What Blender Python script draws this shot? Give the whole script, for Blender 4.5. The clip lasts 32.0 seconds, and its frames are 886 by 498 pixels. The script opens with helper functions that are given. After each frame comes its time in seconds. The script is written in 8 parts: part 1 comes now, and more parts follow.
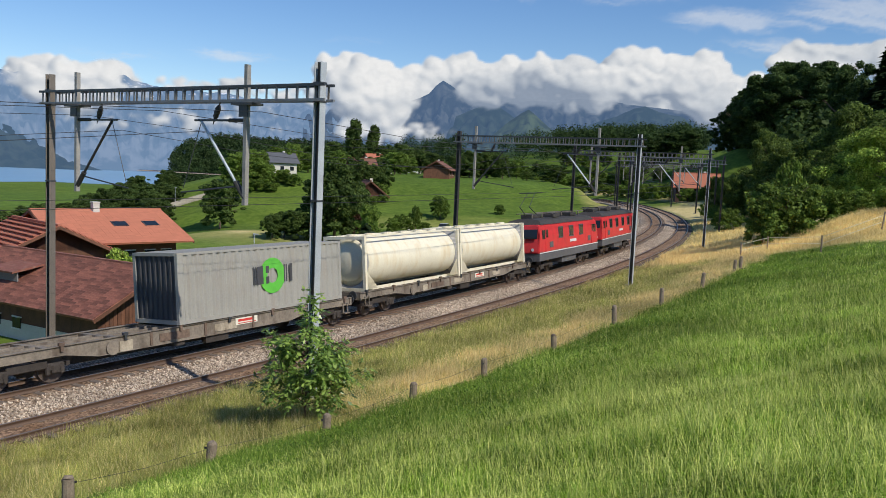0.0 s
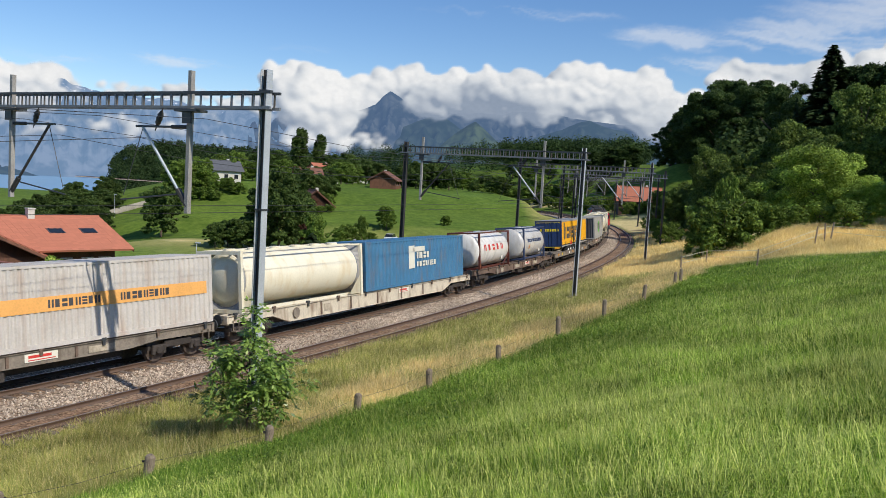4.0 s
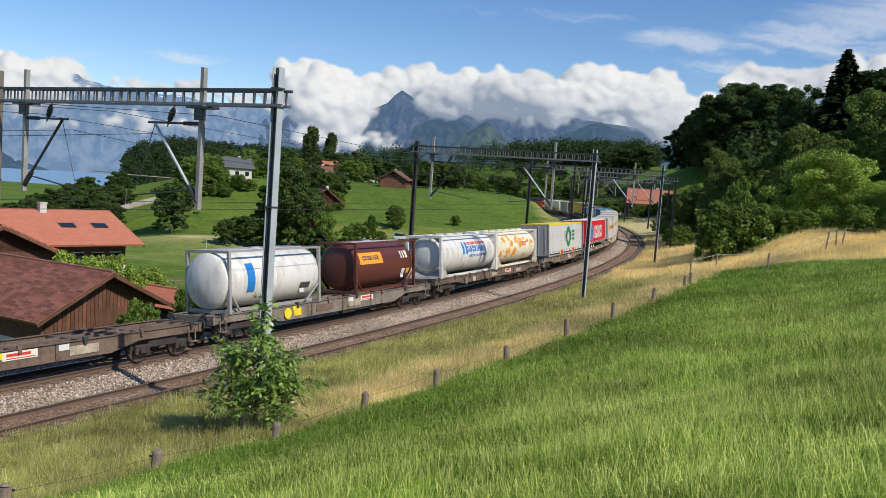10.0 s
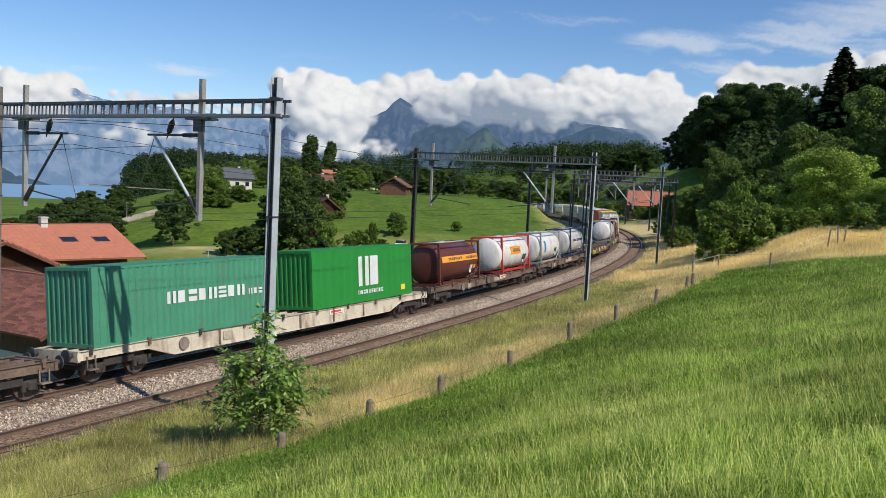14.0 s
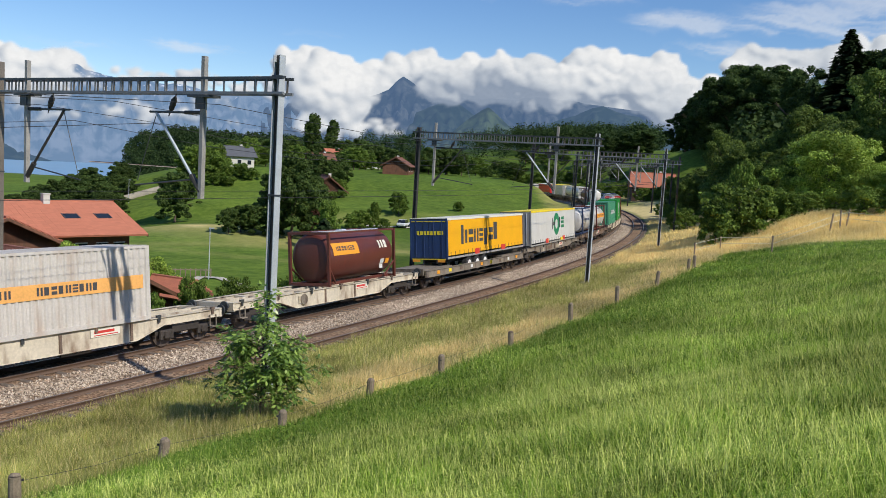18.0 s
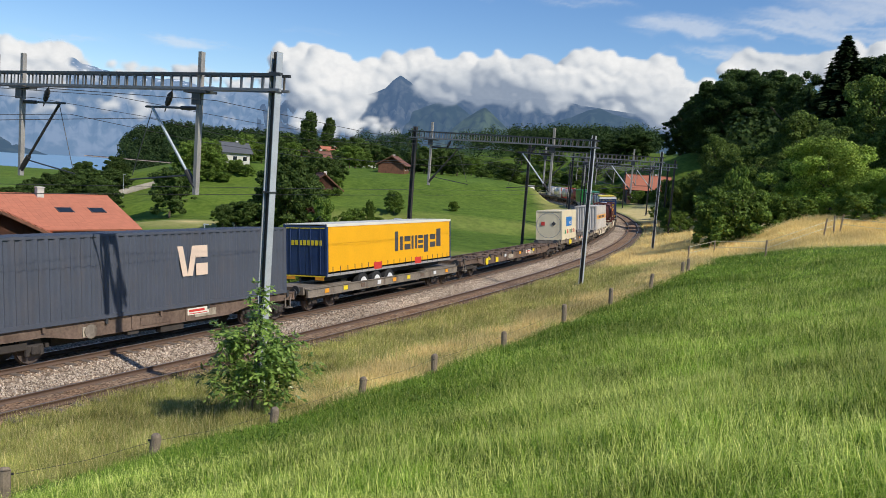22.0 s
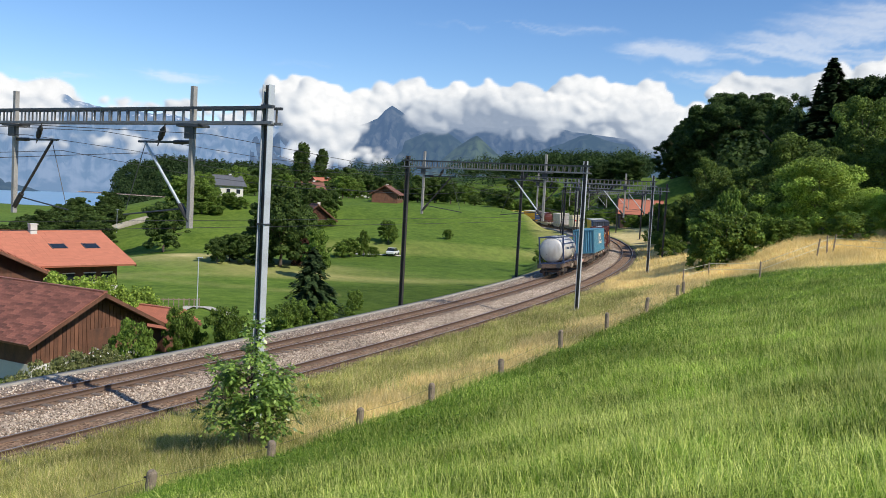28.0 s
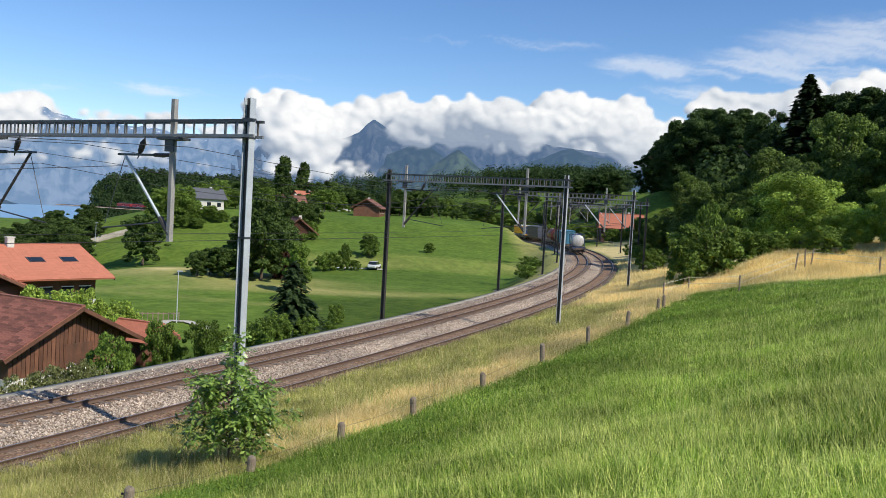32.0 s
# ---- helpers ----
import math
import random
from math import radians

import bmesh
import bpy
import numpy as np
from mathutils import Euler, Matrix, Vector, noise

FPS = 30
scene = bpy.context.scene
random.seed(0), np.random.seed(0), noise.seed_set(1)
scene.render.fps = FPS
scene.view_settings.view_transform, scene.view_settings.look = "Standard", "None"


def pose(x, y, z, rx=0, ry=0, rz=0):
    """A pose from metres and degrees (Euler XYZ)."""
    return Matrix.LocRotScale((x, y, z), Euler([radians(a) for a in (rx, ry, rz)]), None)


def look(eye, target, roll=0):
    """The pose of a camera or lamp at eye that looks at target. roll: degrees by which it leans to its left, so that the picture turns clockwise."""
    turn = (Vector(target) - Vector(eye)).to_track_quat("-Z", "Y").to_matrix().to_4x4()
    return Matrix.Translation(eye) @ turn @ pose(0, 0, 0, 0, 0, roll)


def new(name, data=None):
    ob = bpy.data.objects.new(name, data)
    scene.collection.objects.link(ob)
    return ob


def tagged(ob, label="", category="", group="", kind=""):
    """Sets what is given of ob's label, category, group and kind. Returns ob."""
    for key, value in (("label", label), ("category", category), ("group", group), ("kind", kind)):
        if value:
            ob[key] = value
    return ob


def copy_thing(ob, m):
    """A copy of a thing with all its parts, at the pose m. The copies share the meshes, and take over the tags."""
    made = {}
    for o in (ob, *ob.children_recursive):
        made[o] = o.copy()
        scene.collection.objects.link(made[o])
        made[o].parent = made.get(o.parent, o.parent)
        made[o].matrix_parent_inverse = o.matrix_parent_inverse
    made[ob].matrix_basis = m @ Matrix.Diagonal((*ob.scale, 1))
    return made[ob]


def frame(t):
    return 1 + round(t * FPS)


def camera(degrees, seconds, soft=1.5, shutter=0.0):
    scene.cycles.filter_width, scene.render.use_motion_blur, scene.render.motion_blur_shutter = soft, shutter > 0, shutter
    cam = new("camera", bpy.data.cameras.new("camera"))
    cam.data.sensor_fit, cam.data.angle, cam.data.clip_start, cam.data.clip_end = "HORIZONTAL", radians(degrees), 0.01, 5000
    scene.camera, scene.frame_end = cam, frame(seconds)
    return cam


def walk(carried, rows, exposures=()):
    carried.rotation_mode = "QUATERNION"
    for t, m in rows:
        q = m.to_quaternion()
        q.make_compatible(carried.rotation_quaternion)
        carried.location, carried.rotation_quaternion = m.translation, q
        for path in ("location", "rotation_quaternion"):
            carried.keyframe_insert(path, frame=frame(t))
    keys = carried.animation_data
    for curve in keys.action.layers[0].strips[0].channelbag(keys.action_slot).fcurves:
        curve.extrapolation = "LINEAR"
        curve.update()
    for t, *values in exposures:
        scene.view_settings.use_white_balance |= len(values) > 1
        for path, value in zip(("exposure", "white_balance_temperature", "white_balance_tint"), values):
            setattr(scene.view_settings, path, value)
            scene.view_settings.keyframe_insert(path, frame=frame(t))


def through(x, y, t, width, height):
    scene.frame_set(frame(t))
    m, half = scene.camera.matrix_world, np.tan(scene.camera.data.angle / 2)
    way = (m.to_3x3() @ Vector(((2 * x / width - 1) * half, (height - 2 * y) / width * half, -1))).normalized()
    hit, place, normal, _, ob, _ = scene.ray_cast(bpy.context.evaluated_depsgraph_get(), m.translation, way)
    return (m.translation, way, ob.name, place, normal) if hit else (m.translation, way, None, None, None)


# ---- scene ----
cam = camera(57.0, 32.0, soft=0.65)
EYE = (0.0, 0.0, 7.2)
PATH = [
    (0, 0.24, -5.40, -2.56), (0.5, -0.37, -4.98, -2.78), (1, -1.26, -4.76, -2.57), (1.5, -1.79, -4.76, -2.53),
    (2, -2.06, -4.63, -2.79), (2.5, -2.14, -4.34, -2.91), (3, -2.32, -4.11, -3.10), (3.5, -2.86, -4.33, -3.35),
    (4, -3.50, -4.46, -3.35), (4.5, -4.00, -4.44, -3.35), (6.5, -3.64, -4.47, -3.98), (7, -3.75, -4.34, -4.24),
    (7.5, -3.67, -4.32, -4.53), (8, -3.42, -4.50, -4.45), (8.5, -3.12, -4.48, -4.23), (9, -2.80, -4.46, -4.25),
    (9.5, -2.71, -4.47, -4.25), (10, -2.79, -4.52, -4.11), (10.5, -2.84, -4.51, -4.00), (11, -2.92, -4.36, -3.91),
    (11.5, -3.00, -4.20, -3.78), (12, -3.11, -4.12, -3.61), (12.5, -3.06, -4.07, -3.29), (13, -2.83, -4.00, -2.92),
    (13.5, -2.71, -3.98, -2.75), (14, -2.78, -4.09, -2.90), (14.5, -3.04, -4.42, -3.23), (15, -3.12, -4.78, -3.35),
    (15.5, -3.02, -5.14, -3.31), (17.5, -2.88, -5.52, -3.48), (18, -2.61, -5.50, -3.41), (18.5, -2.42, -5.33, -3.45),
    (19, -2.51, -5.13, -3.50), (19.5, -2.76, -4.78, -3.52), (20, -2.98, -4.53, -3.32), (20.5, -3.28, -4.63, -3.36),
    (21, -3.49, -4.98, -3.91), (21.5, -3.40, -5.09, -4.35), (22, -2.91, -5.51, -4.29), (22.5, -2.91, -6.21, -3.47),
    (23, -3.49, -6.43, -3.79), (23.5, -3.64, -5.98, -3.86), (24, -3.22, -5.74, -4.01), (24.5, -3.18, -5.95, -4.32),
    (25, -2.86, -5.84, -4.35), (25.5, -2.02, -5.43, -4.10), (27.5, -3.00, -3.76, -3.13), (28, -3.38, -3.50, -3.11),
    (28.5, -3.70, -3.39, -3.22), (29, -3.93, -3.37, -3.31), (29.5, -3.97, -3.37, -3.31), (30, -3.98, -3.27, -3.30),
    (30.5, -3.92, -3.08, -3.51), (31, -3.99, -2.79, -3.48), (31.5, -4.28, -2.59, -3.41), (32, -4.66, -2.47, -3.22),
]
walk(cam, [(t, pose(*EYE, 90 + p, r, y)) for t, y, p, r in PATH],
     [(0, -0.08), (4, 0.0), (22, 0.0), (23, 0.12), (24, 0.13), (28, 0.2), (32, 0.2)])

# ---- light ----
SUN_AZ, SUN_EL = 133.0, 42.0      # degrees clockwise from +y, above the horizon
world = bpy.data.worlds.new("world")
scene.world = world
world.use_nodes = True
wn = world.node_tree
wn.nodes.clear()
w_out = wn.nodes.new("ShaderNodeOutputWorld")
w_bg = wn.nodes.new("ShaderNodeBackground")
w_sky = wn.nodes.new("ShaderNodeTexSky")
w_sky.sky_type = "NISHITA"
w_sky.sun_disc = False
w_sky.sun_elevation = radians(SUN_EL)
w_sky.sun_rotation = radians(SUN_AZ)
w_sky.altitude = 600
w_sky.dust_density = 0.25
w_sky.ozone_density = 3.0
w_bg.inputs["Strength"].default_value = 0.1
w_hue = wn.nodes.new("ShaderNodeHueSaturation")
w_hue.inputs["Saturation"].default_value = 1.2
w_hue.inputs["Value"].default_value = 1.26
w_hue.inputs["Hue"].default_value = 0.507
wn.links.new(w_sky.outputs[0], w_hue.inputs["Color"])
wn.links.new(w_hue.outputs[0], w_bg.inputs[0])
wn.links.new(w_bg.outputs[0], w_out.inputs[0])
sun_data = bpy.data.lights.new("sun", "SUN")
sun_data.energy, sun_data.angle, sun_data.color = 4.1, radians(0.53), (1.0, 0.94, 0.84)
sun = new("sun", sun_data)
sa, se = radians(SUN_AZ), radians(SUN_EL)
sun_dir = Vector((math.sin(sa) * math.cos(se), math.cos(sa) * math.cos(se), math.sin(se)))
sun.matrix_world = look(sun_dir * 100, (0, 0, 0))
scene.view_settings.exposure = 0.0


# ---- materials ----
def mat(name, base, rough=0.6, metal=0.0, var=0.15, scale=3.0, fine=40.0, bump=0.0, bump_scale=60.0, dirt=None, dirt_amount=0.0, random_hue=0.0):
    """A procedural surface: a base colour, broad and fine variation, optional dirt stains and relief."""
    m = bpy.data.materials.new(name)
    m.use_nodes = True
    nt = m.node_tree
    n, l = nt.nodes, nt.links
    b = n["Principled BSDF"]
    co = n.new("ShaderNodeTexCoord")
    broad = n.new("ShaderNodeTexNoise")
    broad.inputs["Scale"].default_value = scale
    broad.inputs["Detail"].default_value = 5
    small = n.new("ShaderNodeTexNoise")
    small.inputs["Scale"].default_value = fine
    small.inputs["Detail"].default_value = 3
    for t in (broad, small):
        l.new(co.outputs["Object"], t.inputs["Vector"])
    add = n.new("ShaderNodeMath")
    add.operation = "ADD"
    l.new(broad.outputs[0], add.inputs[0])
    l.new(small.outputs[0], add.inputs[1])
    ramp = n.new("ShaderNodeMapRange")
    ramp.inputs["From Min"].default_value, ramp.inputs["From Max"].default_value = 0.7, 1.3
    ramp.inputs["To Min"].default_value, ramp.inputs["To Max"].default_value = 1 - var, 1 + var
    l.new(add.outputs[0], ramp.inputs[0])
    mul = n.new("ShaderNodeMix")
    mul.data_type, mul.blend_type = "RGBA", "MULTIPLY"
    mul.inputs["Factor"].default_value = 1.0
    mul.inputs[6].default_value = (*base, 1)
    l.new(ramp.outputs[0], mul.inputs[7])
    col = mul.outputs[2]
    if random_hue:
        info = n.new("ShaderNodeObjectInfo")
        rr = n.new("ShaderNodeMapRange")
        rr.inputs["To Min"].default_value, rr.inputs["To Max"].default_value = 1 - random_hue, 1 + random_hue
        l.new(info.outputs["Random"], rr.inputs[0])
        m2 = n.new("ShaderNodeMix")
        m2.data_type, m2.blend_type = "RGBA", "MULTIPLY"
        m2.inputs["Factor"].default_value = 1.0
        l.new(col, m2.inputs[6])
        l.new(rr.outputs[0], m2.inputs[7])
        col = m2.outputs[2]
    if dirt:
        st = n.new("ShaderNodeTexNoise")
        st.inputs["Scale"].default_value = 1.4
        st.inputs["Detail"].default_value = 7
        mp = n.new("ShaderNodeMapping")
        mp.inputs["Scale"].default_value = (1.6, 1.6, 0.45)
        l.new(co.outputs["Object"], mp.inputs[0])
        l.new(mp.outputs[0], st.inputs["Vector"])
        dr = n.new("ShaderNodeMapRange")
        dr.inputs["From Min"].default_value, dr.inputs["From Max"].default_value = 0.5, 0.75
        dr.inputs["To Max"].default_value = dirt_amount
        l.new(st.outputs[0], dr.inputs[0])
        m3 = n.new("ShaderNodeMix")
        m3.data_type = "RGBA"
        l.new(dr.outputs[0], m3.inputs[0])
        l.new(col, m3.inputs[6])
        m3.inputs[7].default_value = (*dirt, 1)
        col = m3.outputs[2]
    l.new(col, b.inputs["Base Color"])
    b.inputs["Roughness"].default_value = rough
    b.inputs["Metallic"].default_value = metal
    if bump:
        bt = n.new("ShaderNodeTexNoise")
        bt.inputs["Scale"].default_value = bump_scale
        bt.inputs["Detail"].default_value = 4
        l.new(co.outputs["Object"], bt.inputs["Vector"])
        bp = n.new("ShaderNodeBump")
        bp.inputs["Strength"].default_value = bump
        bp.inputs["Distance"].default_value = 0.02
        l.new(bt.outputs[0], bp.inputs["Height"])
        l.new(bp.outputs[0], b.inputs["Normal"])
    return m


def leaf_mat(name, dark, light, rough=0.55, through=0.35, straw=None, patch=0.0, gloss=0.12):
    """Foliage: a colour per leaf, between two greens, with some light through it."""
    m = bpy.data.materials.new(name)
    m.use_nodes = True
    nt = m.node_tree
    n, l = nt.nodes, nt.links
    b = n["Principled BSDF"]
    geo = n.new("ShaderNodeNewGeometry")
    ramp = n.new("ShaderNodeValToRGB")
    ramp.color_ramp.elements[0].color = (*dark, 1)
    ramp.color_ramp.elements[1].color = (*light, 1)
    if straw:
        e = ramp.color_ramp.elements.new(0.8)
        e.color = (*light, 1)
        ramp.color_ramp.elements[-1].color = (*straw, 1)
    l.new(geo.outputs["Random Per Island"], ramp.inputs[0])
    info = n.new("ShaderNodeObjectInfo")
    rr = n.new("ShaderNodeMapRange")
    rr.inputs["To Min"].default_value, rr.inputs["To Max"].default_value = 0.9, 1.1
    l.new(info.outputs["Random"], rr.inputs[0])
    pos = n.new("ShaderNodeTexNoise")
    pos.inputs["Scale"].default_value = 0.22
    pos.inputs["Detail"].default_value = 3
    l.new(geo.outputs["Position"], pos.inputs["Vector"])
    pr = n.new("ShaderNodeMapRange")
    pr.inputs["From Min"].default_value, pr.inputs["From Max"].default_value = 0.3, 0.7
    pr.inputs["To Min"].default_value, pr.inputs["To Max"].default_value = 0.7, 1.3
    l.new(pos.outputs[0], pr.inputs[0])
    mm = n.new("ShaderNodeMath")
    mm.operation = "MULTIPLY"
    l.new(rr.outputs[0], mm.inputs[0])
    l.new(pr.outputs[0], mm.inputs[1])
    if patch:
        p2 = n.new("ShaderNodeTexNoise")
        p2.inputs["Scale"].default_value = patch
        p2.inputs["Detail"].default_value = 4
        l.new(geo.outputs["Position"], p2.inputs["Vector"])
        p3 = n.new("ShaderNodeMapRange")
        p3.inputs["From Min"].default_value, p3.inputs["From Max"].default_value = 0.35, 0.65
        p3.inputs["To Min"].default_value, p3.inputs["To Max"].default_value = 0.6, 1.25
        l.new(p2.outputs[0], p3.inputs[0])
        m4 = n.new("ShaderNodeMath")
        m4.operation = "MULTIPLY"
        l.new(mm.outputs[0], m4.inputs[0])
        l.new(p3.outputs[0], m4.inputs[1])
        mm = m4
    mul = n.new("ShaderNodeMix")
    mul.data_type, mul.blend_type = "RGBA", "MULTIPLY"
    mul.inputs["Factor"].default_value = 1.0
    l.new(ramp.outputs[0], mul.inputs[6])
    l.new(mm.outputs[0], mul.inputs[7])
    l.new(mul.outputs[2], b.inputs["Base Color"])
    b.inputs["Roughness"].default_value = rough
    b.inputs["Specular IOR Level"].default_value = gloss
    tr = n.new("ShaderNodeBsdfTranslucent")
    l.new(mul.outputs[2], tr.inputs[0])
    mx = n.new("ShaderNodeMixShader")
    mx.inputs[0].default_value = through
    l.new(b.outputs[0], mx.inputs[1])
    l.new(tr.outputs[0], mx.inputs[2])
    l.new(mx.outputs[0], n["Material Output"].inputs[0])
    return m


M_GALV = mat("galvanised steel", (0.5, 0.53, 0.55), 0.55, 0.2, 0.15, 1.5, 30)
M_RUSTPOLE = mat("weathered steel", (0.2, 0.17, 0.14), 0.6, 0.3, 0.2, 1.5, 30)
M_GALVGREY = mat("dull galvanised steel", (0.2, 0.21, 0.22), 0.55, 0.2, 0.2, 1.5, 30)
M_POSTGREY = mat("weathered grey post", (0.33, 0.31, 0.28), 0.6, 0.1, 0.25, 1.5, 30)
M_DARKSTEEL = mat("dark steel", (0.07, 0.075, 0.08), 0.5, 0.4, 0.2)
M_WIRE = mat("copper wire", (0.06, 0.06, 0.06), 0.5, 0.5, 0.1)
M_RAIL = mat("rusty rail", (0.12, 0.075, 0.05), 0.65, 0.2, 0.2, 2, 40)
M_RAILTOP = mat("polished rail head", (0.5, 0.48, 0.46), 0.3, 0.9, 0.1)
M_SLEEPER = mat("sleeper", (0.16, 0.125, 0.1), 0.85, 0, 0.25, 2, 30, 0.3, 30)
M_CONCRETE = mat("concrete", (0.3, 0.27, 0.215), 0.85, 0, 0.25, 1.0, 20, 0.3, 40)
M_RED = mat("locomotive red paint", (0.66, 0.045, 0.05), 0.4, 0, 0.08, 2, 20, 0, 60, (0.25, 0.06, 0.05), 0.25)
M_LOCOROOF = mat("sooty roof", (0.055, 0.05, 0.045), 0.75, 0.1, 0.3, 1.5, 20)
M_LOCOGREY = mat("locomotive grey skirt", (0.12, 0.12, 0.125), 0.6, 0.1, 0.2, 2, 20)
M_WHITE = mat("white paint", (0.72, 0.72, 0.7), 0.5, 0, 0.06, 1.5, 20, 0, 60, (0.4, 0.34, 0.27), 0.35)
M_GLASS = mat("dark window glass", (0.02, 0.025, 0.03), 0.08, 0.0, 0.05)
M_RUBBER = mat("rubber", (0.025, 0.025, 0.025), 0.85, 0, 0.2)
M_BOGIE = mat("oily bogie steel", (0.055, 0.045, 0.038), 0.7, 0.2, 0.35, 4, 30, 0.2, 30)
M_WHEEL = mat("wheel steel", (0.13, 0.1, 0.085), 0.55, 0.4, 0.25, 4, 30)
M_SILLWHITE = mat("cream wagon paint", (0.6, 0.53, 0.41), 0.65, 0, 0.15, 1.0, 12, 0.1, 30, (0.16, 0.08, 0.04), 0.9)
# real grime, with the grey darkened further for shade below the deck
M_SILLGREY = mat("grimy grey wagon paint", (0.22, 0.185, 0.145), 0.7, 0, 0.3, 1.2, 12, 0.1, 30, (0.07, 0.045, 0.03), 0.9)
M_SILLRUST = mat("rusty wagon paint", (0.16, 0.11, 0.08), 0.75, 0, 0.35, 1.2, 12, 0.1, 30, (0.07, 0.04, 0.028), 0.9)
M_YELLOW = mat("yellow tarpaulin", (0.86, 0.42, 0.01), 0.5, 0, 0.06, 1.0, 14, 0.1, 4)
M_NAVY = mat("navy paint", (0.02, 0.045, 0.13), 0.45, 0, 0.15, 2, 20)
M_BLUE = mat("blue container paint", (0.055, 0.185, 0.33), 0.5, 0, 0.12, 1.0, 14, 0, 60, (0.16, 0.12, 0.1), 0.55)
M_TEAL = mat("teal blue container paint", (0.07, 0.22, 0.31), 0.5, 0, 0.1, 1.0, 14, 0, 60, (0.16, 0.12, 0.1), 0.3)
M_GREY = mat("light grey container paint", (0.34, 0.33, 0.295), 0.55, 0, 0.08, 1.0, 14, 0, 60, (0.3, 0.24, 0.19), 0.35)
M_SLATE = mat("dark slate container paint", (0.075, 0.085, 0.11), 0.5, 0, 0.1, 1.0, 14, 0, 60, (0.12, 0.1, 0.09), 0.3)
M_CREAM = mat("cream tank paint", (0.82, 0.76, 0.59), 0.45, 0, 0.08, 0.7, 14, 0, 60, (0.62, 0.42, 0.15), 0.45)
M_PALE = mat("pale ivory paint", (0.74, 0.71, 0.6), 0.5, 0, 0.06, 0.7, 14)
M_IVORY = mat("ivory gas container paint", (0.78, 0.68, 0.47), 0.5, 0, 0.08, 0.9, 14, 0, 60, (0.6, 0.48, 0.32), 0.4)
M_OFFWHITE = mat("weathered white container paint", (0.57, 0.53, 0.48), 0.55, 0, 0.1, 1.0, 14, 0, 60, (0.42, 0.3, 0.22), 0.6)
M_TANKWHITE = mat("white tank paint", (0.74, 0.72, 0.67), 0.4, 0, 0.08, 0.9, 14, 0, 60, (0.32, 0.27, 0.21), 0.6)
M_TANKGREY = mat("silver grey tank cladding", (0.6, 0.58, 0.54), 0.4, 0.1, 0.1, 0.9, 14, 0, 60, (0.3, 0.25, 0.2), 0.5)
M_BROWN = mat("maroon brown paint", (0.13, 0.035, 0.025), 0.4, 0, 0.12, 1.0, 14, 0, 60, (0.07, 0.035, 0.03), 0.5)
M_REDPAINT = mat("red tarpaulin", (0.68, 0.02, 0.03), 0.45, 0, 0.06, 1.0, 10, 0.08, 4)
M_REDFRAME = mat("red frame paint", (0.55, 0.04, 0.03), 0.5, 0, 0.1)
M_BLUEFRAME = mat("blue frame paint", (0.045, 0.065, 0.13), 0.5, 0, 0.1)
M_GREYFRAME = mat("grey frame paint", (0.33, 0.32, 0.3), 0.5, 0, 0.1)
M_GREENDARK = mat("green container paint", (0.02, 0.24, 0.04), 0.45, 0, 0.08, 1.0, 14)
M_GREENPALE = mat("pale green container paint", (0.06, 0.26, 0.15), 0.5, 0, 0.1, 1.0, 14, 0, 60, (0.12, 0.14, 0.1), 0.3)
M_ORANGE = mat("orange stripe", (0.85, 0.35, 0.03), 0.5, 0, 0.06)
M_TARPGREY = mat("light grey tarpaulin", (0.6, 0.6, 0.57), 0.5, 0, 0.06, 1.0, 10, 0.08, 4, (0.4, 0.36, 0.3), 0.2)
M_LGREEN = mat("bright green mark", (0.12, 0.5, 0.06), 0.5)
M_DGREEN = mat("dark green mark", (0.02, 0.22, 0.1), 0.5)
M_BLACK = mat("black paint", (0.02, 0.02, 0.022), 0.5)
M_SIGNBLUE = mat("blue mark", (0.02, 0.2, 0.55), 0.5)
M_SIGNRED = mat("red mark", (0.62, 0.05, 0.04), 0.5)
M_SIGNYEL = mat("yellow mark", (0.85, 0.65, 0.03), 0.5)
M_STRAPGREY = mat("charcoal strap", (0.06, 0.06, 0.065), 0.7)
M_WOODDARK = mat("dark weathered boards", (0.15, 0.065, 0.036), 0.8, 0, 0.3, 1.5, 18, 0.3, 20, (0.05, 0.03, 0.02), 0.6, 0.3)
M_CHALET = mat("dark chalet boards", (0.06, 0.032, 0.022), 0.8, 0, 0.3, 1.5, 18, 0.3, 20)
M_WOODPOST = mat("grey fence wood", (0.24, 0.19, 0.135), 0.85, 0, 0.35, 5, 40, 0.4, 30)
M_PLASTER = mat("rendered wall", (0.6, 0.57, 0.5), 0.85, 0, 0.1, 1, 20, 0.2, 30)
M_DARKWALL = mat("shaded stone base", (0.22, 0.21, 0.2), 0.85, 0, 0.2, 1, 20, 0.2, 30)
M_TILE = mat("old brown roof tile", (0.215, 0.08, 0.052), 0.8, 0, 0.25, 1.2, 16, 0.2, 20, (0.36, 0.22, 0.16), 0.55, 0.4)
M_TILENEW = mat("orange red roof tile", (0.47, 0.165, 0.095), 0.75, 0, 0.1, 1.2, 16, 0.2, 20, random_hue=0.08)
M_PATH = mat("gravel path", (0.5, 0.47, 0.4), 0.9, 0, 0.12, 1, 20)
M_BARK = mat("bark", (0.12, 0.09, 0.065), 0.9, 0, 0.3, 3, 25, 0.5, 20)
M_CARWHITE = mat("white car paint", (0.7, 0.71, 0.72), 0.25, 0, 0.03)
M_TAPE = mat("pale fence tape", (0.7, 0.68, 0.5), 0.7)
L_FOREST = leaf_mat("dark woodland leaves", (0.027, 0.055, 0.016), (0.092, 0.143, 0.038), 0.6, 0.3)
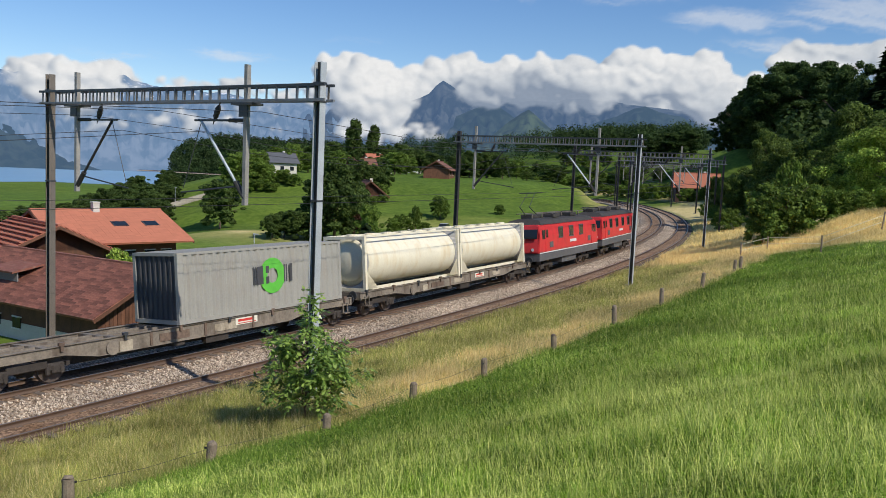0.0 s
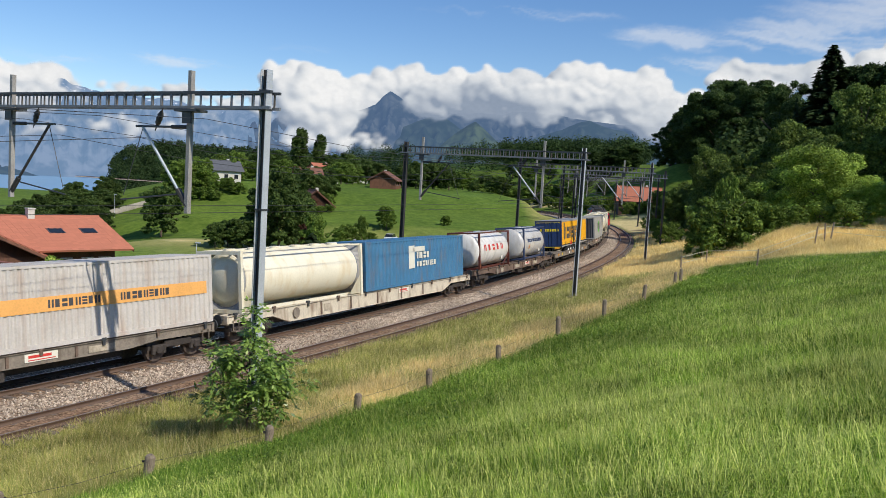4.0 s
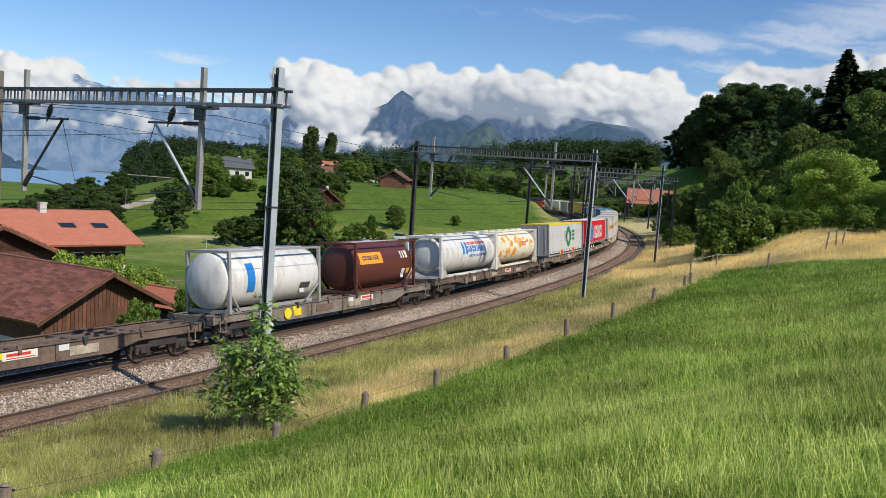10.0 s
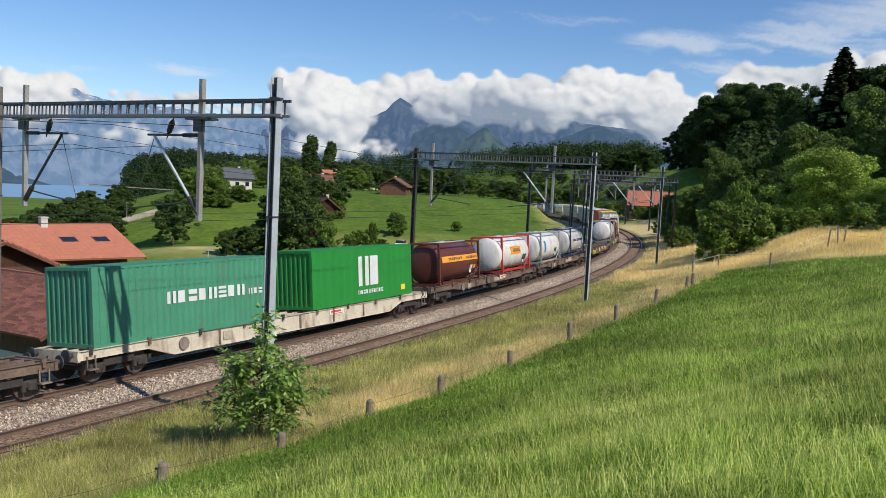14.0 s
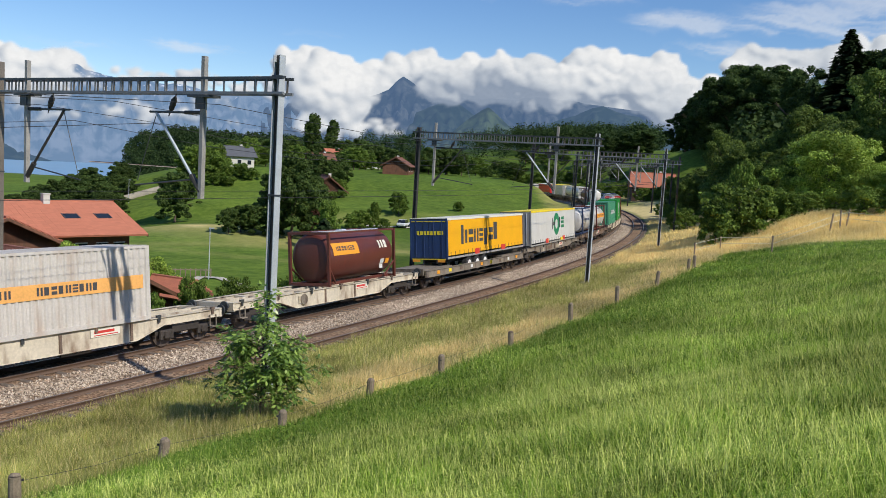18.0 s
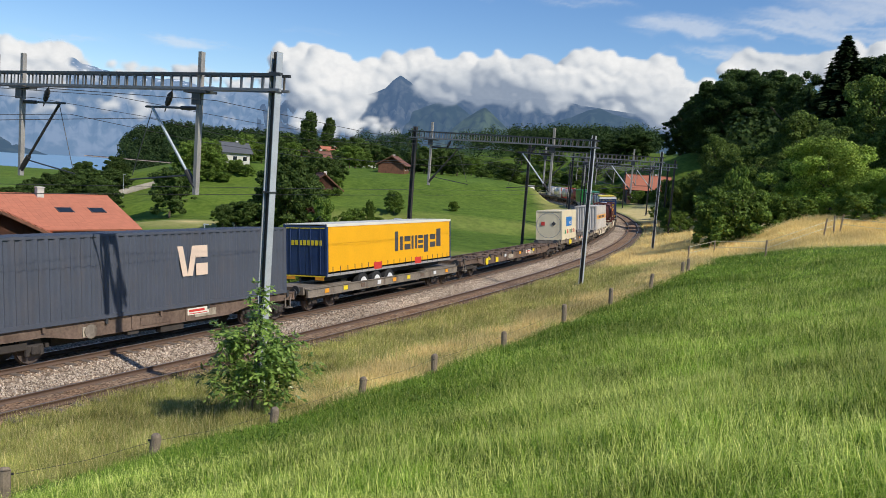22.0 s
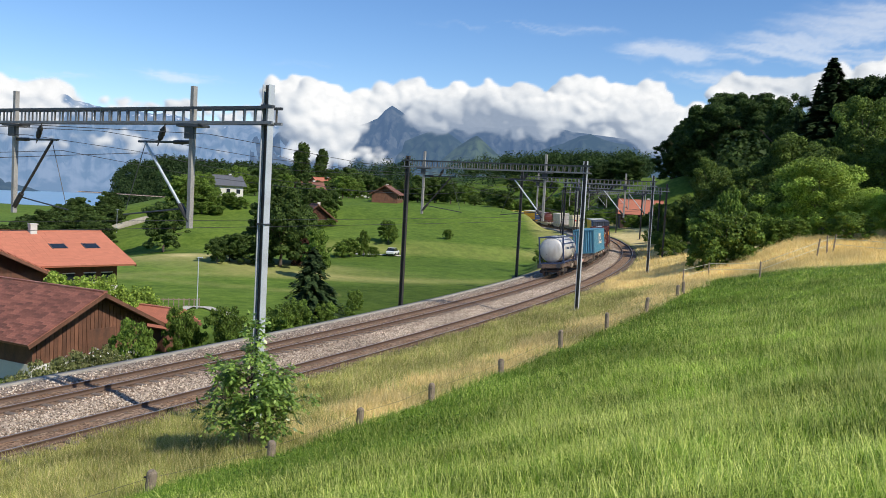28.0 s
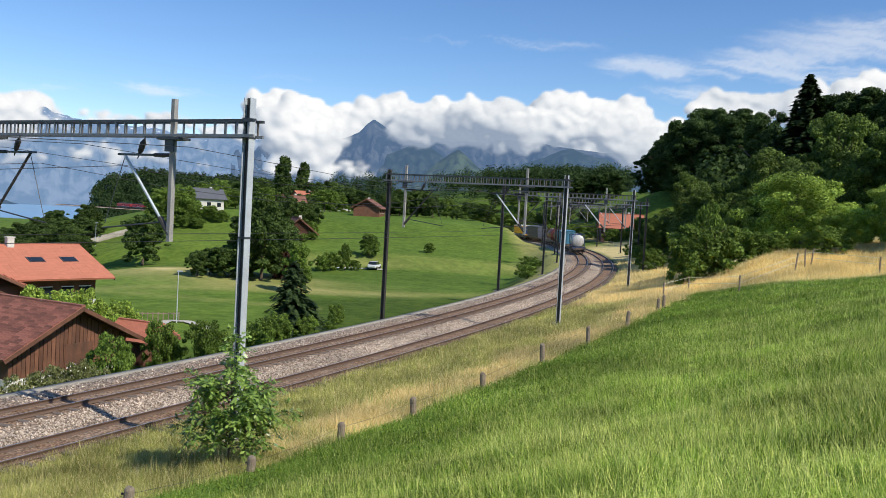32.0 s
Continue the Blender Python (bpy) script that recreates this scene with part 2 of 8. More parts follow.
L_FARWOOD = leaf_mat("mixed far forest", (0.02, 0.042, 0.014), (0.065, 0.105, 0.032), 0.7, 0.2)
L_VALLEY = leaf_mat("valley tree leaves", (0.04, 0.075, 0.02), (0.13, 0.19, 0.045), 0.6, 0.35)
L_GREEN = leaf_mat("mid green leaves", (0.065, 0.12, 0.02), (0.23, 0.33, 0.06), 0.55, 0.35)
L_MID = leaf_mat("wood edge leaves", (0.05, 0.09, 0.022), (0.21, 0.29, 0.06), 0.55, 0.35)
# sunlight is put into this lighter green, next to the darker wood leaves
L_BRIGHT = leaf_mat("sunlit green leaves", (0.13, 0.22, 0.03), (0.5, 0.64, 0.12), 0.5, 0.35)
L_FIR = leaf_mat("fir needles", (0.02, 0.042, 0.016), (0.075, 0.115, 0.04), 0.7, 0.15)
L_SAPLING = leaf_mat("walnut leaves", (0.1, 0.2, 0.035), (0.4, 0.55, 0.12), 0.32, 0.3, None, 0.0, 0.5)
L_GRASS = leaf_mat("meadow grass", (0.055, 0.14, 0.01), (0.38, 0.55, 0.07), 0.4, 0.36, (0.8, 0.83, 0.27), 0.8)
L_HERB = leaf_mat("clover and herbs", (0.07, 0.14, 0.018), (0.25, 0.38, 0.055), 0.5, 0.35)
L_BANK = leaf_mat("bank grass", (0.22, 0.25, 0.06), (0.5, 0.49, 0.15), 0.6, 0.4, (0.84, 0.72, 0.36), 0.9)
L_STRAW = leaf_mat("dry straw grass", (0.72, 0.56, 0.22), (0.96, 0.82, 0.44), 0.6, 0.5)
L_SEED = leaf_mat("pale seed stalks", (0.46, 0.55, 0.1), (0.85, 0.86, 0.3), 0.5, 0.35)
M_COLDARK = mat("dark column steel", (0.06, 0.055, 0.05), 0.55, 0.3, 0.2, 1.5, 30)


# ---- mesh helpers ----
def obj(name, bm, material, smooth=False):
    me = bpy.data.meshes.new(name)
    bm.to_mesh(me)
    bm.free()
    for x in (material if isinstance(material, (list, tuple)) else [material]):
        me.materials.append(x)
    if smooth:
        me.polygons.foreach_set("use_smooth", [True] * len(me.polygons))
    return new(name, me)


def part(name, bm, material, parent, label="", smooth=False):
    ob = obj(name, bm, material, smooth)
    ob.parent = parent
    if label:
        ob["label"] = label
    return ob


def empty(name, label, category, group="", kind=""):
    return tagged(new(name), label, category, group, kind)


def box(bm, c, s, rz=0.0, ry=0.0, rx=0.0, bevel=0.0):
    m = Matrix.Translation(c) @ Euler((rx, ry, rz)).to_matrix().to_4x4() @ Matrix.Diagonal((*s, 1))
    r = bmesh.ops.create_cube(bm, size=1.0, matrix=m)
    if bevel:
        ed = list({e for v in r["verts"] for e in v.link_edges})
        bmesh.ops.bevel(bm, geom=ed, offset=bevel, segments=1, affect="EDGES")
    return bm


def rod(bm, a, b, r, seg=6, r2=None):
    a, b = Vector(a), Vector(b)
    d = b - a
    q = d.to_track_quat("Z", "Y").to_matrix().to_4x4()
    bmesh.ops.create_cone(bm, cap_ends=True, segments=seg, radius1=r, radius2=r if r2 is None else r2, depth=d.length,
                          matrix=Matrix.Translation((a + b) / 2) @ q)
    return bm


def B(*boxes):
    bm = bmesh.new()
    for b in boxes:
        box(bm, *b)
    return bm


def lathe_x(bm, profile, seg=24, cy=0.0, cz=0.0):
    """Rings along x from (x, radius) pairs."""
    rings = []
    for x, r in profile:
        rings.append([bm.verts.new((x, cy + r * math.cos(2 * math.pi * k / seg), cz + r * math.sin(2 * math.pi * k / seg))) for k in range(seg)])
    for p, q in zip(rings, rings[1:]):
        for k in range(seg):
            bm.faces.new((p[k], p[(k + 1) % seg], q[(k + 1) % seg], q[k]))
    bm.faces.new(rings[0][::-1])
    bm.faces.new(rings[-1])
    return bm


def mesh_np(name, verts, faces, material, smooth=False):
    """A mesh from numpy vertices and equal-sized faces."""
    me = bpy.data.meshes.new(name)
    verts = np.asarray(verts, dtype=np.float32)
    faces = np.asarray(faces, dtype=np.int32)
    k = faces.shape[1]
    me.vertices.add(len(verts))
    me.vertices.foreach_set("co", verts.ravel())
    me.loops.add(faces.size)
    me.loops.foreach_set("vertex_index", faces.ravel())
    me.polygons.add(len(faces))
    me.polygons.foreach_set("loop_start", np.arange(0, faces.size, k, dtype=np.int32))
    if smooth:
        me.polygons.foreach_set("use_smooth", np.ones(len(faces), dtype=bool))
    me.update(calc_edges=True)
    for x in (material if isinstance(material, (list, tuple)) else [material]):
        me.materials.append(x)
    return me


# ---- the line of the railway ----
DS = 1.0
TS = np.arange(-560.0, 760.0, DS)
_u = np.clip(TS, -10, 260) / 100
_k = -0.00233 - 0.00135 * _u + 0.00056 * _u * _u
_k = np.where(TS < -20, _k * np.clip((TS + 120) / 100, 0, 1), _k)
_th = np.cumsum(_k) * DS
_th = _th - np.interp(0, TS, _th) + 0.57824
_x = np.cumsum(np.sin(_th)) * DS
_y = np.cumsum(np.cos(_th)) * DS
TX = _x - np.interp(0, TS, _x) - 12.968
TY = _y - np.interp(0, TS, _y) + 25.0
TH = _th
TZ = np.interp(TS, [-60, 190, 230, 330, 760], [-0.45, 1.41, 1.2, -1.7, -1.7])
SPACING, CANT = 3.82, 0.13


def at(s, n=0.0, z=0.0):
    """World point at chainage s, offset n to the right of the far track, z over its rails."""
    th = np.interp(s, TS, TH)
    return Vector((np.interp(s, TS, TX) + n * math.cos(th), np.interp(s, TS, TY) - n * math.sin(th), np.interp(s, TS, TZ) + z))


def heading(s):
    return 90 - math.degrees(np.interp(s, TS, TH))


_ci = np.arange(0, len(TS), 4)


def chain(x, y):
    """Chainage and offset of points (arrays) from the far track."""
    x, y = np.atleast_1d(x), np.atleast_1d(y)
    s, n = np.empty(len(x)), np.empty(len(x))
    for a in range(0, len(x), 20000):
        xx, yy = x[a:a + 20000], y[a:a + 20000]
        i = _ci[np.argmin((xx[:, None] - TX[_ci]) ** 2 + (yy[:, None] - TY[_ci]) ** 2, axis=1)]
        dx, dy, th = xx - TX[i], yy - TY[i], TH[i]
        s[a:a + 20000] = TS[i] + dx * np.sin(th) + dy * np.cos(th)
        n[a:a + 20000] = dx * np.cos(th) - dy * np.sin(th)
    return s, n


# ---- the land ----
def sstep(a, b, x):
    t = np.clip((x - a) / (b - a), 0, 1)
    return t * t * (3 - 2 * t)


def gnoise(x, y, sc, seed=0.0):
    """Cheap smooth noise from sines."""
    x, y = x / sc + seed, y / sc - seed * 1.7
    return (np.sin(x * 1.3 + 0.7 * np.sin(y * 1.1)) + np.sin(y * 1.7 + 0.9 * np.sin(x * 0.8 + 2)) + 0.5 * np.sin(2.3 * x + 1.9 * y)) / 2.5


def fence_n(s):
    return np.interp(s, [-20, 0, 4, 10, 20, 33, 46], [12.6, 12.7, 12.5, 13.1, 13.7, 14.4, 15.0])


def fence_z(s):
    return np.interp(s, [-40, -13, -3, 0, 4, 10, 20, 34, 60], [1.7, 1.5, 1.4, 1.2, 1.1, 1.35, 1.7, 2.1, 2.7])


def land(x, y):
    """Height of the ground."""
    x, y = np.atleast_1d(np.asarray(x, float)), np.atleast_1d(np.asarray(y, float))
    s, n = chain(x, y)
    zt = np.interp(s, TS, TZ)
    r = np.hypot(x, y)
    az = np.degrees(np.arctan2(x, y))
    # valley side
    v = np.interp(y, [-600, 0, 60, 130, 159.5, 165, 195, 212, 245, 300, 360, 450], [-6, -6, -5.2, -4.8, -4.4, -2.1, 0.8, 4.6, 5.6, 6.0, 6.2, 5.4])
    v = v + 1.6 * np.exp(-((x + 30) / 22) ** 2 - ((y - 128) / 14) ** 2)
    v = v + gnoise(x, y, 22) * 0.35 * sstep(40, 90, r)
    left = sstep(8, 75, -x - 0.16 * y) * sstep(85, 160, r)
    v = v - left * 12
    far = sstep(420, 900, r)
    v = v * (1 - far) + far * np.where(az < 3, -52.0, -8.0)
    v = v - 44 * sstep(150, 520, -x - 0.1 * y)
    # far wooded ridges
    e = np.interp(az, [-60, -19.2, -18.6, -17.6, -15.5, -8, -2, 1, 4, 6.5, 8.5, 11, 14, 20, 40], [0, -0.6, 0.2, 1.05, 1.65, 1.55, 1.1, 0.3, -0.3, -0.1, 0.8, 1.5, 1.95, 2.3, 2.5])
    top = 7.2 + 1150 * np.tan(np.radians(e)) - 9
    bump = np.exp(-((r - 1150) / 230) ** 2)
    bump = np.where(r > 1150, np.maximum(bump, 0.55 * sstep(2200, 1150, r)), bump)
    on = sstep(-19.0, -18.4, az)
    v = v * (1 - bump * on) + top * bump * on
    shoulder = np.exp(-((az - 14) / 4.5) ** 2) * np.exp(-((r - 640) / 160) ** 2)
    v = v + 6 * shoulder
    v = np.where((az < -19.4) & (r > 700), -52, v)
    # left edge of the line: down from the formation
    zl = zt - 0.55
    wl = sstep(np.interp(s, [90, 130, 260], [3.2, 4.0, 4.5]), np.interp(s, [20, 40, 130, 170, 260], [10.5, 14.0, 14.0, 9.0, 12.0]), -n)
    zl = zl * (1 - wl) + v * wl
    # right side: bank, meadow, then hill
    nf, zf = fence_n(s), fence_z(s)
    bank = zt - 0.16 + (zf - zt + 0.16) * np.clip((n - 4.75) / (nf - 4.75), 0, 1) ** 1.15
    sl = np.interp(s, [-60, -13, 0, 20, 45, 80], [0.33, 0.335, 0.32, 0.26, 0.17, 0.12])
    dn = np.maximum(n - nf, 0)
    mead = zf + sl * np.minimum(dn, 40) + 0.06 * np.maximum(dn - 40, 0)
    mead = mead + gnoise(x, y, 3.1, 3.0) * 0.07 * sstep(0, 3, dn)
    mound = 0.8 * sstep(47, 56, s) * sstep(16.0, 21.0, n) * sstep(95, 70, s) + 0.9 * np.exp(-((az - 27) / 3.2) ** 2 - ((r - 70) / 7) ** 2)
    hill_a = np.interp(s, [40, 70, 110, 215, 330, 500], [0.0, 0.05, 0.09, 0.16, 0.14, 0.1])
    hill = hill_a * np.maximum(n - 15, 0) ** 1.3
    hill = 12 * np.tanh(hill / 12)
    zr = np.where(n < nf, bank, mead + mound + hill)
    side = sstep(-1, 1, n - 1.9)
    zr = zr + 5.0 * np.exp(-((az - 19.0) / 2.4) ** 2 - ((r - 236) / 17) ** 2)
    near = zl * (1 - side) + zr * side
    # formation is flat under the two tracks
    flat = sstep(4.85, 4.6, n) * sstep(-3.4, -2.9, n)
    near = near * (1 - flat) + (zt - 0.55) * flat
    # away from the line the far land takes over
    w = sstep(500, 800, r)
    return near * (1 - w) + v * w


def zat(x, y):
    return float(land(x, y)[0])

# ---- ground sheet ----
def ground_material():
    m = bpy.data.materials.new("grassland")
    m.use_nodes = True
    nt = m.node_tree
    n, l = nt.nodes, nt.links
    b = n["Principled BSDF"]
    b.inputs["Roughness"].default_value = 0.9
    b.inputs["Specular IOR Level"].default_value = 0.08
    att = n.new("ShaderNodeAttribute")
    att.attribute_name = "cover"
    sep = n.new("ShaderNodeSeparateColor")
    l.new(att.outputs["Color"], sep.inputs[0])
    geo = n.new("ShaderNodeNewGeometry")

    def noise_at(scale, detail=4):
        t = n.new("ShaderNodeTexNoise")
        t.inputs["Scale"].default_value = scale
        t.inputs["Detail"].default_value = detail
        l.new(geo.outputs["Position"], t.inputs["Vector"])
        return t.outputs[0]

    def ramp(fac, a, c, lo=0.35, hi=0.65):
        r = n.new("ShaderNodeValToRGB")
        r.color_ramp.elements[0].position, r.color_ramp.elements[1].position = lo, hi
        r.color_ramp.elements[0].color, r.color_ramp.elements[1].color = (*a, 1), (*c, 1)
        l.new(fac, r.inputs[0])
        return r.outputs[0]

    def mixc(fac, a, c):
        x = n.new("ShaderNodeMix")
        x.data_type = "RGBA"
        l.new(fac, x.inputs[0])
        l.new(a, x.inputs[6])
        l.new(c, x.inputs[7])
        return x.outputs[2]

    lush = mixc(noise_at(9, 6), ramp(noise_at(0.25), (0.105, 0.17, 0.022), (0.19, 0.275, 0.036)), ramp(noise_at(0.9), (0.075, 0.13, 0.016), (0.22, 0.28, 0.045)))
    dry = mixc(noise_at(7, 6), ramp(noise_at(0.6), (0.62, 0.49, 0.21), (0.8, 0.66, 0.33)), ramp(noise_at(1.5), (0.5, 0.43, 0.17), (0.76, 0.62, 0.29)))
    bank = mixc(noise_at(6, 6), ramp(noise_at(0.5), (0.24, 0.25, 0.07), (0.4, 0.36, 0.13)), ramp(noise_at(1.3), (0.22, 0.26, 0.06), (0.44, 0.39, 0.14)))
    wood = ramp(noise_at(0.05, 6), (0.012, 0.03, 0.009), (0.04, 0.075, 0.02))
    tone = n.new("ShaderNodeAttribute")
    tone.attribute_name = "plot"
    tm = n.new("ShaderNodeMix")
    tm.data_type, tm.blend_type = "RGBA", "MULTIPLY"
    tm.inputs[0].default_value = 1.0
    l.new(lush, tm.inputs[6])
    l.new(tone.outputs["Color"], tm.inputs[7])
    lush = tm.outputs[2]
    c = mixc(sep.outputs[0], lush, dry)
    c = mixc(sep.outputs[1], c, bank)
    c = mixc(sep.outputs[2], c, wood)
    l.new(c, b.inputs["Base Color"])
    bp = n.new("ShaderNodeBump")
    bp.inputs["Strength"].default_value = 0.5
    bp.inputs["Distance"].default_value = 0.08
    l.new(noise_at(14, 5), bp.inputs["Height"])
    l.new(bp.outputs[0], b.inputs["Normal"])
    return m


def cover(x, y):
    """Dry grass, bank grass and woodland shares of the ground."""
    s, n = chain(x, y)
    r = np.hypot(x, y)
    az = np.degrees(np.arctan2(x, y))
    nf = fence_n(s)
    wob = gnoise(x, y, 1.7, 1.0) * 0.9
    strip = sstep(nf - 3.6, nf - 2.2, n + wob) * sstep(nf + 0.7, nf - 0.2, n + wob * 0.4) * sstep(-2.5, 5, s + 2 * wob)
    far_dry = sstep(44.5, 47.5, s) * sstep(4.9, 6.0, n) * sstep(34, 27, n + wob) * sstep(185, 160, s)
    hump = np.exp(-((x + 31) / 17) ** 2 - ((y - 127) / 4.5) ** 2) + np.exp(-((x + 13) / 13) ** 2 - ((y - 117) / 2.6) ** 2)
    left_dry = np.exp(-((x + 26) / 18) ** 2 - ((y - 126) / 5) ** 2) + 0.8 * np.exp(-((x + 6) / 34) ** 2 - ((y - 118 - 0.25 * x) / 2.2) ** 2)
    left_dry = left_dry + 0.95 * np.exp(-((y - 162.2 - 0.6 * np.sin(x / 5)) / 1.8) ** 2) * sstep(-30, -22, x) + 0.4 * np.exp(-((y - 96 + 0.3 * x) / 1.4) ** 2) * (x < -6) * (x > -40)
    left_dry = left_dry + sstep(-7, -5, n) * sstep(-3, -4, n) * sstep(78, 92, s) * sstep(150, 130, s) * 0.9
    strip = strip * (0.45 + 0.75 * sstep(-0.5, 0.3, gnoise(x, y, 1.1, 6.0)))
    dry = np.clip(strip + far_dry + (0.12 * left_dry + 0.75 * hump * (0.7 + 0.6 * gnoise(x, y, 2.4, 5.0))) * (n < 0), 0, 1)
    bank = sstep(4.4, 4.8, n) * sstep(nf + 0.6, nf - 0.6, n) * (s < 47) + sstep(-2.6, -3.4, n) * sstep(-12, -7, n) + (0.85 * left_dry + 0.8 * hump) * (n < 0)
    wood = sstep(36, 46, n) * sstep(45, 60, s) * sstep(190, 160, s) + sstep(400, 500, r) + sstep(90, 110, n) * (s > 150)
    return np.clip(np.stack([dry, np.clip(bank, 0, 1) * (1 - dry), np.clip(wood, 0, 1), np.ones_like(dry)], 1), 0, 1)


def plots(x, y):
    """How tall or short-cut the grass of each plot of the valley is: a tint on its green. Nearer ground is dimmed for
    shade between blades.
    """
    edge = y - 112 - 0.3 * x - 2 * np.sin(x / 9)
    low = sstep(3, -3, edge) * sstep(52, 60, y)
    lawn = sstep(-8, -14, x) * sstep(66, 72, y) * sstep(112, 100, y + 0.4 * x)
    up = sstep(-2, 4, y - 150 - 0.1 * x)
    mow = 0.05 * np.sin((y * 0.92 - x * 0.4) * 1.15) * up
    t = 1 - 0.26 * low * (1 - lawn) + 0.2 * lawn + 0.1 * up + mow + 0.1 * gnoise(x, y, 15, 4.0)
    # nearer than y = 50 the green is darkened for shade between the blades
    t = np.where(y > 50, t * 0.79, 0.68)
    w = np.clip(gnoise(x, y, 27, 8.0), -1, 1) * 0.06
    t = np.where(y > 50, t * 0.93, t)
    return np.stack([t * (1 + w) * np.where(y > 50, 0.92, 1.0), t, t * (1 - w) * 1.1, np.ones_like(t)], 1)


def build_ground():
    az = np.radians(np.concatenate([np.arange(-180, -45, 3.0), np.arange(-45, 45, 0.3), np.arange(45, 180, 3.0)]))
    rr = np.concatenate([[0.0], np.exp(np.arange(math.log(0.8), math.log(4700), 0.026))])
    na, nr = len(az), len(rr)
    R_, A_ = np.meshgrid(rr, az, indexing="ij")
    x, y = (R_ * np.sin(A_)).ravel(), (R_ * np.cos(A_)).ravel()
    z = land(x, y)
    i = np.arange(nr - 1)[:, None] * na + np.arange(na)[None, :]
    j = np.arange(nr - 1)[:, None] * na + (np.arange(na)[None, :] + 1) % na
    f = np.stack([i.ravel(), j.ravel(), (j + na).ravel(), (i + na).ravel()], 1)
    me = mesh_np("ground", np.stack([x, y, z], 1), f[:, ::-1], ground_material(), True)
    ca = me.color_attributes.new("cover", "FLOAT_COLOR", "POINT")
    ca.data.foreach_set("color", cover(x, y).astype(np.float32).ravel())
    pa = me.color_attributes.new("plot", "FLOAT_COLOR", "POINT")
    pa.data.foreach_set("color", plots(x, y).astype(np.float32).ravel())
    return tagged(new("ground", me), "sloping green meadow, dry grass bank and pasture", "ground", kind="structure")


build_ground()

# lake
M_LAKE = mat("lake water", (0.2, 0.36, 0.52), 0.5, 0, 0.05, 0.002, 0.05, 0.3, 0.6)
bm = bmesh.new()
bmesh.ops.create_grid(bm, x_segments=4, y_segments=4, size=1.0, matrix=Matrix.Translation((-1500, 2200, -49)) @ Matrix.Diagonal((2600, 2400, 1, 1)))
tagged(obj("water", bm, M_LAKE), "calm blue lake below the hills", "lake", kind="structure")


# ---- railway formation ----
def sweep(s0, s1, ds, section, closed=False, mid=0.0, cant=True):
    """Vertices and faces of a section of (n, z) points swept along the line; with cant it tilts about the track's middle."""
    ss = np.arange(s0, s1 + ds / 2, ds)
    th = np.interp(ss, TS, TH)
    bx, by, bz = np.interp(ss, TS, TX), np.interp(ss, TS, TY), np.interp(ss, TS, TZ)
    k = len(section)
    vs = np.empty((len(ss), k, 3))
    for a, (n_, z_) in enumerate(section):
        tilt = (n_ - mid) * CANT / 1.5 if cant else 0.0
        vs[:, a, 0] = bx + n_ * np.cos(th)
        vs[:, a, 1] = by - n_ * np.sin(th)
        vs[:, a, 2] = bz + z_ + tilt
    i = np.arange(len(ss) - 1)[:, None] * k + np.arange(k if closed else k - 1)[None, :]
    j = np.arange(len(ss) - 1)[:, None] * k + (np.arange(k if closed else k - 1)[None, :] + 1) % k
    return vs.reshape(-1, 3), np.stack([i.ravel(), j.ravel(), (j + k).ravel(), (i + k).ravel()], 1)


def ballast_material():
    m = bpy.data.materials.new("ballast")
    m.use_nodes = True
    nt = m.node_tree
    n, l = nt.nodes, nt.links
    b = n["Principled BSDF"]
    b.inputs["Roughness"].default_value = 0.95
    b.inputs["Specular IOR Level"].default_value = 0.15
    geo = n.new("ShaderNodeNewGeometry")
    vo = n.new("ShaderNodeTexVoronoi")
    vo.inputs["Scale"].default_value = 15
    l.new(geo.outputs["Position"], vo.inputs["Vector"])
    ramp = n.new("ShaderNodeValToRGB")
    ramp.color_ramp.elements[0].color = (0.14, 0.105, 0.076, 1)
    ramp.color_ramp.elements[1].color = (0.68, 0.56, 0.43, 1)
    sep = n.new("ShaderNodeSeparateColor")
    l.new(vo.outputs["Color"], sep.inputs[0])
    l.new(sep.outputs[0], ramp.inputs[0])
    no = n.new("ShaderNodeTexNoise")
    no.inputs["Scale"].default_value = 0.8
    no.inputs["Detail"].default_value = 5
    l.new(geo.outputs["Position"], no.inputs["Vector"])
    at_ = n.new("ShaderNodeAttribute")
    at_.attribute_name = "rusty"
    mx = n.new("ShaderNodeMix")
    mx.data_type = "RGBA"
    mm = n.new("ShaderNodeMath")
    mm.operation = "MULTIPLY"
    l.new(at_.outputs["Fac"], mm.inputs[0])
    mr = n.new("ShaderNodeMapRange")
    mr.inputs["From Min"].default_value, mr.inputs["From Max"].default_value = 0.3, 0.7
    mr.inputs["To Min"].default_value, mr.inputs["To Max"].default_value = 0.6, 1.0
    l.new(no.outputs[0], mr.inputs[0])
    l.new(mr.outputs[0], mm.inputs[1])
    l.new(mm.outputs[0], mx.inputs[0])
    l.new(ramp.outputs[0], mx.inputs[6])
    rr = n.new("ShaderNodeMix")
    rr.data_type, rr.blend_type = "RGBA", "MULTIPLY"
    rr.inputs[0].default_value = 1
    l.new(ramp.outputs[0], rr.inputs[6])
    rr.inputs[7].default_value = (0.55, 0.4, 0.3, 1)
    l.new(rr.outputs[2], mx.inputs[7])
    l.new(mx.outputs[2], b.inputs["Base Color"])
    bp = n.new("ShaderNodeBump")
    bp.inputs["Distance"].default_value = 0.04
    bp.inputs["Strength"].default_value = 0.9
    l.new(vo.outputs["Distance"], bp.inputs["Height"])
    l.new(bp.outputs[0], b.inputs["Normal"])
    return m


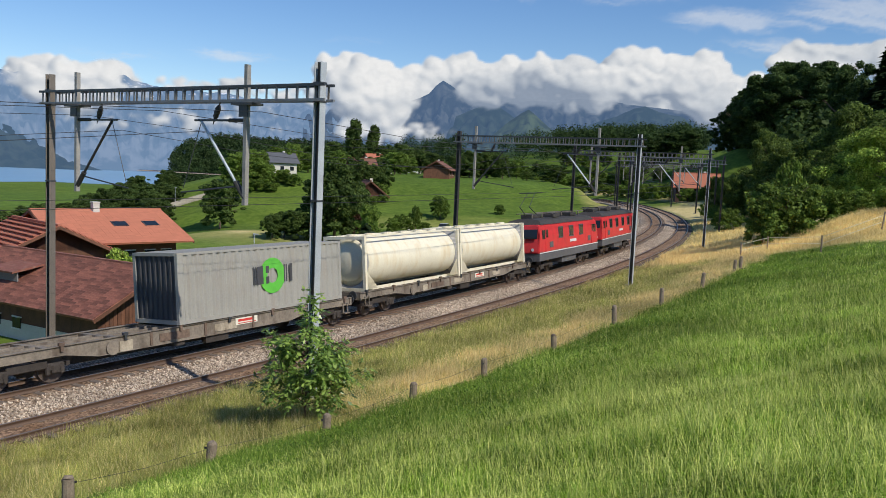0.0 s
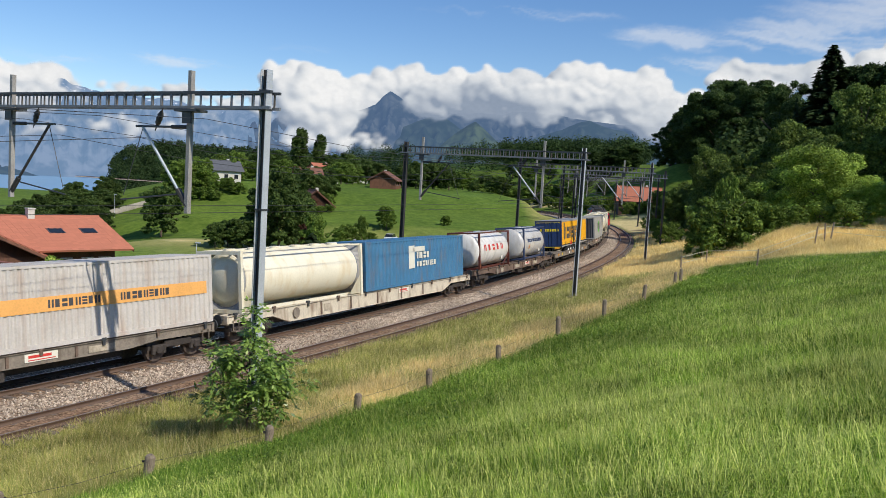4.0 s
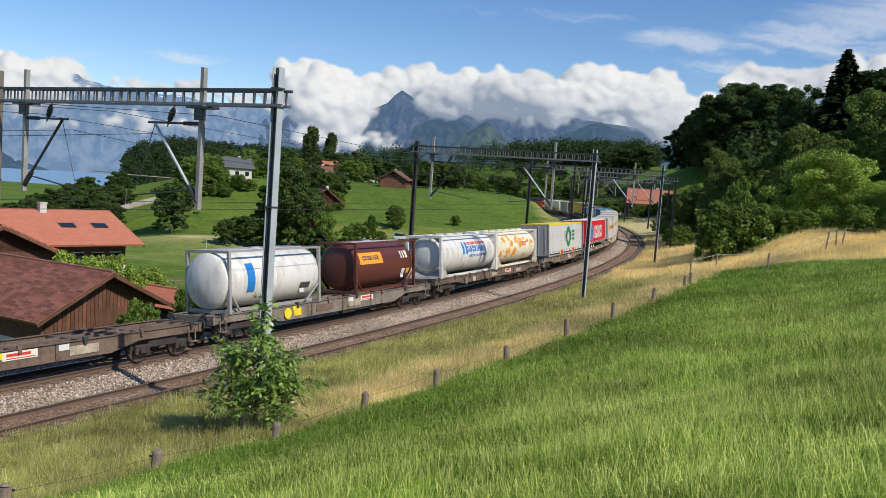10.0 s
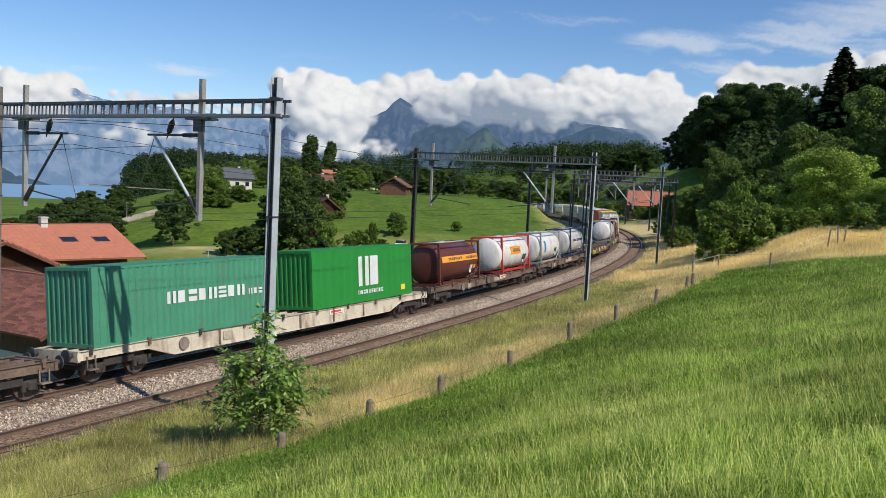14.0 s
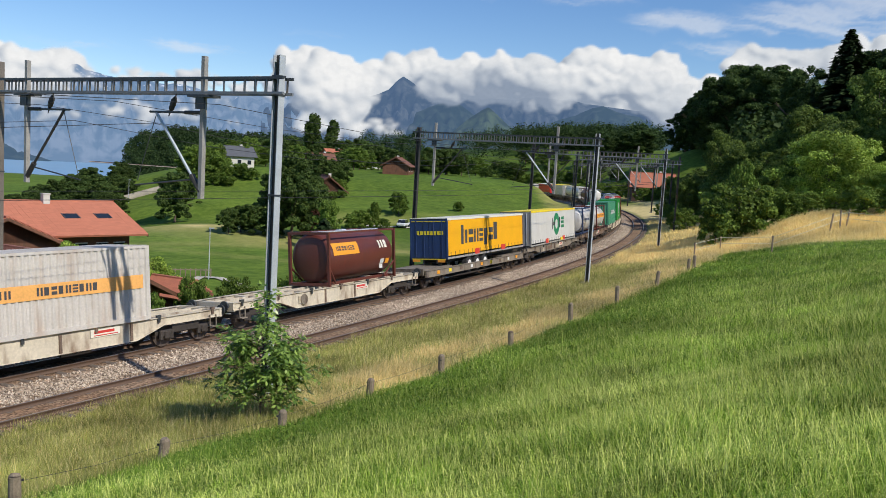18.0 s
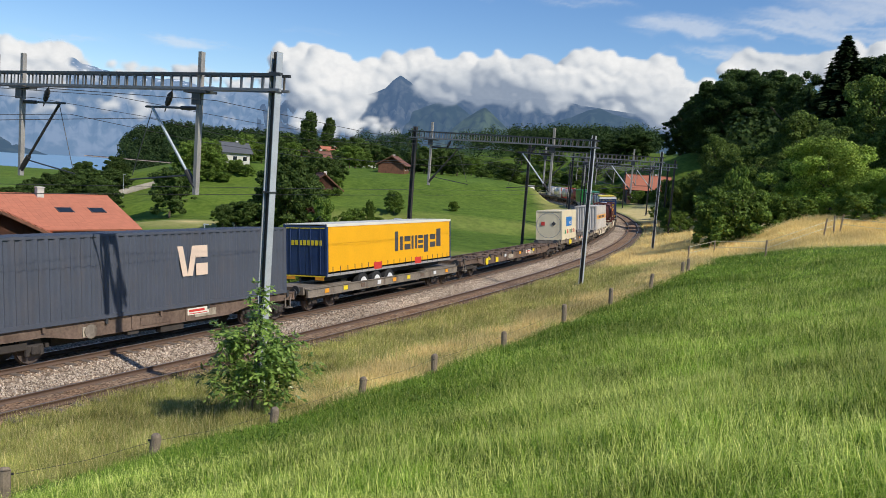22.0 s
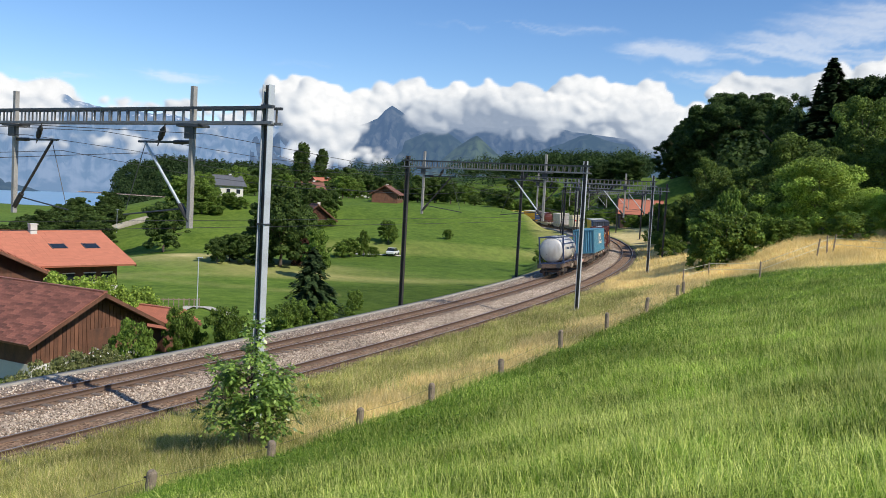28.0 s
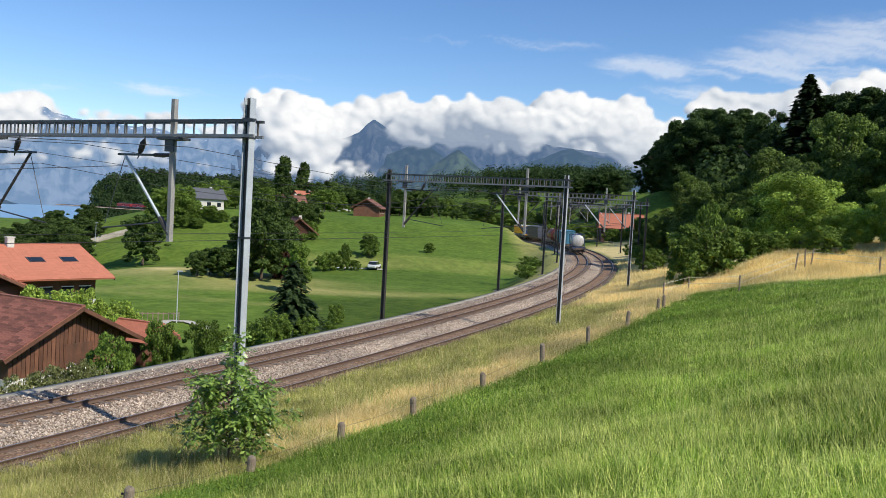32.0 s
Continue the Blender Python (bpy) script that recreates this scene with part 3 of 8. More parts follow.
M_BALLAST = ballast_material()
SEC = [(-2.95, -0.62), (-2.35, -0.2), (-1.2, -0.17), (-0.72, -0.17), (0.72, -0.17), (1.2, -0.17), (1.9, -0.19), (2.6, -0.17), (SPACING - 0.72, -0.17),
       (SPACING + 0.72, -0.17), (SPACING + 0.95, -0.19), (5.2, -0.55)]
CZ = [0, 0, -0.06, -0.05, 0.05, 0.07, 0.03, -0.06, -0.05, 0.05, 0.05, 0]
sec = [(n_, z_ + c_) for (n_, z_), c_ in zip(SEC, CZ)]
v_, f_ = sweep(-540, 740, 1.5, sec, cant=False)
me = mesh_np("ballast_bed", v_, f_, M_BALLAST)
ra = me.attributes.new("rusty", "FLOAT", "POINT")
ra.data.foreach_set("value", np.tile(np.array([0.1, 0.2, 0.8, 1, 1, 0.8, 0.15, 0.7, 1, 1, 0.9, 0.3], dtype=np.float32), len(v_) // len(sec)))
tagged(new("ballast_bed", me), "grey crushed stone ballast under two tracks", "ballast", kind="structure")

# concrete cable trough along the outer edge
v_, f_ = sweep(-60, 200, 1.5, [(-2.8, -0.75), (-2.8, -0.28), (-3.25, -0.28), (-3.25, -0.95)], cant=False)
tagged(new("kerb", mesh_np("kerb", v_, f_, M_CONCRETE)), "pale concrete cable trough beside the ballast", "kerb", kind="structure")

# rails and sleepers
PROFILE = [(-0.036, 0.0), (0.036, 0.0), (0.036, -0.035), (0.01, -0.05), (0.01, -0.14), (0.07, -0.155), (0.07, -0.17), (-0.07, -0.17), (-0.07, -0.155),
           (-0.01, -0.14), (-0.01, -0.05), (-0.036, -0.035)]
bm = bmesh.new()
box(bm, (0, 0, 0), (0.24, 2.5, 0.16), bevel=0.015)
for sy in (-0.7175, 0.7175):
    box(bm, (0, sy, 0.085), (0.17, 0.34, 0.03))
sleeper_mesh = bpy.data.meshes.new("sleeper")
bm.to_mesh(sleeper_mesh)
bm.free()
sleeper_mesh.materials.append(M_SLEEPER)


def track(mid, label):
    tr = empty("railway_track", label, "railway track", "railway tracks", "structure")
    for side in (-0.7175, 0.7175):
        v, f = sweep(-540, 740, 2.0, [(mid + side + a, b) for a, b in PROFILE], True, mid)
        me = mesh_np("rail", v, f, [M_RAIL, M_RAILTOP])
        mi = np.zeros(len(f), dtype=np.int32)
        mi[::len(PROFILE)] = 1
        me.polygons.foreach_set("material_index", mi)
        ob = new("rail", me)
        ob.parent = tr
    for k in range(290):
        s = -18 + 0.62 * k
        p = at(s, mid, -0.255)
        ob = new("sleeper", sleeper_mesh)
        ob.parent = tr
        ob.matrix_basis = Matrix.Translation(p) @ pose(0, 0, 0, -math.degrees(CANT / 1.5), 0, heading(s))


track(0.0, "far curved railway track with brown rails and sleepers")
track(SPACING, "near curved railway track with rust brown rails")

# loose stones on the ballast
rng = np.random.default_rng(3)
cnt = 26000
ss = -18 + 130 * rng.random(cnt) ** 1.6
nn = rng.choice([-1.0, 1.0, 1.0, 1.0, 2.0], cnt)
nn = np.where(nn < 0, rng.uniform(-2.6, -1.25, cnt), np.where(nn > 1.5, rng.uniform(2.0, 2.6, cnt), rng.uniform(1.2, 2.75, cnt)))
zz = np.interp(nn, [a for a, b in sec], [b for a, b in sec])
th = np.interp(ss, TS, TH)
ctr = np.stack([np.interp(ss, TS, TX) + nn * np.cos(th), np.interp(ss, TS, TY) - nn * np.sin(th), np.interp(ss, TS, TZ) + zz + 0.012], 1)
octa = np.array([[1, 0, 0], [-1, 0, 0], [0, 1, 0], [0, -1, 0], [0, 0, 1], [0, 0, -1]], float)
of = np.array([[0, 2, 4], [2, 1, 4], [1, 3, 4], [3, 0, 4], [2, 0, 5], [1, 2, 5], [3, 1, 5], [0, 3, 5]])
sz = rng.uniform(0.022, 0.05, (cnt, 1, 1)) * rng.uniform(0.7, 1.3, (cnt, 6, 1))
ang = rng.uniform(0, 6.28, cnt)
ca_, sa_ = np.cos(ang)[:, None], np.sin(ang)[:, None]
ov = octa[None] * sz
ov = np.stack([ov[..., 0] * ca_ - ov[..., 1] * sa_, ov[..., 0] * sa_ + ov[..., 1] * ca_, ov[..., 2]], 2) + ctr[:, None]
M_STONES = leaf_mat("loose stones", (0.16, 0.12, 0.09), (0.74, 0.62, 0.49), 0.95, 0.0)
tagged(new("ballast_stones", mesh_np("ballast_stones", ov.reshape(-1, 3), (of[None] + 6 * np.arange(cnt)[:, None, None]).reshape(-1, 3), M_STONES)),
       "loose grey ballast stones between the tracks", "stones", kind="stuff")


# ---- catenary portals ----
def portal(s, nl=-4.3, nr_=8.5, lift=0.0):
    ob = empty("catenary_portal", "galvanised steel catenary portal spanning both railway tracks", "catenary portal", "catenary portals")
    base = at(s, 0, 0)
    ob.matrix_basis = Matrix.Translation(base) @ pose(0, 0, 0, 0, 0, heading(s))
    for n_ in (nl, nr_):
        w = at(s, n_)
        zb = zat(w.x, w.y) - 0.3 - base.z
        bm = bmesh.new()
        zt = 10.0 + lift
        h = zt - zb
        # H-section column: a near-black web between two flanges
        paint = M_GALV if n_ > 0 and s < 70 else (M_RUSTPOLE if s < 10 else M_COLDARK)
        box(bm, (0, -n_, zb + h / 2), (0.018, 0.2, h))
        col = part("column", bm, M_COLDARK, ob)
        for sy in (-0.11, 0.11):
            part("flange", B(((0, -n_ + sy, zb + h / 2), (0.24, 0.02, h))), paint, col)
        for zc in (9.5, 8.98, 6.2):
            part("clamp", B(((0.0, -n_, zc), (0.28, 0.27, 0.05))), M_DARKSTEEL, ob)
        part("foundation", B(((0, -n_, zb + 0.2), (0.7, 0.7, 0.3))), M_CONCRETE, ob)
    # beam: top and bottom chords with upright battens
    y0, y1 = -nl + 0.35, -nr_ - 0.35
    for dx in (-0.2, 0.2):
        for zz_ in (9.02, 9.44):
            part("chord", B(((dx, (y0 + y1) / 2, zz_), (0.07, abs(y1 - y0), 0.075))), M_GALVGREY if zz_ < 9.2 else M_DARKSTEEL, ob)
        for k in range(34):
            y = y0 + (y1 - y0) * (k + 0.5) / 34
            part("batten", B(((dx, y, 9.23), (0.035, 0.05, 0.36))), M_GALVGREY if dx < 0 else M_RUSTPOLE, ob)
    for n_, d, tm in ((-2.55, 1, 0.0), (5.95, -1, SPACING)):
        part("drop_post", B(((0, -n_, 8.0), (0.15, 0.13, 4.2))), M_POSTGREY, ob)
        part("bracket", B(((0, -n_, 8.93), (0.46, 0.9, 0.07)), ((-0.14, -n_, 8.72), (0.06, 0.34, 0.34))), M_DARKSTEEL, ob)
        bm = bmesh.new()
        rod(bm, (0, -n_, 8.45), (0, -(n_ + d * 2.3), 8.45), 0.035)
        part("top_tube", bm, M_DARKSTEEL, ob)
        bm = bmesh.new()
        rod(bm, (0, -n_ - d * 0.1, 8.45), (0, -(n_ + d * 0.75), 8.45), 0.06, 8)
        part("insulator", bm, M_COLDARK, ob)
        bm = bmesh.new()
        rod(bm, (0, -n_, 6.1), (0, -(n_ + d * 2.0), 8.42), 0.045)
        part("strut", bm, M_GALV if d < 0 else M_COLDARK, ob)
        bm = bmesh.new()
        rod(bm, (0, -n_, 6.1), (0, -(n_ + d * 0.42), 6.59), 0.085, 8)
        part("insulator", bm, M_COLDARK, ob)
        bm = bmesh.new()
        rod(bm, (0, -(n_ + d * 0.45), 6.45), (0, -(n_ + d * 2.9), 6.15), 0.025)
        rod(bm, (0, -(n_ + d * 2.0), 8.4), (0, -(n_ + d * 2.8), 6.3), 0.012)
        part("steady_arm", bm, M_DARKSTEEL, ob)
        bm = bmesh.new()
        lathe_x(bm, [(-0.46, 0.012), (-0.3, 0.02), (-0.22, 0.06), (-0.12, 0.1), (-0.08, 0.08), (0.0, 0.1), (0.05, 0.08), (0.14, 0.085), (0.24, 0.03), (0.42, 0.012)], 10)
        bmesh.ops.transform(bm, verts=bm.verts, matrix=Matrix.Translation((0, -(n_ + d * 1.3), 8.68)) @ pose(0, 0, 0, 0, 58, 78))
        part("hanging_insulator", bm, M_COLDARK, ob)
    return ob


PORTALS = [-26.5, 3.5, 33.5, 61.5, 88.0, 115.0, 143.0, 172.0]
for s in PORTALS:
    portal(s, {33.5: -3.8}.get(s, -4.2), {3.5: 8.82}.get(s, 8.5), lift={3.5: 0.08, 33.5: -0.25}.get(s, 0.0))


def wire(name, pts, r, label, group):
    v, f = [], []
    for p in pts:
        v += [(p.x + r * math.cos(1.571 * k), p.y, p.z + r * math.sin(1.571 * k)) for k in range(4)]
    for i in range(len(pts) - 1):
        f += [(4 * i + k, 4 * i + (k + 1) % 4, 4 * i + 4 + (k + 1) % 4, 4 * i + 4 + k) for k in range(4)]
    return tagged(new(name, mesh_np(name, np.array(v), np.array(f), M_WIRE)), label, "wire", group)


for n_ in (0.0, SPACING):
    ends = [-120] + PORTALS + [205]
    contact, carrier = [], []
    for a, b in zip(ends, ends[1:]):
        for k in range(5):
            t = k / 5
            s = a + (b - a) * t
            contact.append(at(s, n_, 5.75))
            carrier.append(at(s, n_, 7.2 + 4 * 0.9 * (t - 0.5) ** 2))
    wire("contact_wire", contact, 0.009, "thin dark overhead contact wire", "overhead wires")
    wire("carrier_wire", carrier, 0.009, "thin sagging overhead carrier wire", "overhead wires")
for n_, z_ in ((-1.9, 8.6), (2.0, 8.75), (6.6, 8.7)):
    pts = []
    for a, b in zip([-120] + PORTALS, PORTALS + [205]):
        for k in range(4):
            s = a + (b - a) * k / 4
            pts.append(at(s, n_, z_ - 0.5 * 4 * (k / 4) * (1 - k / 4)))
    wire("feeder_wire", pts, 0.009, "thin dark feeder wire hung from the portals", "overhead wires")

# ---- the train ----
def dist(t):
    """Metres that the train has gone after t seconds."""
    return 18.55 * t + 0.0195 * t * t


TRAIN = []       # (thing, chainage of its middle at the start, height over the rails)
LEAN = -math.degrees(CANT / 1.5)


def ride(ob, u):
    TRAIN.append((ob, u))
    return ob


wheel_bm = bmesh.new()
for sy in (-0.72, 0.72):
    b2 = bmesh.new()
    lathe_x(b2, [(-0.07, 0.2), (-0.07, 0.38), (-0.065, 0.46), (0.05, 0.455), (0.055, 0.49), (0.07, 0.49), (0.07, 0.2)], 18)
    bmesh.ops.transform(b2, verts=b2.verts, matrix=Matrix.Translation((0, sy, 0.46)) @ pose(0, 0, 0, 0, 0, 90 if sy < 0 else -90))
    tmp = bpy.data.meshes.new("t")
    b2.to_mesh(tmp)
    b2.free()
    wheel_bm.from_mesh(tmp)
    bpy.data.meshes.remove(tmp)
rod(wheel_bm, (0, -0.7, 0.46), (0, 0.7, 0.46), 0.09, 8)
WHEELSET = bpy.data.meshes.new("wheelset")
wheel_bm.to_mesh(WHEELSET)
wheel_bm.free()
WHEELSET.materials.append(M_WHEEL)

bm = bmesh.new()
for sy in (-0.99, 0.99):
    box(bm, (0, sy, 0.62), (1.3, 0.13, 0.26), bevel=0.03)
    for sx in (-0.9, 0.9):
        box(bm, (sx, sy, 0.52), (0.62, 0.15, 0.24), bevel=0.04)
        box(bm, (sx, sy * 1.05, 0.46), (0.28, 0.16, 0.3), bevel=0.04)
        rod(bm, (sx - 0.24, sy, 0.3), (sx - 0.24, sy, 0.55), 0.085, 8)
        rod(bm, (sx + 0.24, sy, 0.3), (sx + 0.24, sy, 0.55), 0.085, 8)
box(bm, (0, 0, 0.6), (0.4, 2.0, 0.24))
for sx in (-1.35, 1.35):
    box(bm, (sx, 0, 0.55), (0.12, 2.0, 0.14))
BOGIE = bpy.data.meshes.new("bogie")
bm.to_mesh(BOGIE)
bm.free()
BOGIE.materials.append(M_BOGIE)


def bogie(parent, x):
    b = new("bogie", BOGIE)
    b.parent, b.location = parent, (x, 0, 0)
    for dx in (-0.9, 0.9):
        w = new("wheelset", WHEELSET)
        w.parent, w.location = b, (dx, 0, 0)


def sill_mesh(L, deep, y):
    """A fish-bellied side sill with flanges."""
    bm = bmesh.new()
    h = L / 2
    top = 1.13
    low = [(-h, 0.86), (-h + 2.9, 0.86), (-h + 4.1, top - deep), (h - 4.1, top - deep), (h - 2.9, 0.86), (h, 0.86)]
    rows = []
    for yy in (y - 0.015, y + 0.015):
        rows.append(([bm.verts.new((x, yy, z)) for x, z in low], [bm.verts.new((x, yy, top)) for x, z in low]))
    (la, ta), (lb, tb) = rows
    for k in range(len(low) - 1):
        bm.faces.new((la[k], la[k + 1], ta[k + 1], ta[k]))
        bm.faces.new((lb[k + 1], lb[k], tb[k], tb[k + 1]))
        bm.faces.new((la[k + 1], la[k], lb[k], lb[k + 1]))
        bm.faces.new((ta[k], ta[k + 1], tb[k + 1], tb[k]))
    bm.faces.new((la[0], ta[0], tb[0], lb[0]))
    bm.faces.new((la[-1], lb[-1], tb[-1], ta[-1]))
    box(bm, (0, y, top + 0.01), (L, 0.16, 0.025))
    for (x0, z0), (x1, z1) in zip(low, low[1:]):
        d = math.hypot(x1 - x0, z1 - z0)
        box(bm, ((x0 + x1) / 2, y, (z0 + z1) / 2 - 0.012), (d, 0.16, 0.025), 0, -math.atan2(z1 - z0, x1 - x0))
    return bm


M_PATCH = mat("faded wagon panel", (0.42, 0.36, 0.27), 0.7, 0, 0.25, 1.5, 12, 0.1, 30, (0.1, 0.06, 0.035), 0.85)


def flat_wagon(u0, u1, paint, deep=0.62, style="", marks=0):
    """A container wagon from chainage u0 (rear) to u1 (front)."""
    L = u1 - u0
    name = {M_SILLWHITE: "cream", M_SILLGREY: "grimy grey", M_SILLRUST: "rusty brown"}[paint]
    w = ride(empty("container_wagon", style or f"{name} flat container wagon with open frame", "wagon", "wagons of the train"), (u0 + u1) / 2)
    for y in (-1.1, 1.1):
        part("side_sill", sill_mesh(L, deep, y), paint, w)
    for y in (-0.3, 0.3):
        part("centre_beam", B(((0, y, 0.95), (L - 0.3, 0.06, 0.34))), paint, w)
    k = max(5, int(L / 2.4))
    for i in range(k + 1):
        x = -L / 2 + 0.15 + (L - 0.3) * i / k
        part("cross_member", B(((x, 0, 1.03), (0.22, 2.2, 0.16))), paint, w)
    for i in range(k):
        x = -L / 2 + 0.15 + (L - 0.3) * (i + 0.5) / k
        if abs(x) < L / 2 - 4.2:
            part("rib", B(((x, -1.13, 1.12 - deep / 2), (0.1, 0.05, deep - 0.05))), M_SILLRUST, w)
    for x in (-L / 2 + 0.06, L / 2 - 0.06):
        part("headstock", B(((x, 0, 0.98), (0.12, 2.3, 0.36))), paint, w)
    for x in (-1, 1):
        for y in (-0.88, 0.88):
            bm = bmesh.new()
            rod(bm, (x * (L / 2), y, 1.03), (x * (L / 2 + 0.22), y, 1.03), 0.09, 10)
            rod(bm, (x * (L / 2 + 0.2), y, 1.03), (x * (L / 2 + 0.25), y, 1.03), 0.22, 12)
            part("buffer", bm, M_DARKSTEEL, w)
    bogie(w, -L / 2 + 1.75)
    bogie(w, L / 2 - 1.75)
    for pc, ps in (((0.6, -0.95, 0.55), (1.1, 0.25, 0.42)), ((-1.2, -0.95, 0.6), (0.5, 0.3, 0.3))):
        part("brake_gear", B((pc, ps)), M_BOGIE, w)
    # plain dark box added to block light and view under the deck
    part("underframe_filler", B(((0, 0, 0.62), (L - 7.4, 0.7, 0.52))), M_BOGIE, w)
    if paint is not M_SILLWHITE:
        for i in range(k):
            x = -L / 2 + 0.15 + (L - 0.3) * (i + 0.5) / k
            if abs(x) < L / 2 - 5.0 and i % 3 != 1:
                part("side_panel", B(((x + 1.0, -1.134, 1.1 - deep * 0.5), (1.3 - 0.2 * (i % 2), 0.016, deep * 0.55))), M_PATCH if i % 2 else M_SILLRUST, w)
    bm = bmesh.new()
    lathe_x(bm, [(-0.02, 0.2), (-0.02, 0.24), (0.02, 0.24), (0.02, 0.2)], 16)
    bmesh.ops.transform(bm, verts=bm.verts, matrix=Matrix.Translation((-L / 2 + 4.6, -1.18, 0.8)) @ pose(0, 0, 0, 0, 0, 90))
    part("brake_wheel", bm, M_SIGNYEL if marks else M_SILLGREY, w)
    for i in range(marks):
        x = -L / 2 + 5.2 + i * (L - 9) / max(1, marks)
        part("plate", B(((x, -1.135, 0.98), (0.42, 0.02, 0.2))), (M_SIGNYEL, M_WHITE, M_ORANGE)[i % 3], w)
    for i in range(k + 1):
        x = -L / 2 + 0.5 + (L - 1.0) * i / k
        part("spigot", B(((x, -1.16, 1.2), (0.18, 0.1, 0.09)), ((x, -1.18, 1.08), (0.1, 0.05, 0.2))), M_SILLRUST if i % 2 else M_DARKSTEEL, w)
    for x in (-1, 1):
        part("step", B(((x * (L / 2 - 0.5), -1.2, 0.5), (0.36, 0.24, 0.04)), ((x * (L / 2 - 0.34), -1.18, 0.72), (0.04, 0.04, 0.46)), ((x * (L / 2 - 0.66), -1.18, 0.72), (0.04, 0.04, 0.46))), M_SILLGREY, w)
        bm = bmesh.new()
        rod(bm, (x * L / 2, 0.35, 0.95), (x * (L / 2 + 0.2), 0.3, 0.5), 0.03)
        part("brake_hose", bm, M_RUBBER, w)
    part("lever_plate", B(((-L * 0.2, -1.14, 0.8), (0.5, 0.03, 0.34))), M_SIGNYEL if marks else M_PATCH, w)
    part("wagon_sign", B(((L * 0.12, -1.137, 0.95), (1.15, 0.02, 0.26))), M_PALE, w)
    part("sign_bar", B(((L * 0.12 - 0.05, -1.149, 0.98), (0.8, 0.006, 0.09)), ((L * 0.12 + 0.02, -1.149, 0.87), (0.95, 0.006, 0.03))), M_SIGNRED, w)
    return w


def pocket_wagon(u0, u1, paint=M_SILLGREY):
    """A low pocket wagon for a road trailer."""
    L = u1 - u0
    w = ride(empty("pocket_wagon", "low grimy grey pocket wagon carrying a road trailer", "wagon", "wagons of the train"), (u0 + u1) / 2)
    for y in (-1.28, 1.28):
        part("side_sill", B(((0, y, 0.86), (L - 0.2, 0.1, 0.36)), ((0, y, 1.05), (L - 0.2, 0.2, 0.03)), ((0, y, 0.68), (L - 0.2, 0.2, 0.03))), paint, w)
    part("pocket_floor", B(((0, 0, 0.42), (L - 8.2, 2.4, 0.06))), M_BOGIE, w)
    for x in (-1, 1):
        part("end_deck", B(((x * (L / 2 - 2.0), 0, 1.06), (3.9, 2.3, 0.1)), ((x * (L / 2 - 0.06), 0, 0.98), (0.12, 2.3, 0.36))), paint, w)
        bogie(w, x * (L / 2 - 1.8))
        for y in (-0.88, 0.88):
            bm = bmesh.new()
            rod(bm, (x * (L / 2), y, 1.03), (x * (L / 2 + 0.22), y, 1.03), 0.09, 10)
            rod(bm, (x * (L / 2 + 0.2), y, 1.03), (x * (L / 2 + 0.25), y, 1.03), 0.22, 12)
            part("buffer", bm, M_DARKSTEEL, w)
    for i in range(9):
        x = -L / 2 + 1.6 + i * (L - 3.2) / 8
        part("plate", B(((x, -1.345, 0.87), (0.34, 0.02, 0.2))), (M_ORANGE, M_WHITE, M_SILLRUST, M_SIGNYEL)[(i * 3) % 4], w)
    return w


def corrugated(bm, L, z0, z1, y, sgn, period=0.278, depth=0.045, along="x"):
    """A trapezoid-corrugated wall; sgn gives the outward side."""
    k = max(3, int(L / period))
    p = L / k
    pts = []
    for i in range(k):
        a = -L / 2 + i * p
        pts += [(a, 0), (a + p * 0.32, 0), (a + p * 0.5, -depth), (a + p * 0.82, -depth)]
    pts.append((L / 2, 0))
    lo, hi = [], []
    for a, d in pts:
        if along == "x":
            lo.append(bm.verts.new((a, y + sgn * d, z0)))
            hi.append(bm.verts.new((a, y + sgn * d, z1)))
        else:
            lo.append(bm.verts.new((y + sgn * d, a, z0)))
            hi.append(bm.verts.new((y + sgn * d, a, z1)))
    for i in range(len(pts) - 1):
        bm.faces.new((lo[i], lo[i + 1], hi[i + 1], hi[i]))
    return bm


SHAPES = ("pair", "block", "stack", "block", "pair", "triple", "block")


def mark_shape(kind, w, h, place):
    """A plain block w wide and h high, whole or slit, laid on a surface by place(u, v): it stands for one piece of a firm's mark."""
    bm = bmesh.new()

    def rect(u0, v0, u1, v1):
        k = max(1, int((v1 - v0) / 0.12))
        for q in range(k):
            a, b = v0 + (v1 - v0) * q / k, v0 + (v1 - v0) * (q + 1) / k
            bm.faces.new([bm.verts.new(place(*p)) for p in ((u0, a), (u1, a), (u1, b), (u0, b))])

    if kind == "pair":
        rect(0, -h / 2, w * 0.36, h / 2)
        rect(w * 0.64, -h / 2, w, h / 2)
    elif kind == "stack":
        rect(0, -h / 2, w, -h * 0.1)
        rect(0, h * 0.1, w, h / 2)
    elif kind == "triple":
        for v in (-h / 2, -h * 0.12, h * 0.26):
            rect(0, v, w, v + h * 0.24)
    else:
        rect(0, -h / 2, w * 0.8, h / 2)
    return bm


def bars(parent, x0, z0, widths, h, material, y=-1.228, gap=0.12, name="marking", slant=0.0):
    """A row of plain open shapes in place of lettering; x0 is the left end as seen from the near side."""
    x = x0
    for k, w in enumerate(widths):
        part(name, mark_shape(SHAPES[k % 7], w, h, lambda u, v: (x + u + slant * v, y - 0.004, z0 + v)), material, parent)
        x += w + gap


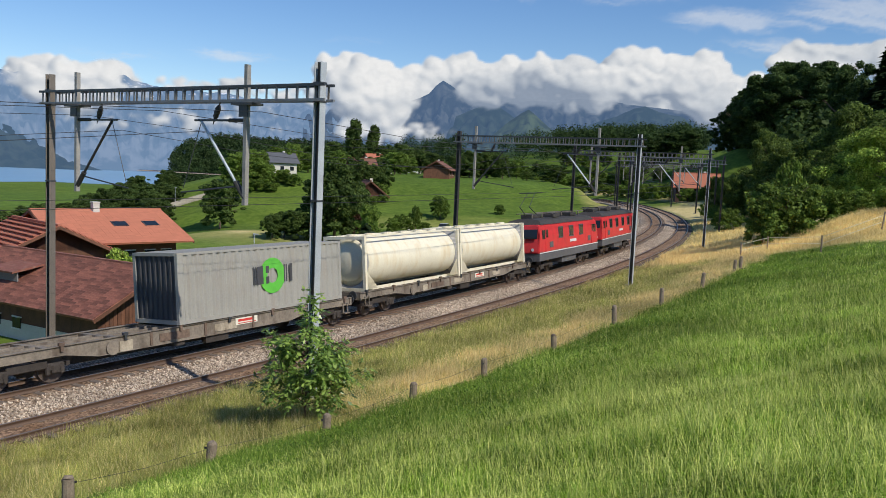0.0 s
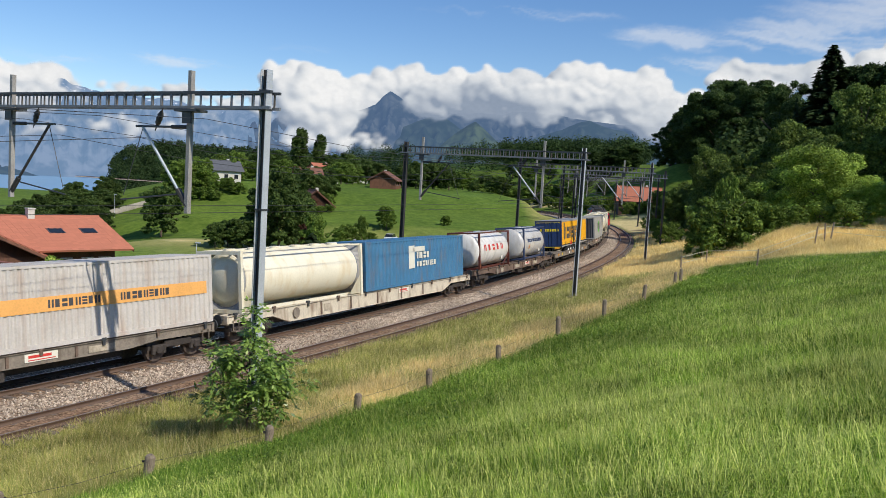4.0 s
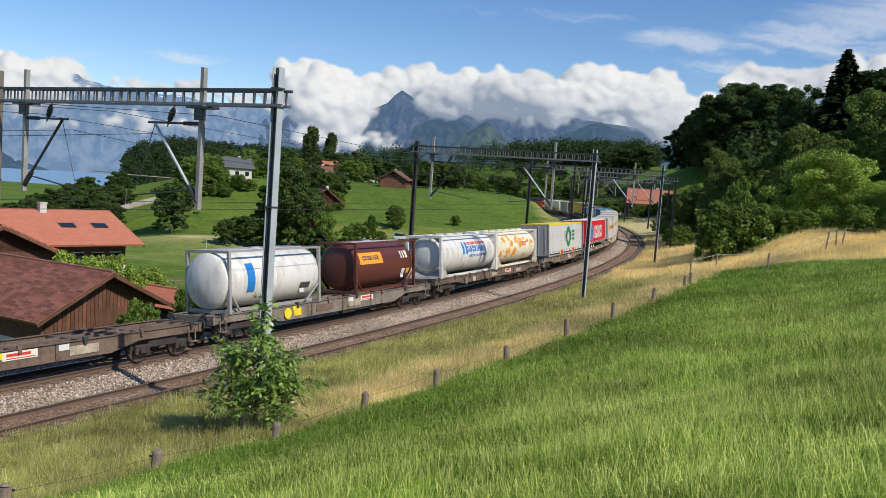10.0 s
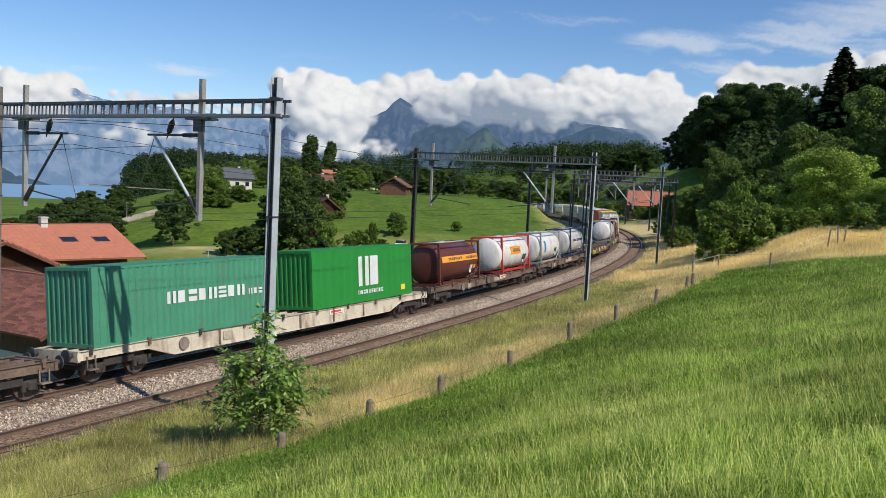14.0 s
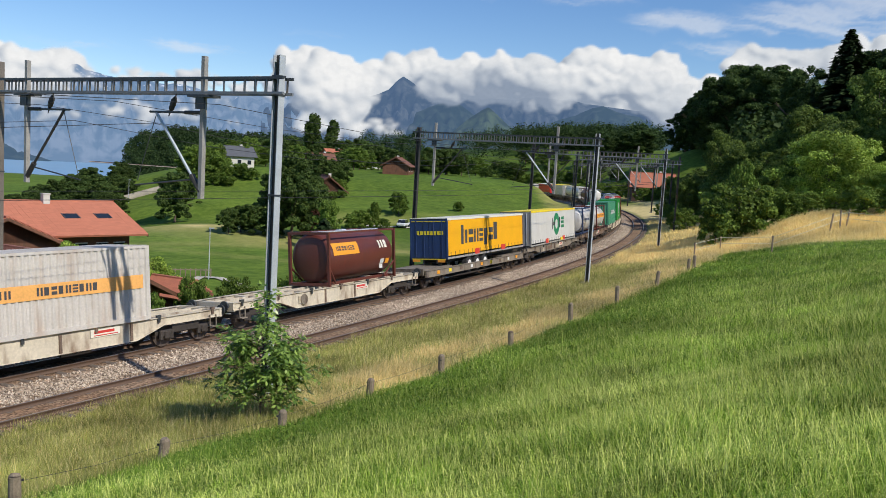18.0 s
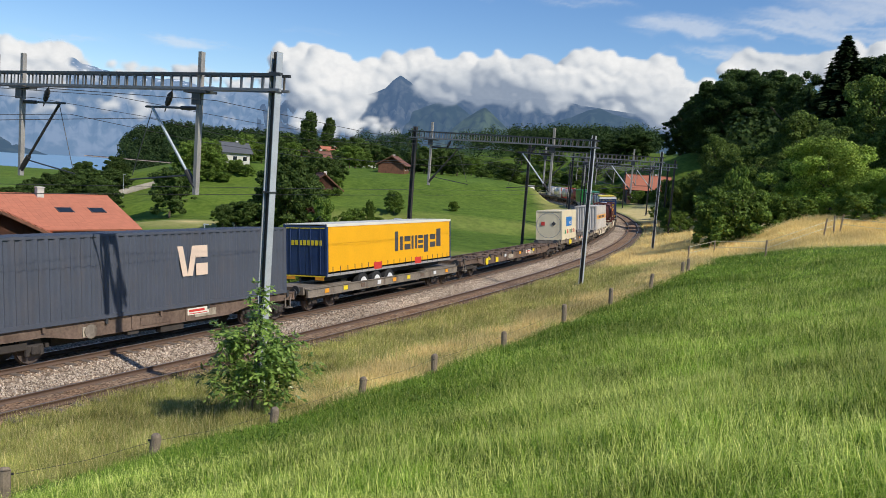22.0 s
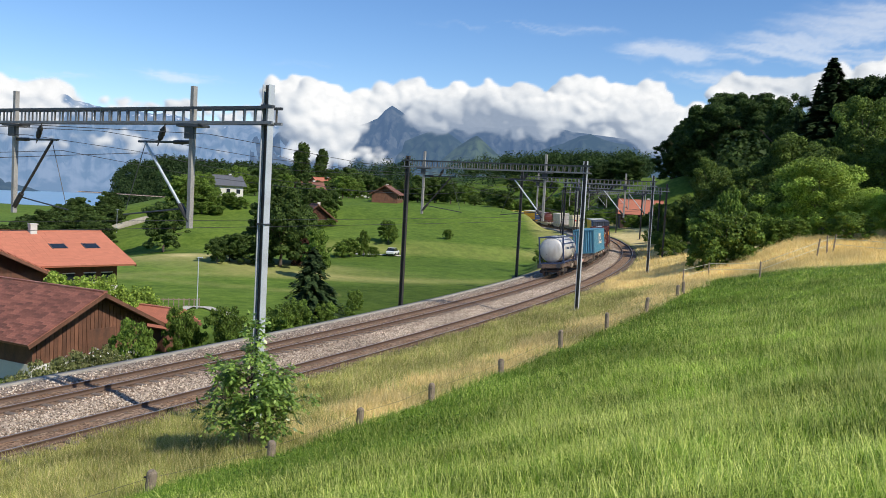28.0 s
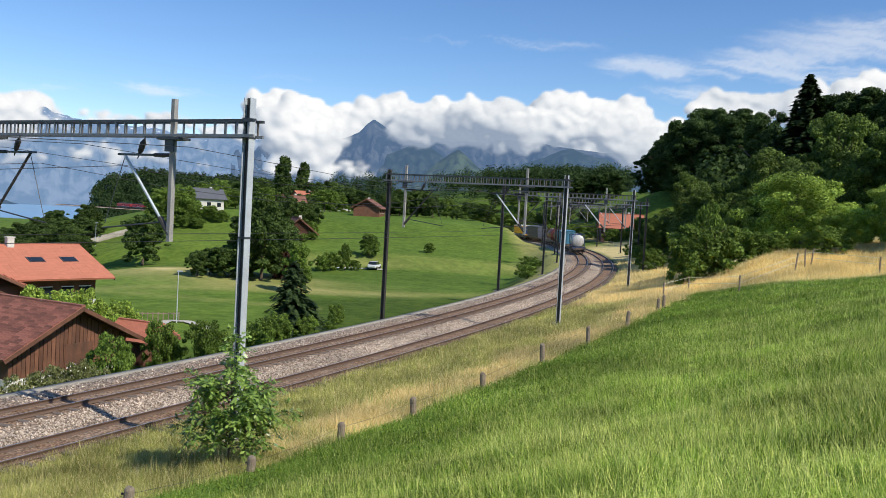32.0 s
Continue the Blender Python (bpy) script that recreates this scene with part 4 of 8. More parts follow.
def disc(bm, x, y, z, r, r2=0.0, seg=28):
    a = [bm.verts.new((x + r * math.cos(6.2832 * k / seg), y, z + r * math.sin(6.2832 * k / seg))) for k in range(seg)]
    if r2:
        b = [bm.verts.new((x + r2 * math.cos(6.2832 * k / seg), y, z + r2 * math.sin(6.2832 * k / seg))) for k in range(seg)]
        for k in range(seg):
            bm.faces.new((a[k], a[(k + 1) % seg], b[(k + 1) % seg], b[k]))
    else:
        bm.faces.new(a)
    return bm


DECK = 1.16


def box_container(u0, u1, paint, label, h=2.59, period=0.38, end_paint=None, roof_paint=None, depth=0.06, end_period=0.26):
    L = u1 - u0
    c = ride(empty("freight_container", label, "container", "containers of the train"), (u0 + u1) / 2)
    z0, z1 = DECK + 0.15, DECK + h - 0.08
    for y, sg in ((-1.215, -1), (1.215, 1)):
        part("side_wall", corrugated(bmesh.new(), L - 0.3, z0, z1, y, sg, period, depth), paint, c)
    for x, sg in ((-L / 2 + 0.02, -1), (L / 2 - 0.02, 1)):
        part("end_wall", corrugated(bmesh.new(), 2.2, z0, z1, x, sg, end_period, 0.05 if end_period < 0.5 else 0.004, "y"), end_paint or paint, c)
    part("roof", corrugated_roof(L, DECK + h - 0.02), roof_paint or paint, c)
    for x in (-L / 2 + 0.08, L / 2 - 0.08):
        for y in (-1.15, 1.15):
            part("corner_post", B(((x, y, DECK + h / 2), (0.16, 0.14, h - 0.02))), paint, c)
    for y in (-1.18, 1.18):
        part("bottom_rail", B(((0, y, DECK + 0.08), (L - 0.32, 0.09, 0.15))), paint, c)
        part("top_rail", B(((0, y, DECK + h - 0.05), (L - 0.32, 0.08, 0.09))), paint, c)
    for x in (-L / 2 + 0.03, L / 2 - 0.03):
        part("end_rail", B(((x, 0, DECK + h - 0.06), (0.1, 2.2, 0.12))), paint, c)
        part("end_rail", B(((x, 0, DECK + 0.08), (0.1, 2.2, 0.15))), paint, c)
    part("floor", B(((0, 0, DECK + 0.1), (L - 0.35, 2.25, 0.1))), M_WOODDARK, c)
    return c


def corrugated_roof(L, z):
    bm = bmesh.new()
    k = int(L / 0.3)
    p = L / k
    a, b = [], []
    for i in range(k + 1):
        for dx, dz in ((0, 0), (p * 0.5, 0.0), (p * 0.6, 0.02), (p * 0.9, 0.02)):
            x = -L / 2 + i * p + dx
            if x <= L / 2 + 1e-6:
                a.append(bm.verts.new((x, -1.2, z + dz)))
                b.append(bm.verts.new((x, 1.2, z + dz)))
    for i in range(len(a) - 1):
        bm.faces.new((a[i], a[i + 1], b[i + 1], b[i]))
    return bm


def tank_container(u0, u1, shell, frame_mat, label, over=0.0, r=1.19, bands=True, h=2.59, dish=0.42):
    """A cylinder with dished ends in an open frame; over: how far the shell sticks out past the frame."""
    L = u1 - u0
    c = ride(empty("tank_container", label, "tank container", "containers of the train"), (u0 + u1) / 2)
    zc = DECK + 0.13 + r
    e = L / 2 - 0.12 + over
    bm = bmesh.new()
    body = [(-e + dish * (1 - math.cos(math.pi / 2 * k / 7)), max(0.02, r * math.sin(math.pi / 2 * k / 7))) for k in range(8)]
    body += [(-x, rr) for x, rr in body[::-1]]
    lathe_x(bm, body, 40, 0, zc)
    part("shell", bm, shell, c, smooth=True)
    if bands:
        for x in np.linspace(-e + 1.3, e - 1.3, 3):
            bm = bmesh.new()
            lathe_x(bm, [(x - 0.02, r + 0.002), (x - 0.02, r + 0.01), (x + 0.02, r + 0.01), (x + 0.02, r + 0.002)], 40, 0, zc)
            part("band", bm, shell, c, smooth=False)
    for x in (-L / 2 + 0.07, L / 2 - 0.07):
        for y in (-1.15, 1.15):
            part("corner_post", B(((x, y, DECK + h / 2), (0.13, 0.13, h))), frame_mat, c)
        part("end_beam", B(((x, 0, DECK + 0.07), (0.12, 2.2, 0.14))), frame_mat, c)
        part("end_beam", B(((x, 0, DECK + h - 0.06), (0.12, 2.2, 0.12))), frame_mat, c)
        s = 1 if x < 0 else -1
        for y in (-1.15, 1.15):
            bm = bmesh.new()
            rod(bm, (x, y, DECK + 0.9), (x + s * 0.75, y * 0.85, DECK + 0.1), 0.05)
            part("brace", bm, frame_mat, c)
    for y in (-1.16, 1.16):
        part("top_rail", B(((0, y, DECK + h - 0.05), (L - 0.2, 0.07, 0.08))), frame_mat, c)
    for y in (-0.75, 0.75):
        part("bottom_beam", B(((0, y, DECK + 0.08), (L - 0.2, 0.12, 0.14))), frame_mat, c)
    part("walkway", B(((0, 0, DECK + h - 0.03), (L - 0.4, 0.5, 0.04))), M_GALV, c)
    bm = bmesh.new()
    rod(bm, (0.2, 0.3, zc + r - 0.05), (0.2, 0.3, zc + r + 0.12), 0.25, 14)
    part("manhole", bm, M_GALV, c)
    part("placard", B(((L * 0.3, -r * 0.83 - 0.04, zc - 0.66), (0.3, 0.02, 0.26)),), M_WHITE, c)
    part("end_plate", B(((-e + 0.06, 0.25, zc - 0.3), (0.03, 0.5, 0.36))), M_GREYFRAME, c)
    return c


def strip_on_shell(c, x0, x1, a0, a1, r, zc, material, name="marking"):
    """A patch that hugs the near side of a shell between angles a0 and a1 (degrees over the horizontal)."""
    bm = bmesh.new()
    k = 6
    rows = []
    for i in range(k + 1):
        a = radians(a0 + (a1 - a0) * i / k)
        y, z = -(r + 0.016) * math.cos(a), zc + (r + 0.016) * math.sin(a)
        rows.append((bm.verts.new((x0, y, z)), bm.verts.new((x1, y, z))))
    for p, q in zip(rows, rows[1:]):
        bm.faces.new((p[0], p[1], q[1], q[0]))
    return part(name, bm, material, c)


def shell_bars(c, x0, widths, gap, a0, a1, r, zc, material):
    """The same shapes on the near side of a shell."""
    x, rr = x0, r + 0.016
    mid, h = radians((a0 + a1) / 2), radians(a1 - a0) * r
    for k, w in enumerate(widths):
        part("marking", mark_shape(SHAPES[k % 7], w, h, lambda u, v: (x + u, -rr * math.cos(mid + v / r), zc + rr * math.sin(mid + v / r))), material, c)
        x += w + gap


def bulk_tank(u0, u1, shell, label, h=2.62):
    """A long bulk tank swap body: shell between two closed end frames, rails on top."""
    L = u1 - u0
    c = ride(empty("bulk_tank", label, "tank container", "containers of the train"), (u0 + u1) / 2)
    r, zc = 1.17, DECK + 0.2 + 1.19
    e = L / 2 - 0.1
    bm = bmesh.new()
    body = [(-e + 0.34 - 0.3 * math.cos(math.pi / 2 * k / 7), max(0.02, 1.0 * math.sin(math.pi / 2 * k / 7))) for k in range(8)] + [(-e + 0.33, r), (-e + 0.36, r)]
    body += [(-x, rr) for x, rr in body[::-1]]
    lathe_x(bm, body, 40, 0, zc)
    part("shell", bm, shell, c, smooth=True)
    for x in (-L / 2 + 0.08, L / 2 - 0.08):
        for y in (-1.14, 1.14):
            part("corner_post", B(((x, y, DECK + h / 2), (0.16, 0.16, h))), shell, c)
            bm = bmesh.new()
            s = 1 if x < 0 else -1
            vs = [bm.verts.new(p) for p in ((x, y, DECK + 0.1), (x + s * 1.0, y, DECK + 0.1), (x + s * 0.85, y, DECK + 0.3), (x, y, DECK + 1.1))]
            bm.faces.new(vs)
            bmesh.ops.solidify(bm, geom=bm.faces[:], thickness=0.05)
            part("gusset", bm, shell, c)
        part("end_beam", B(((x, 0, DECK + 0.08), (0.14, 2.2, 0.16))), shell, c)
        part("end_beam", B(((x, 0, DECK + h - 0.07), (0.14, 2.2, 0.14))), shell, c)
        # skirt between the round shell and the square frame; its grey holds the recess's shade
        bm = bmesh.new()
        xi = x + (0.3 if x < 0 else -0.3)
        inner = [bm.verts.new((xi, (r - 0.01) * math.cos(6.28319 * q / 32), zc + (r - 0.01) * math.sin(6.28319 * q / 32))) for q in range(32)]
        outer = []
        for q in range(32):
            cy, sz = math.cos(6.28319 * q / 32), math.sin(6.28319 * q / 32)
            f_ = 1 / max(abs(cy), abs(sz))
            outer.append(bm.verts.new((x, 1.12 * cy * f_, DECK + h / 2 + (h / 2 - 0.06) * sz * f_)))
        for q in range(32):
            bm.faces.new((inner[q], inner[(q + 1) % 32], outer[(q + 1) % 32], outer[q]))
        part("end_skirt", bm, M_GREYFRAME, c)
    for y in (-1.1, -0.5, 0.5, 1.1):
        part("top_rail", B(((0, y, DECK + h - 0.02), (L - 0.2, 0.07, 0.06))), shell, c)
    for i in range(6):
        x = -L / 2 + 0.8 + i * (L - 1.6) / 5
        bm = bmesh.new()
        rod(bm, (x, 0.1, DECK + h - 0.12), (x, 0.1, DECK + h + 0.08), 0.26, 14)
        part("hatch", bm, shell, c)
    for y in (-0.8, 0.8):
        part("bottom_beam", B(((0, y, DECK + 0.08), (L - 0.2, 0.12, 0.14))), shell, c)
    return c, r, zc


def road_trailer(u0, u1, side, rear, roof, label, wheels=True, base=1.12, top=3.98, wheel_at=-0.55):
    """A curtain-sided semi-trailer riding in a pocket wagon; its doors face the rear."""
    L = u1 - u0
    c = ride(empty("road_trailer", label, "trailer", "trailers of the train"), (u0 + u1) / 2)
    h = top - base
    zc = (top + base) / 2
    for y in (-1.25, 1.25):
        part("curtain", B(((0, y, zc + 0.06), (L - 0.3, 0.03, h - 0.3))), side, c)
        part("roof_rail", B(((0, y, top - 0.05), (L - 0.04, 0.07, 0.13))), roof, c)
        part("floor_rail", B(((0, y, base + 0.06), (L - 0.1, 0.05, 0.12))), M_GREYFRAME, c)
    part("roof", B(((0, 0, top), (L - 0.04, 2.48, 0.04))), roof, c)
    part("floor", B(((0, 0, base), (L - 0.1, 2.4, 0.1))), M_STRAPGREY, c)
    for x in (-L / 2 + 0.06, L / 2 - 0.06):
        for y in (-1.22, 1.22):
            part("corner_post", B(((x, y, zc), (0.12, 0.1, h))), M_NAVY if rear is M_NAVY else rear, c)
    part("front_wall", B(((L / 2 - 0.05, 0, zc), (0.06, 2.36, h - 0.1))), rear, c)
    for y in (-0.6, 0.6):
        d = part("rear_door", B(((-L / 2 + 0.05, y, zc), (0.06, 1.17, h - 0.12))), rear, c)
        for dy in (-0.3, 0.25):
            bm = bmesh.new()
            rod(bm, (-L / 2 - 0.0, y + dy, base + 0.1), (-L / 2 - 0.0, y + dy, top - 0.15), 0.02)
            part("lock_rod", bm, rear if rear is M_NAVY else M_GALV, d)
    k = 20
    for i in range(k):
        x = -L / 2 + 0.5 + i * (L - 1.0) / (k - 1)
        part("strap", B(((x, -1.27, base + 0.24), (0.05, 0.012, 0.42))), M_STRAPGREY, c)
    if wheels:
        for dx in (0, 1.31, 2.62):
            for y in (-1.05, 1.05):
                bm = bmesh.new()
                x = wheel_at * L / 2 + dx - 1.0
                b2 = lathe_x(bmesh.new(), [(-0.18, 0.3), (-0.18, 0.46), (-0.13, 0.5), (0.13, 0.5), (0.18, 0.46), (0.18, 0.3)], 20)
                bmesh.ops.transform(b2, verts=b2.verts, matrix=Matrix.Translation((x, y, 0.97)) @ pose(0, 0, 0, 0, 0, 90))
                tyre = part("tyre", b2, M_RUBBER, c)
                bm.free()
                b3 = lathe_x(bmesh.new(), [(-0.19, 0.1), (-0.185, 0.29), (0.185, 0.29), (0.19, 0.1)], 16)
                bmesh.ops.transform(b3, verts=b3.verts, matrix=Matrix.Translation((x, y, 0.97)) @ pose(0, 0, 0, 0, 0, 90))
                part("rim", b3, M_WHITE, tyre)
    for y in (-0.45, 0.45):
        part("chassis_beam", B(((0, y, base - 0.18), (L - 0.4, 0.1, 0.26))), M_STRAPGREY, c)
    part("marker", B(((-L / 2 + 4.6, -1.275, base + 0.24), (0.75, 0.012, 0.36)),), M_SIGNRED, c)
    part("marker", B(((L / 2 - 4.2, -1.275, base + 0.24), (0.75, 0.012, 0.36)),), M_SIGNRED, c)
    return c


def locomotive(u0, u1, panto):
    L = u1 - u0
    c = ride(empty("electric_locomotive", "red electric locomotive with grey skirt and white line" + (", pantograph raised" if panto else ", pantograph folded"),
                   "locomotive", "locomotives of the train"), (u0 + u1) / 2)
    h = L / 2 - 0.5
    bm = bmesh.new()
    # body shell with sloped cab fronts
    sec_ = [(-1.45, 1.5), (-1.48, 2.7), (-1.36, 3.45), (1.36, 3.45), (1.48, 2.7), (1.45, 1.5)]
    def slope(z, sg):
        return sg * (h - max(0, (z - 2.35)) * 0.28)
    A_ = [bm.verts.new((slope(z, -1), y, z)) for y, z in sec_]
    B_ = [bm.verts.new((slope(z, 1), y, z)) for y, z in sec_]
    for k in range(len(sec_)):
        q = (k + 1) % len(sec_)
        bm.faces.new((A_[k], A_[q], B_[q], B_[k]))
    bm.faces.new(A_[::-1])
    bm.faces.new(B_)
    bmesh.ops.bevel(bm, geom=bm.edges[:], offset=0.07, segments=2, affect="EDGES")
    part("body", bm, M_RED, c)
    for y in (-1.485, 1.485):
        part("white_line", B(((0, y, 1.5), (L - 1.15, 0.02, 0.07))), M_WHITE, c)
    part("skirt", B(((0, 0, 1.2), (L - 1.2, 2.9, 0.5)), ((0, 0, 0.75), (L * 0.22, 2.5, 0.5))), M_LOCOGREY, c)
    bm = bmesh.new()
    vs0, vs1 = [], []
    for y, z in ((-1.36, 3.44), (-1.1, 3.72), (-0.5, 3.86), (0.5, 3.86), (1.1, 3.72), (1.36, 3.44)):
        vs0.append(bm.verts.new((-h + 0.75 + (z - 3.44) * 1.2, y, z)))
        vs1.append(bm.verts.new((h - 0.75 - (z - 3.44) * 1.2, y, z)))
    for k in range(5):
        bm.faces.new((vs0[k], vs1[k], vs1[k + 1], vs0[k + 1]))
    bm.faces.new(vs0)
    bm.faces.new(vs1[::-1])
    part("roof", bm, M_LOCOROOF, c)
    for sg in (-1, 1):
        for y in (-0.72, 0.72):
            bm = bmesh.new()
            box(bm, (sg * (h - 0.11), y, 2.82), (0.05, 1.2, 0.66), 0, -sg * 0.27)
            part("windscreen", bm, M_GLASS, c)
        for y in (-1.0, 1.0):
            bm = bmesh.new()
            rod(bm, (sg * (h + 0.0), y, 1.75), (sg * (h + 0.03), y, 1.75), 0.11, 12)
            part("headlight", bm, M_WHITE, c)
            bm = bmesh.new()
            rod(bm, (sg * h, y * 0.88, 1.05), (sg * (h + 0.42), y * 0.88, 1.05), 0.1, 10)
            rod(bm, (sg * (h + 0.4), y * 0.88, 1.05), (sg * (h + 0.46), y * 0.88, 1.05), 0.24, 14)
            part("buffer", bm, M_DARKSTEEL, c)
        for y in (-1.475, 1.475):
            part("cab_window", B(((sg * (h - 0.95), y, 2.75), (0.55, 0.04, 0.62))), M_GLASS, c)
            part("cab_door", B(((sg * (h - 1.62), y * 1.002, 2.3), (0.55, 0.03, 1.6))), M_RED, c)
            part("door_window", B(((sg * (h - 1.62), y * 1.012, 2.8), (0.36, 0.03, 0.55))), M_GLASS, c)
    k = 3 if panto else 4
    for i in range(k):
        x = (i - (k - 1) / 2) * 2.45
        for y in (-1.475, 1.475):
            w = part("side_window", B(((x, y, 2.78), (0.98, 0.05, 0.84))), M_LOCOGREY, c)
            part("glass", B(((x, y * 1.012, 2.78), (0.82, 0.04, 0.68))), M_GLASS, w)
    for y in (-1.49, 1.49):
        for x in (-L * 0.3, L * 0.3):
            part("grille", B(((x, y, 2.0), (0.7, 0.02, 0.4))), M_LOCOGREY, c)
        part("number_plate", B(((0.4, y, 2.05), (1.5, 0.016, 0.2))), M_WHITE, c)
    for x, y, sx, sy, sz in ((-L * 0.24, 0.35, 1.7, 1.0, 0.3), (-L * 0.08, -0.4, 1.2, 0.7, 0.26), (L * 0.05, 0.3, 1.5, 1.1, 0.36), (L * 0.2, -0.3, 1.4, 0.8, 0.28), (L * 0.3, 0.4, 0.8, 0.6, 0.4)):
        part("roof_equipment", B(((x, y, 3.84 + sz / 2), (sx, sy, sz), 0, 0, 0, 0.04)), M_LOCOROOF, c)
    for y in (-0.75, 0.75):
        bm = bmesh.new()
        rod(bm, (-L * 0.36, y, 4.2), (L * 0.36, y, 4.2), 0.03)
        part("roof_busbar", bm, M_RUSTPOLE, c)
    bm = bmesh.new()
    for x in np.linspace(-L * 0.35, L * 0.35, 6):
        rod(bm, (x, -0.35, 3.85), (x, -0.35, 4.15), 0.06, 8)
    part("insulators", bm, M_RUSTPOLE, c)
    px = -h + 2.0
    bm = bmesh.new()
    for y in (-0.45, 0.45):
        if panto:
            rod(bm, (px + 0.7, y, 4.0), (px - 0.75, y * 0.8, 4.7), 0.03)
            rod(bm, (px - 0.75, y * 0.8, 4.7), (px + 0.6, y * 0.6, 5.62), 0.022)
        else:
            rod(bm, (px + 0.7, y, 4.0), (px - 0.9, y * 0.8, 4.1), 0.03)
            rod(bm, (px - 0.9, y * 0.8, 4.1), (px + 0.6, y * 0.6, 4.22), 0.022)
    zt = 5.66 if panto else 4.25
    for dx in (0.45, 0.75):
        rod(bm, (px + dx, -0.85, zt), (px + dx, 0.85, zt), 0.025)
    part("pantograph", bm, M_DARKSTEEL, c)
    nb = 3 if L > 17 else 2
    for i in range(nb):
        bogie(c, (i - (nb - 1) / 2) * (L - 6.2) / (nb - 1))
    return c


locomotive(35.6, 50.7, True)
locomotive(51.0, 66.3, False)

# wagons, front to rear
flat_wagon(15.5, 35.1, M_SILLGREY, 0.45)
flat_wagon(-2.2, 14.9, M_SILLGREY, 0.5, "grimy grey container wagon with a pale sign")
pocket_wagon(-19.6, -2.8)
flat_wagon(-39.7, -20.2, M_SILLRUST, 0.45)
flat_wagon(-64.2, -40.6, M_SILLWHITE, 0.66, "cream container wagon with rust-streaked deep sills")
flat_wagon(-84.4, -64.8, M_SILLGREY, 0.4)
flat_wagon(-103.6, -85.0, M_SILLWHITE, 0.66)
pocket_wagon(-122.9, -104.2)
flat_wagon(-139.3, -123.5, M_SILLGREY, 0.5)
flat_wagon(-159.9, -139.9, M_SILLRUST, 0.45)
flat_wagon(-178.3, -160.5, M_SILLGREY, 0.6, marks=2)
flat_wagon(-198.2, -178.9, M_SILLRUST, 0.55, "empty rusty flat container wagon", marks=5)
flat_wagon(-217.1, -198.8, M_SILLRUST, 0.42)
flat_wagon(-236.8, -217.7, M_SILLRUST, 0.42)
flat_wagon(-260.6, -237.4, M_SILLWHITE, 0.66, "cream container wagon with rust-streaked deep sills")
flat_wagon(-279.3, -261.2, M_SILLRUST, 0.5)
flat_wagon(-297.7, -279.9, M_SILLGREY, 0.5)
pocket_wagon(-314.6, -298.3)
flat_wagon(-330.2, -315.2, M_SILLWHITE, 0.66, "cream articulated container wagon")
flat_wagon(-344.9, -330.8, M_SILLWHITE, 0.66, "cream articulated container wagon")
flat_wagon(-363.2, -345.5, M_SILLGREY, 0.5, marks=4)
flat_wagon(-386.2, -363.8, M_SILLRUST, 0.5, "empty grimy flat container wagon", marks=4)
pocket_wagon(-402.6, -386.8)
flat_wagon(-418.4, -403.2, M_SILLRUST, 0.5)
flat_wagon(-437.2, -419.0, M_SILLGREY, 0.5, marks=6)
flat_wagon(-458.2, -437.8, M_SILLRUST, 0.4)
flat_wagon(-477.2, -458.8, M_SILLRUST, 0.4, "rusty flat container wagon at the end of the train")

# loads, front to rear
bulk_tank(25.15, 34.2, M_CREAM, "cream bulk tank container with ochre stains")
bulk_tank(16.0, 25.05, M_CREAM, "cream bulk tank container with ochre stains")
c = box_container(5.08, 14.2, M_GREY, "light grey corrugated container with green disc and dark end", end_paint=M_STRAPGREY)
part("emblem", disc(bmesh.new(), 0.2, -1.224, DECK + 1.4, 0.72, 0.3), M_LGREEN, c)
bars(c, -0.9, DECK + 1.45, [0.18, 0.42, 0.18], 0.72, M_STRAPGREY, gap=0.06)
bars(c, 0.85, DECK + 1.45, [0.2, 0.2], 0.72, M_STRAPGREY, gap=0.14)


def yellow_trailer(u0, u1, wheels, roof, shift, k=1.0):
    c = road_trailer(u0, u1, M_YELLOW, M_NAVY, roof, "yellow curtain trailer with dark lettering blocks and navy doors", wheels, 1.5, wheel_at=-0.35)
    x = shift
    for kind, w, h, dz in (("block", 0.34, 0.86, 0.1), ("block", 0.3, 0.6, 0), ("stack", 0.54, 0.6, 0), ("pair", 0.52, 0.6, 0), ("triple", 0.46, 0.6, 0), ("block", 0.5, 0.8, -0.1), ("stack", 0.54, 0.6, 0), ("block", 0.56, 0.84, 0.12)):
        part("marking", mark_shape(kind, w * k, h * k, lambda u, v: (x + u, -1.272, 2.78 + dz * k + v)), M_STRAPGREY, c)
        x += (w + 0.1) * k
    part("door_trim", B(((-(u1 - u0) / 2 - 0.0, 0, 1.5), (0.012, 2.3, 0.05)), ((-(u1 - u0) / 2 - 0.0, 0, 3.8), (0.012, 2.3, 0.04))), M_SIGNYEL, c)
    part("rear_marking", B(*[((-u1 / 2 + u0 / 2 - 0.0, -0.9 + 0.23 * k, 3.1), (0.012, 0.16, 0.24)) for k in range(8)]), M_SIGNYEL, c)
    part("reflector", B(((-(u1 - u0) / 2 - 0.0, -0.85, 1.4), (0.012, 0.5, 0.16)), ((-(u1 - u0) / 2, 0.85, 1.4), (0.012, 0.5, 0.16))), M_ORANGE, c)
    return c


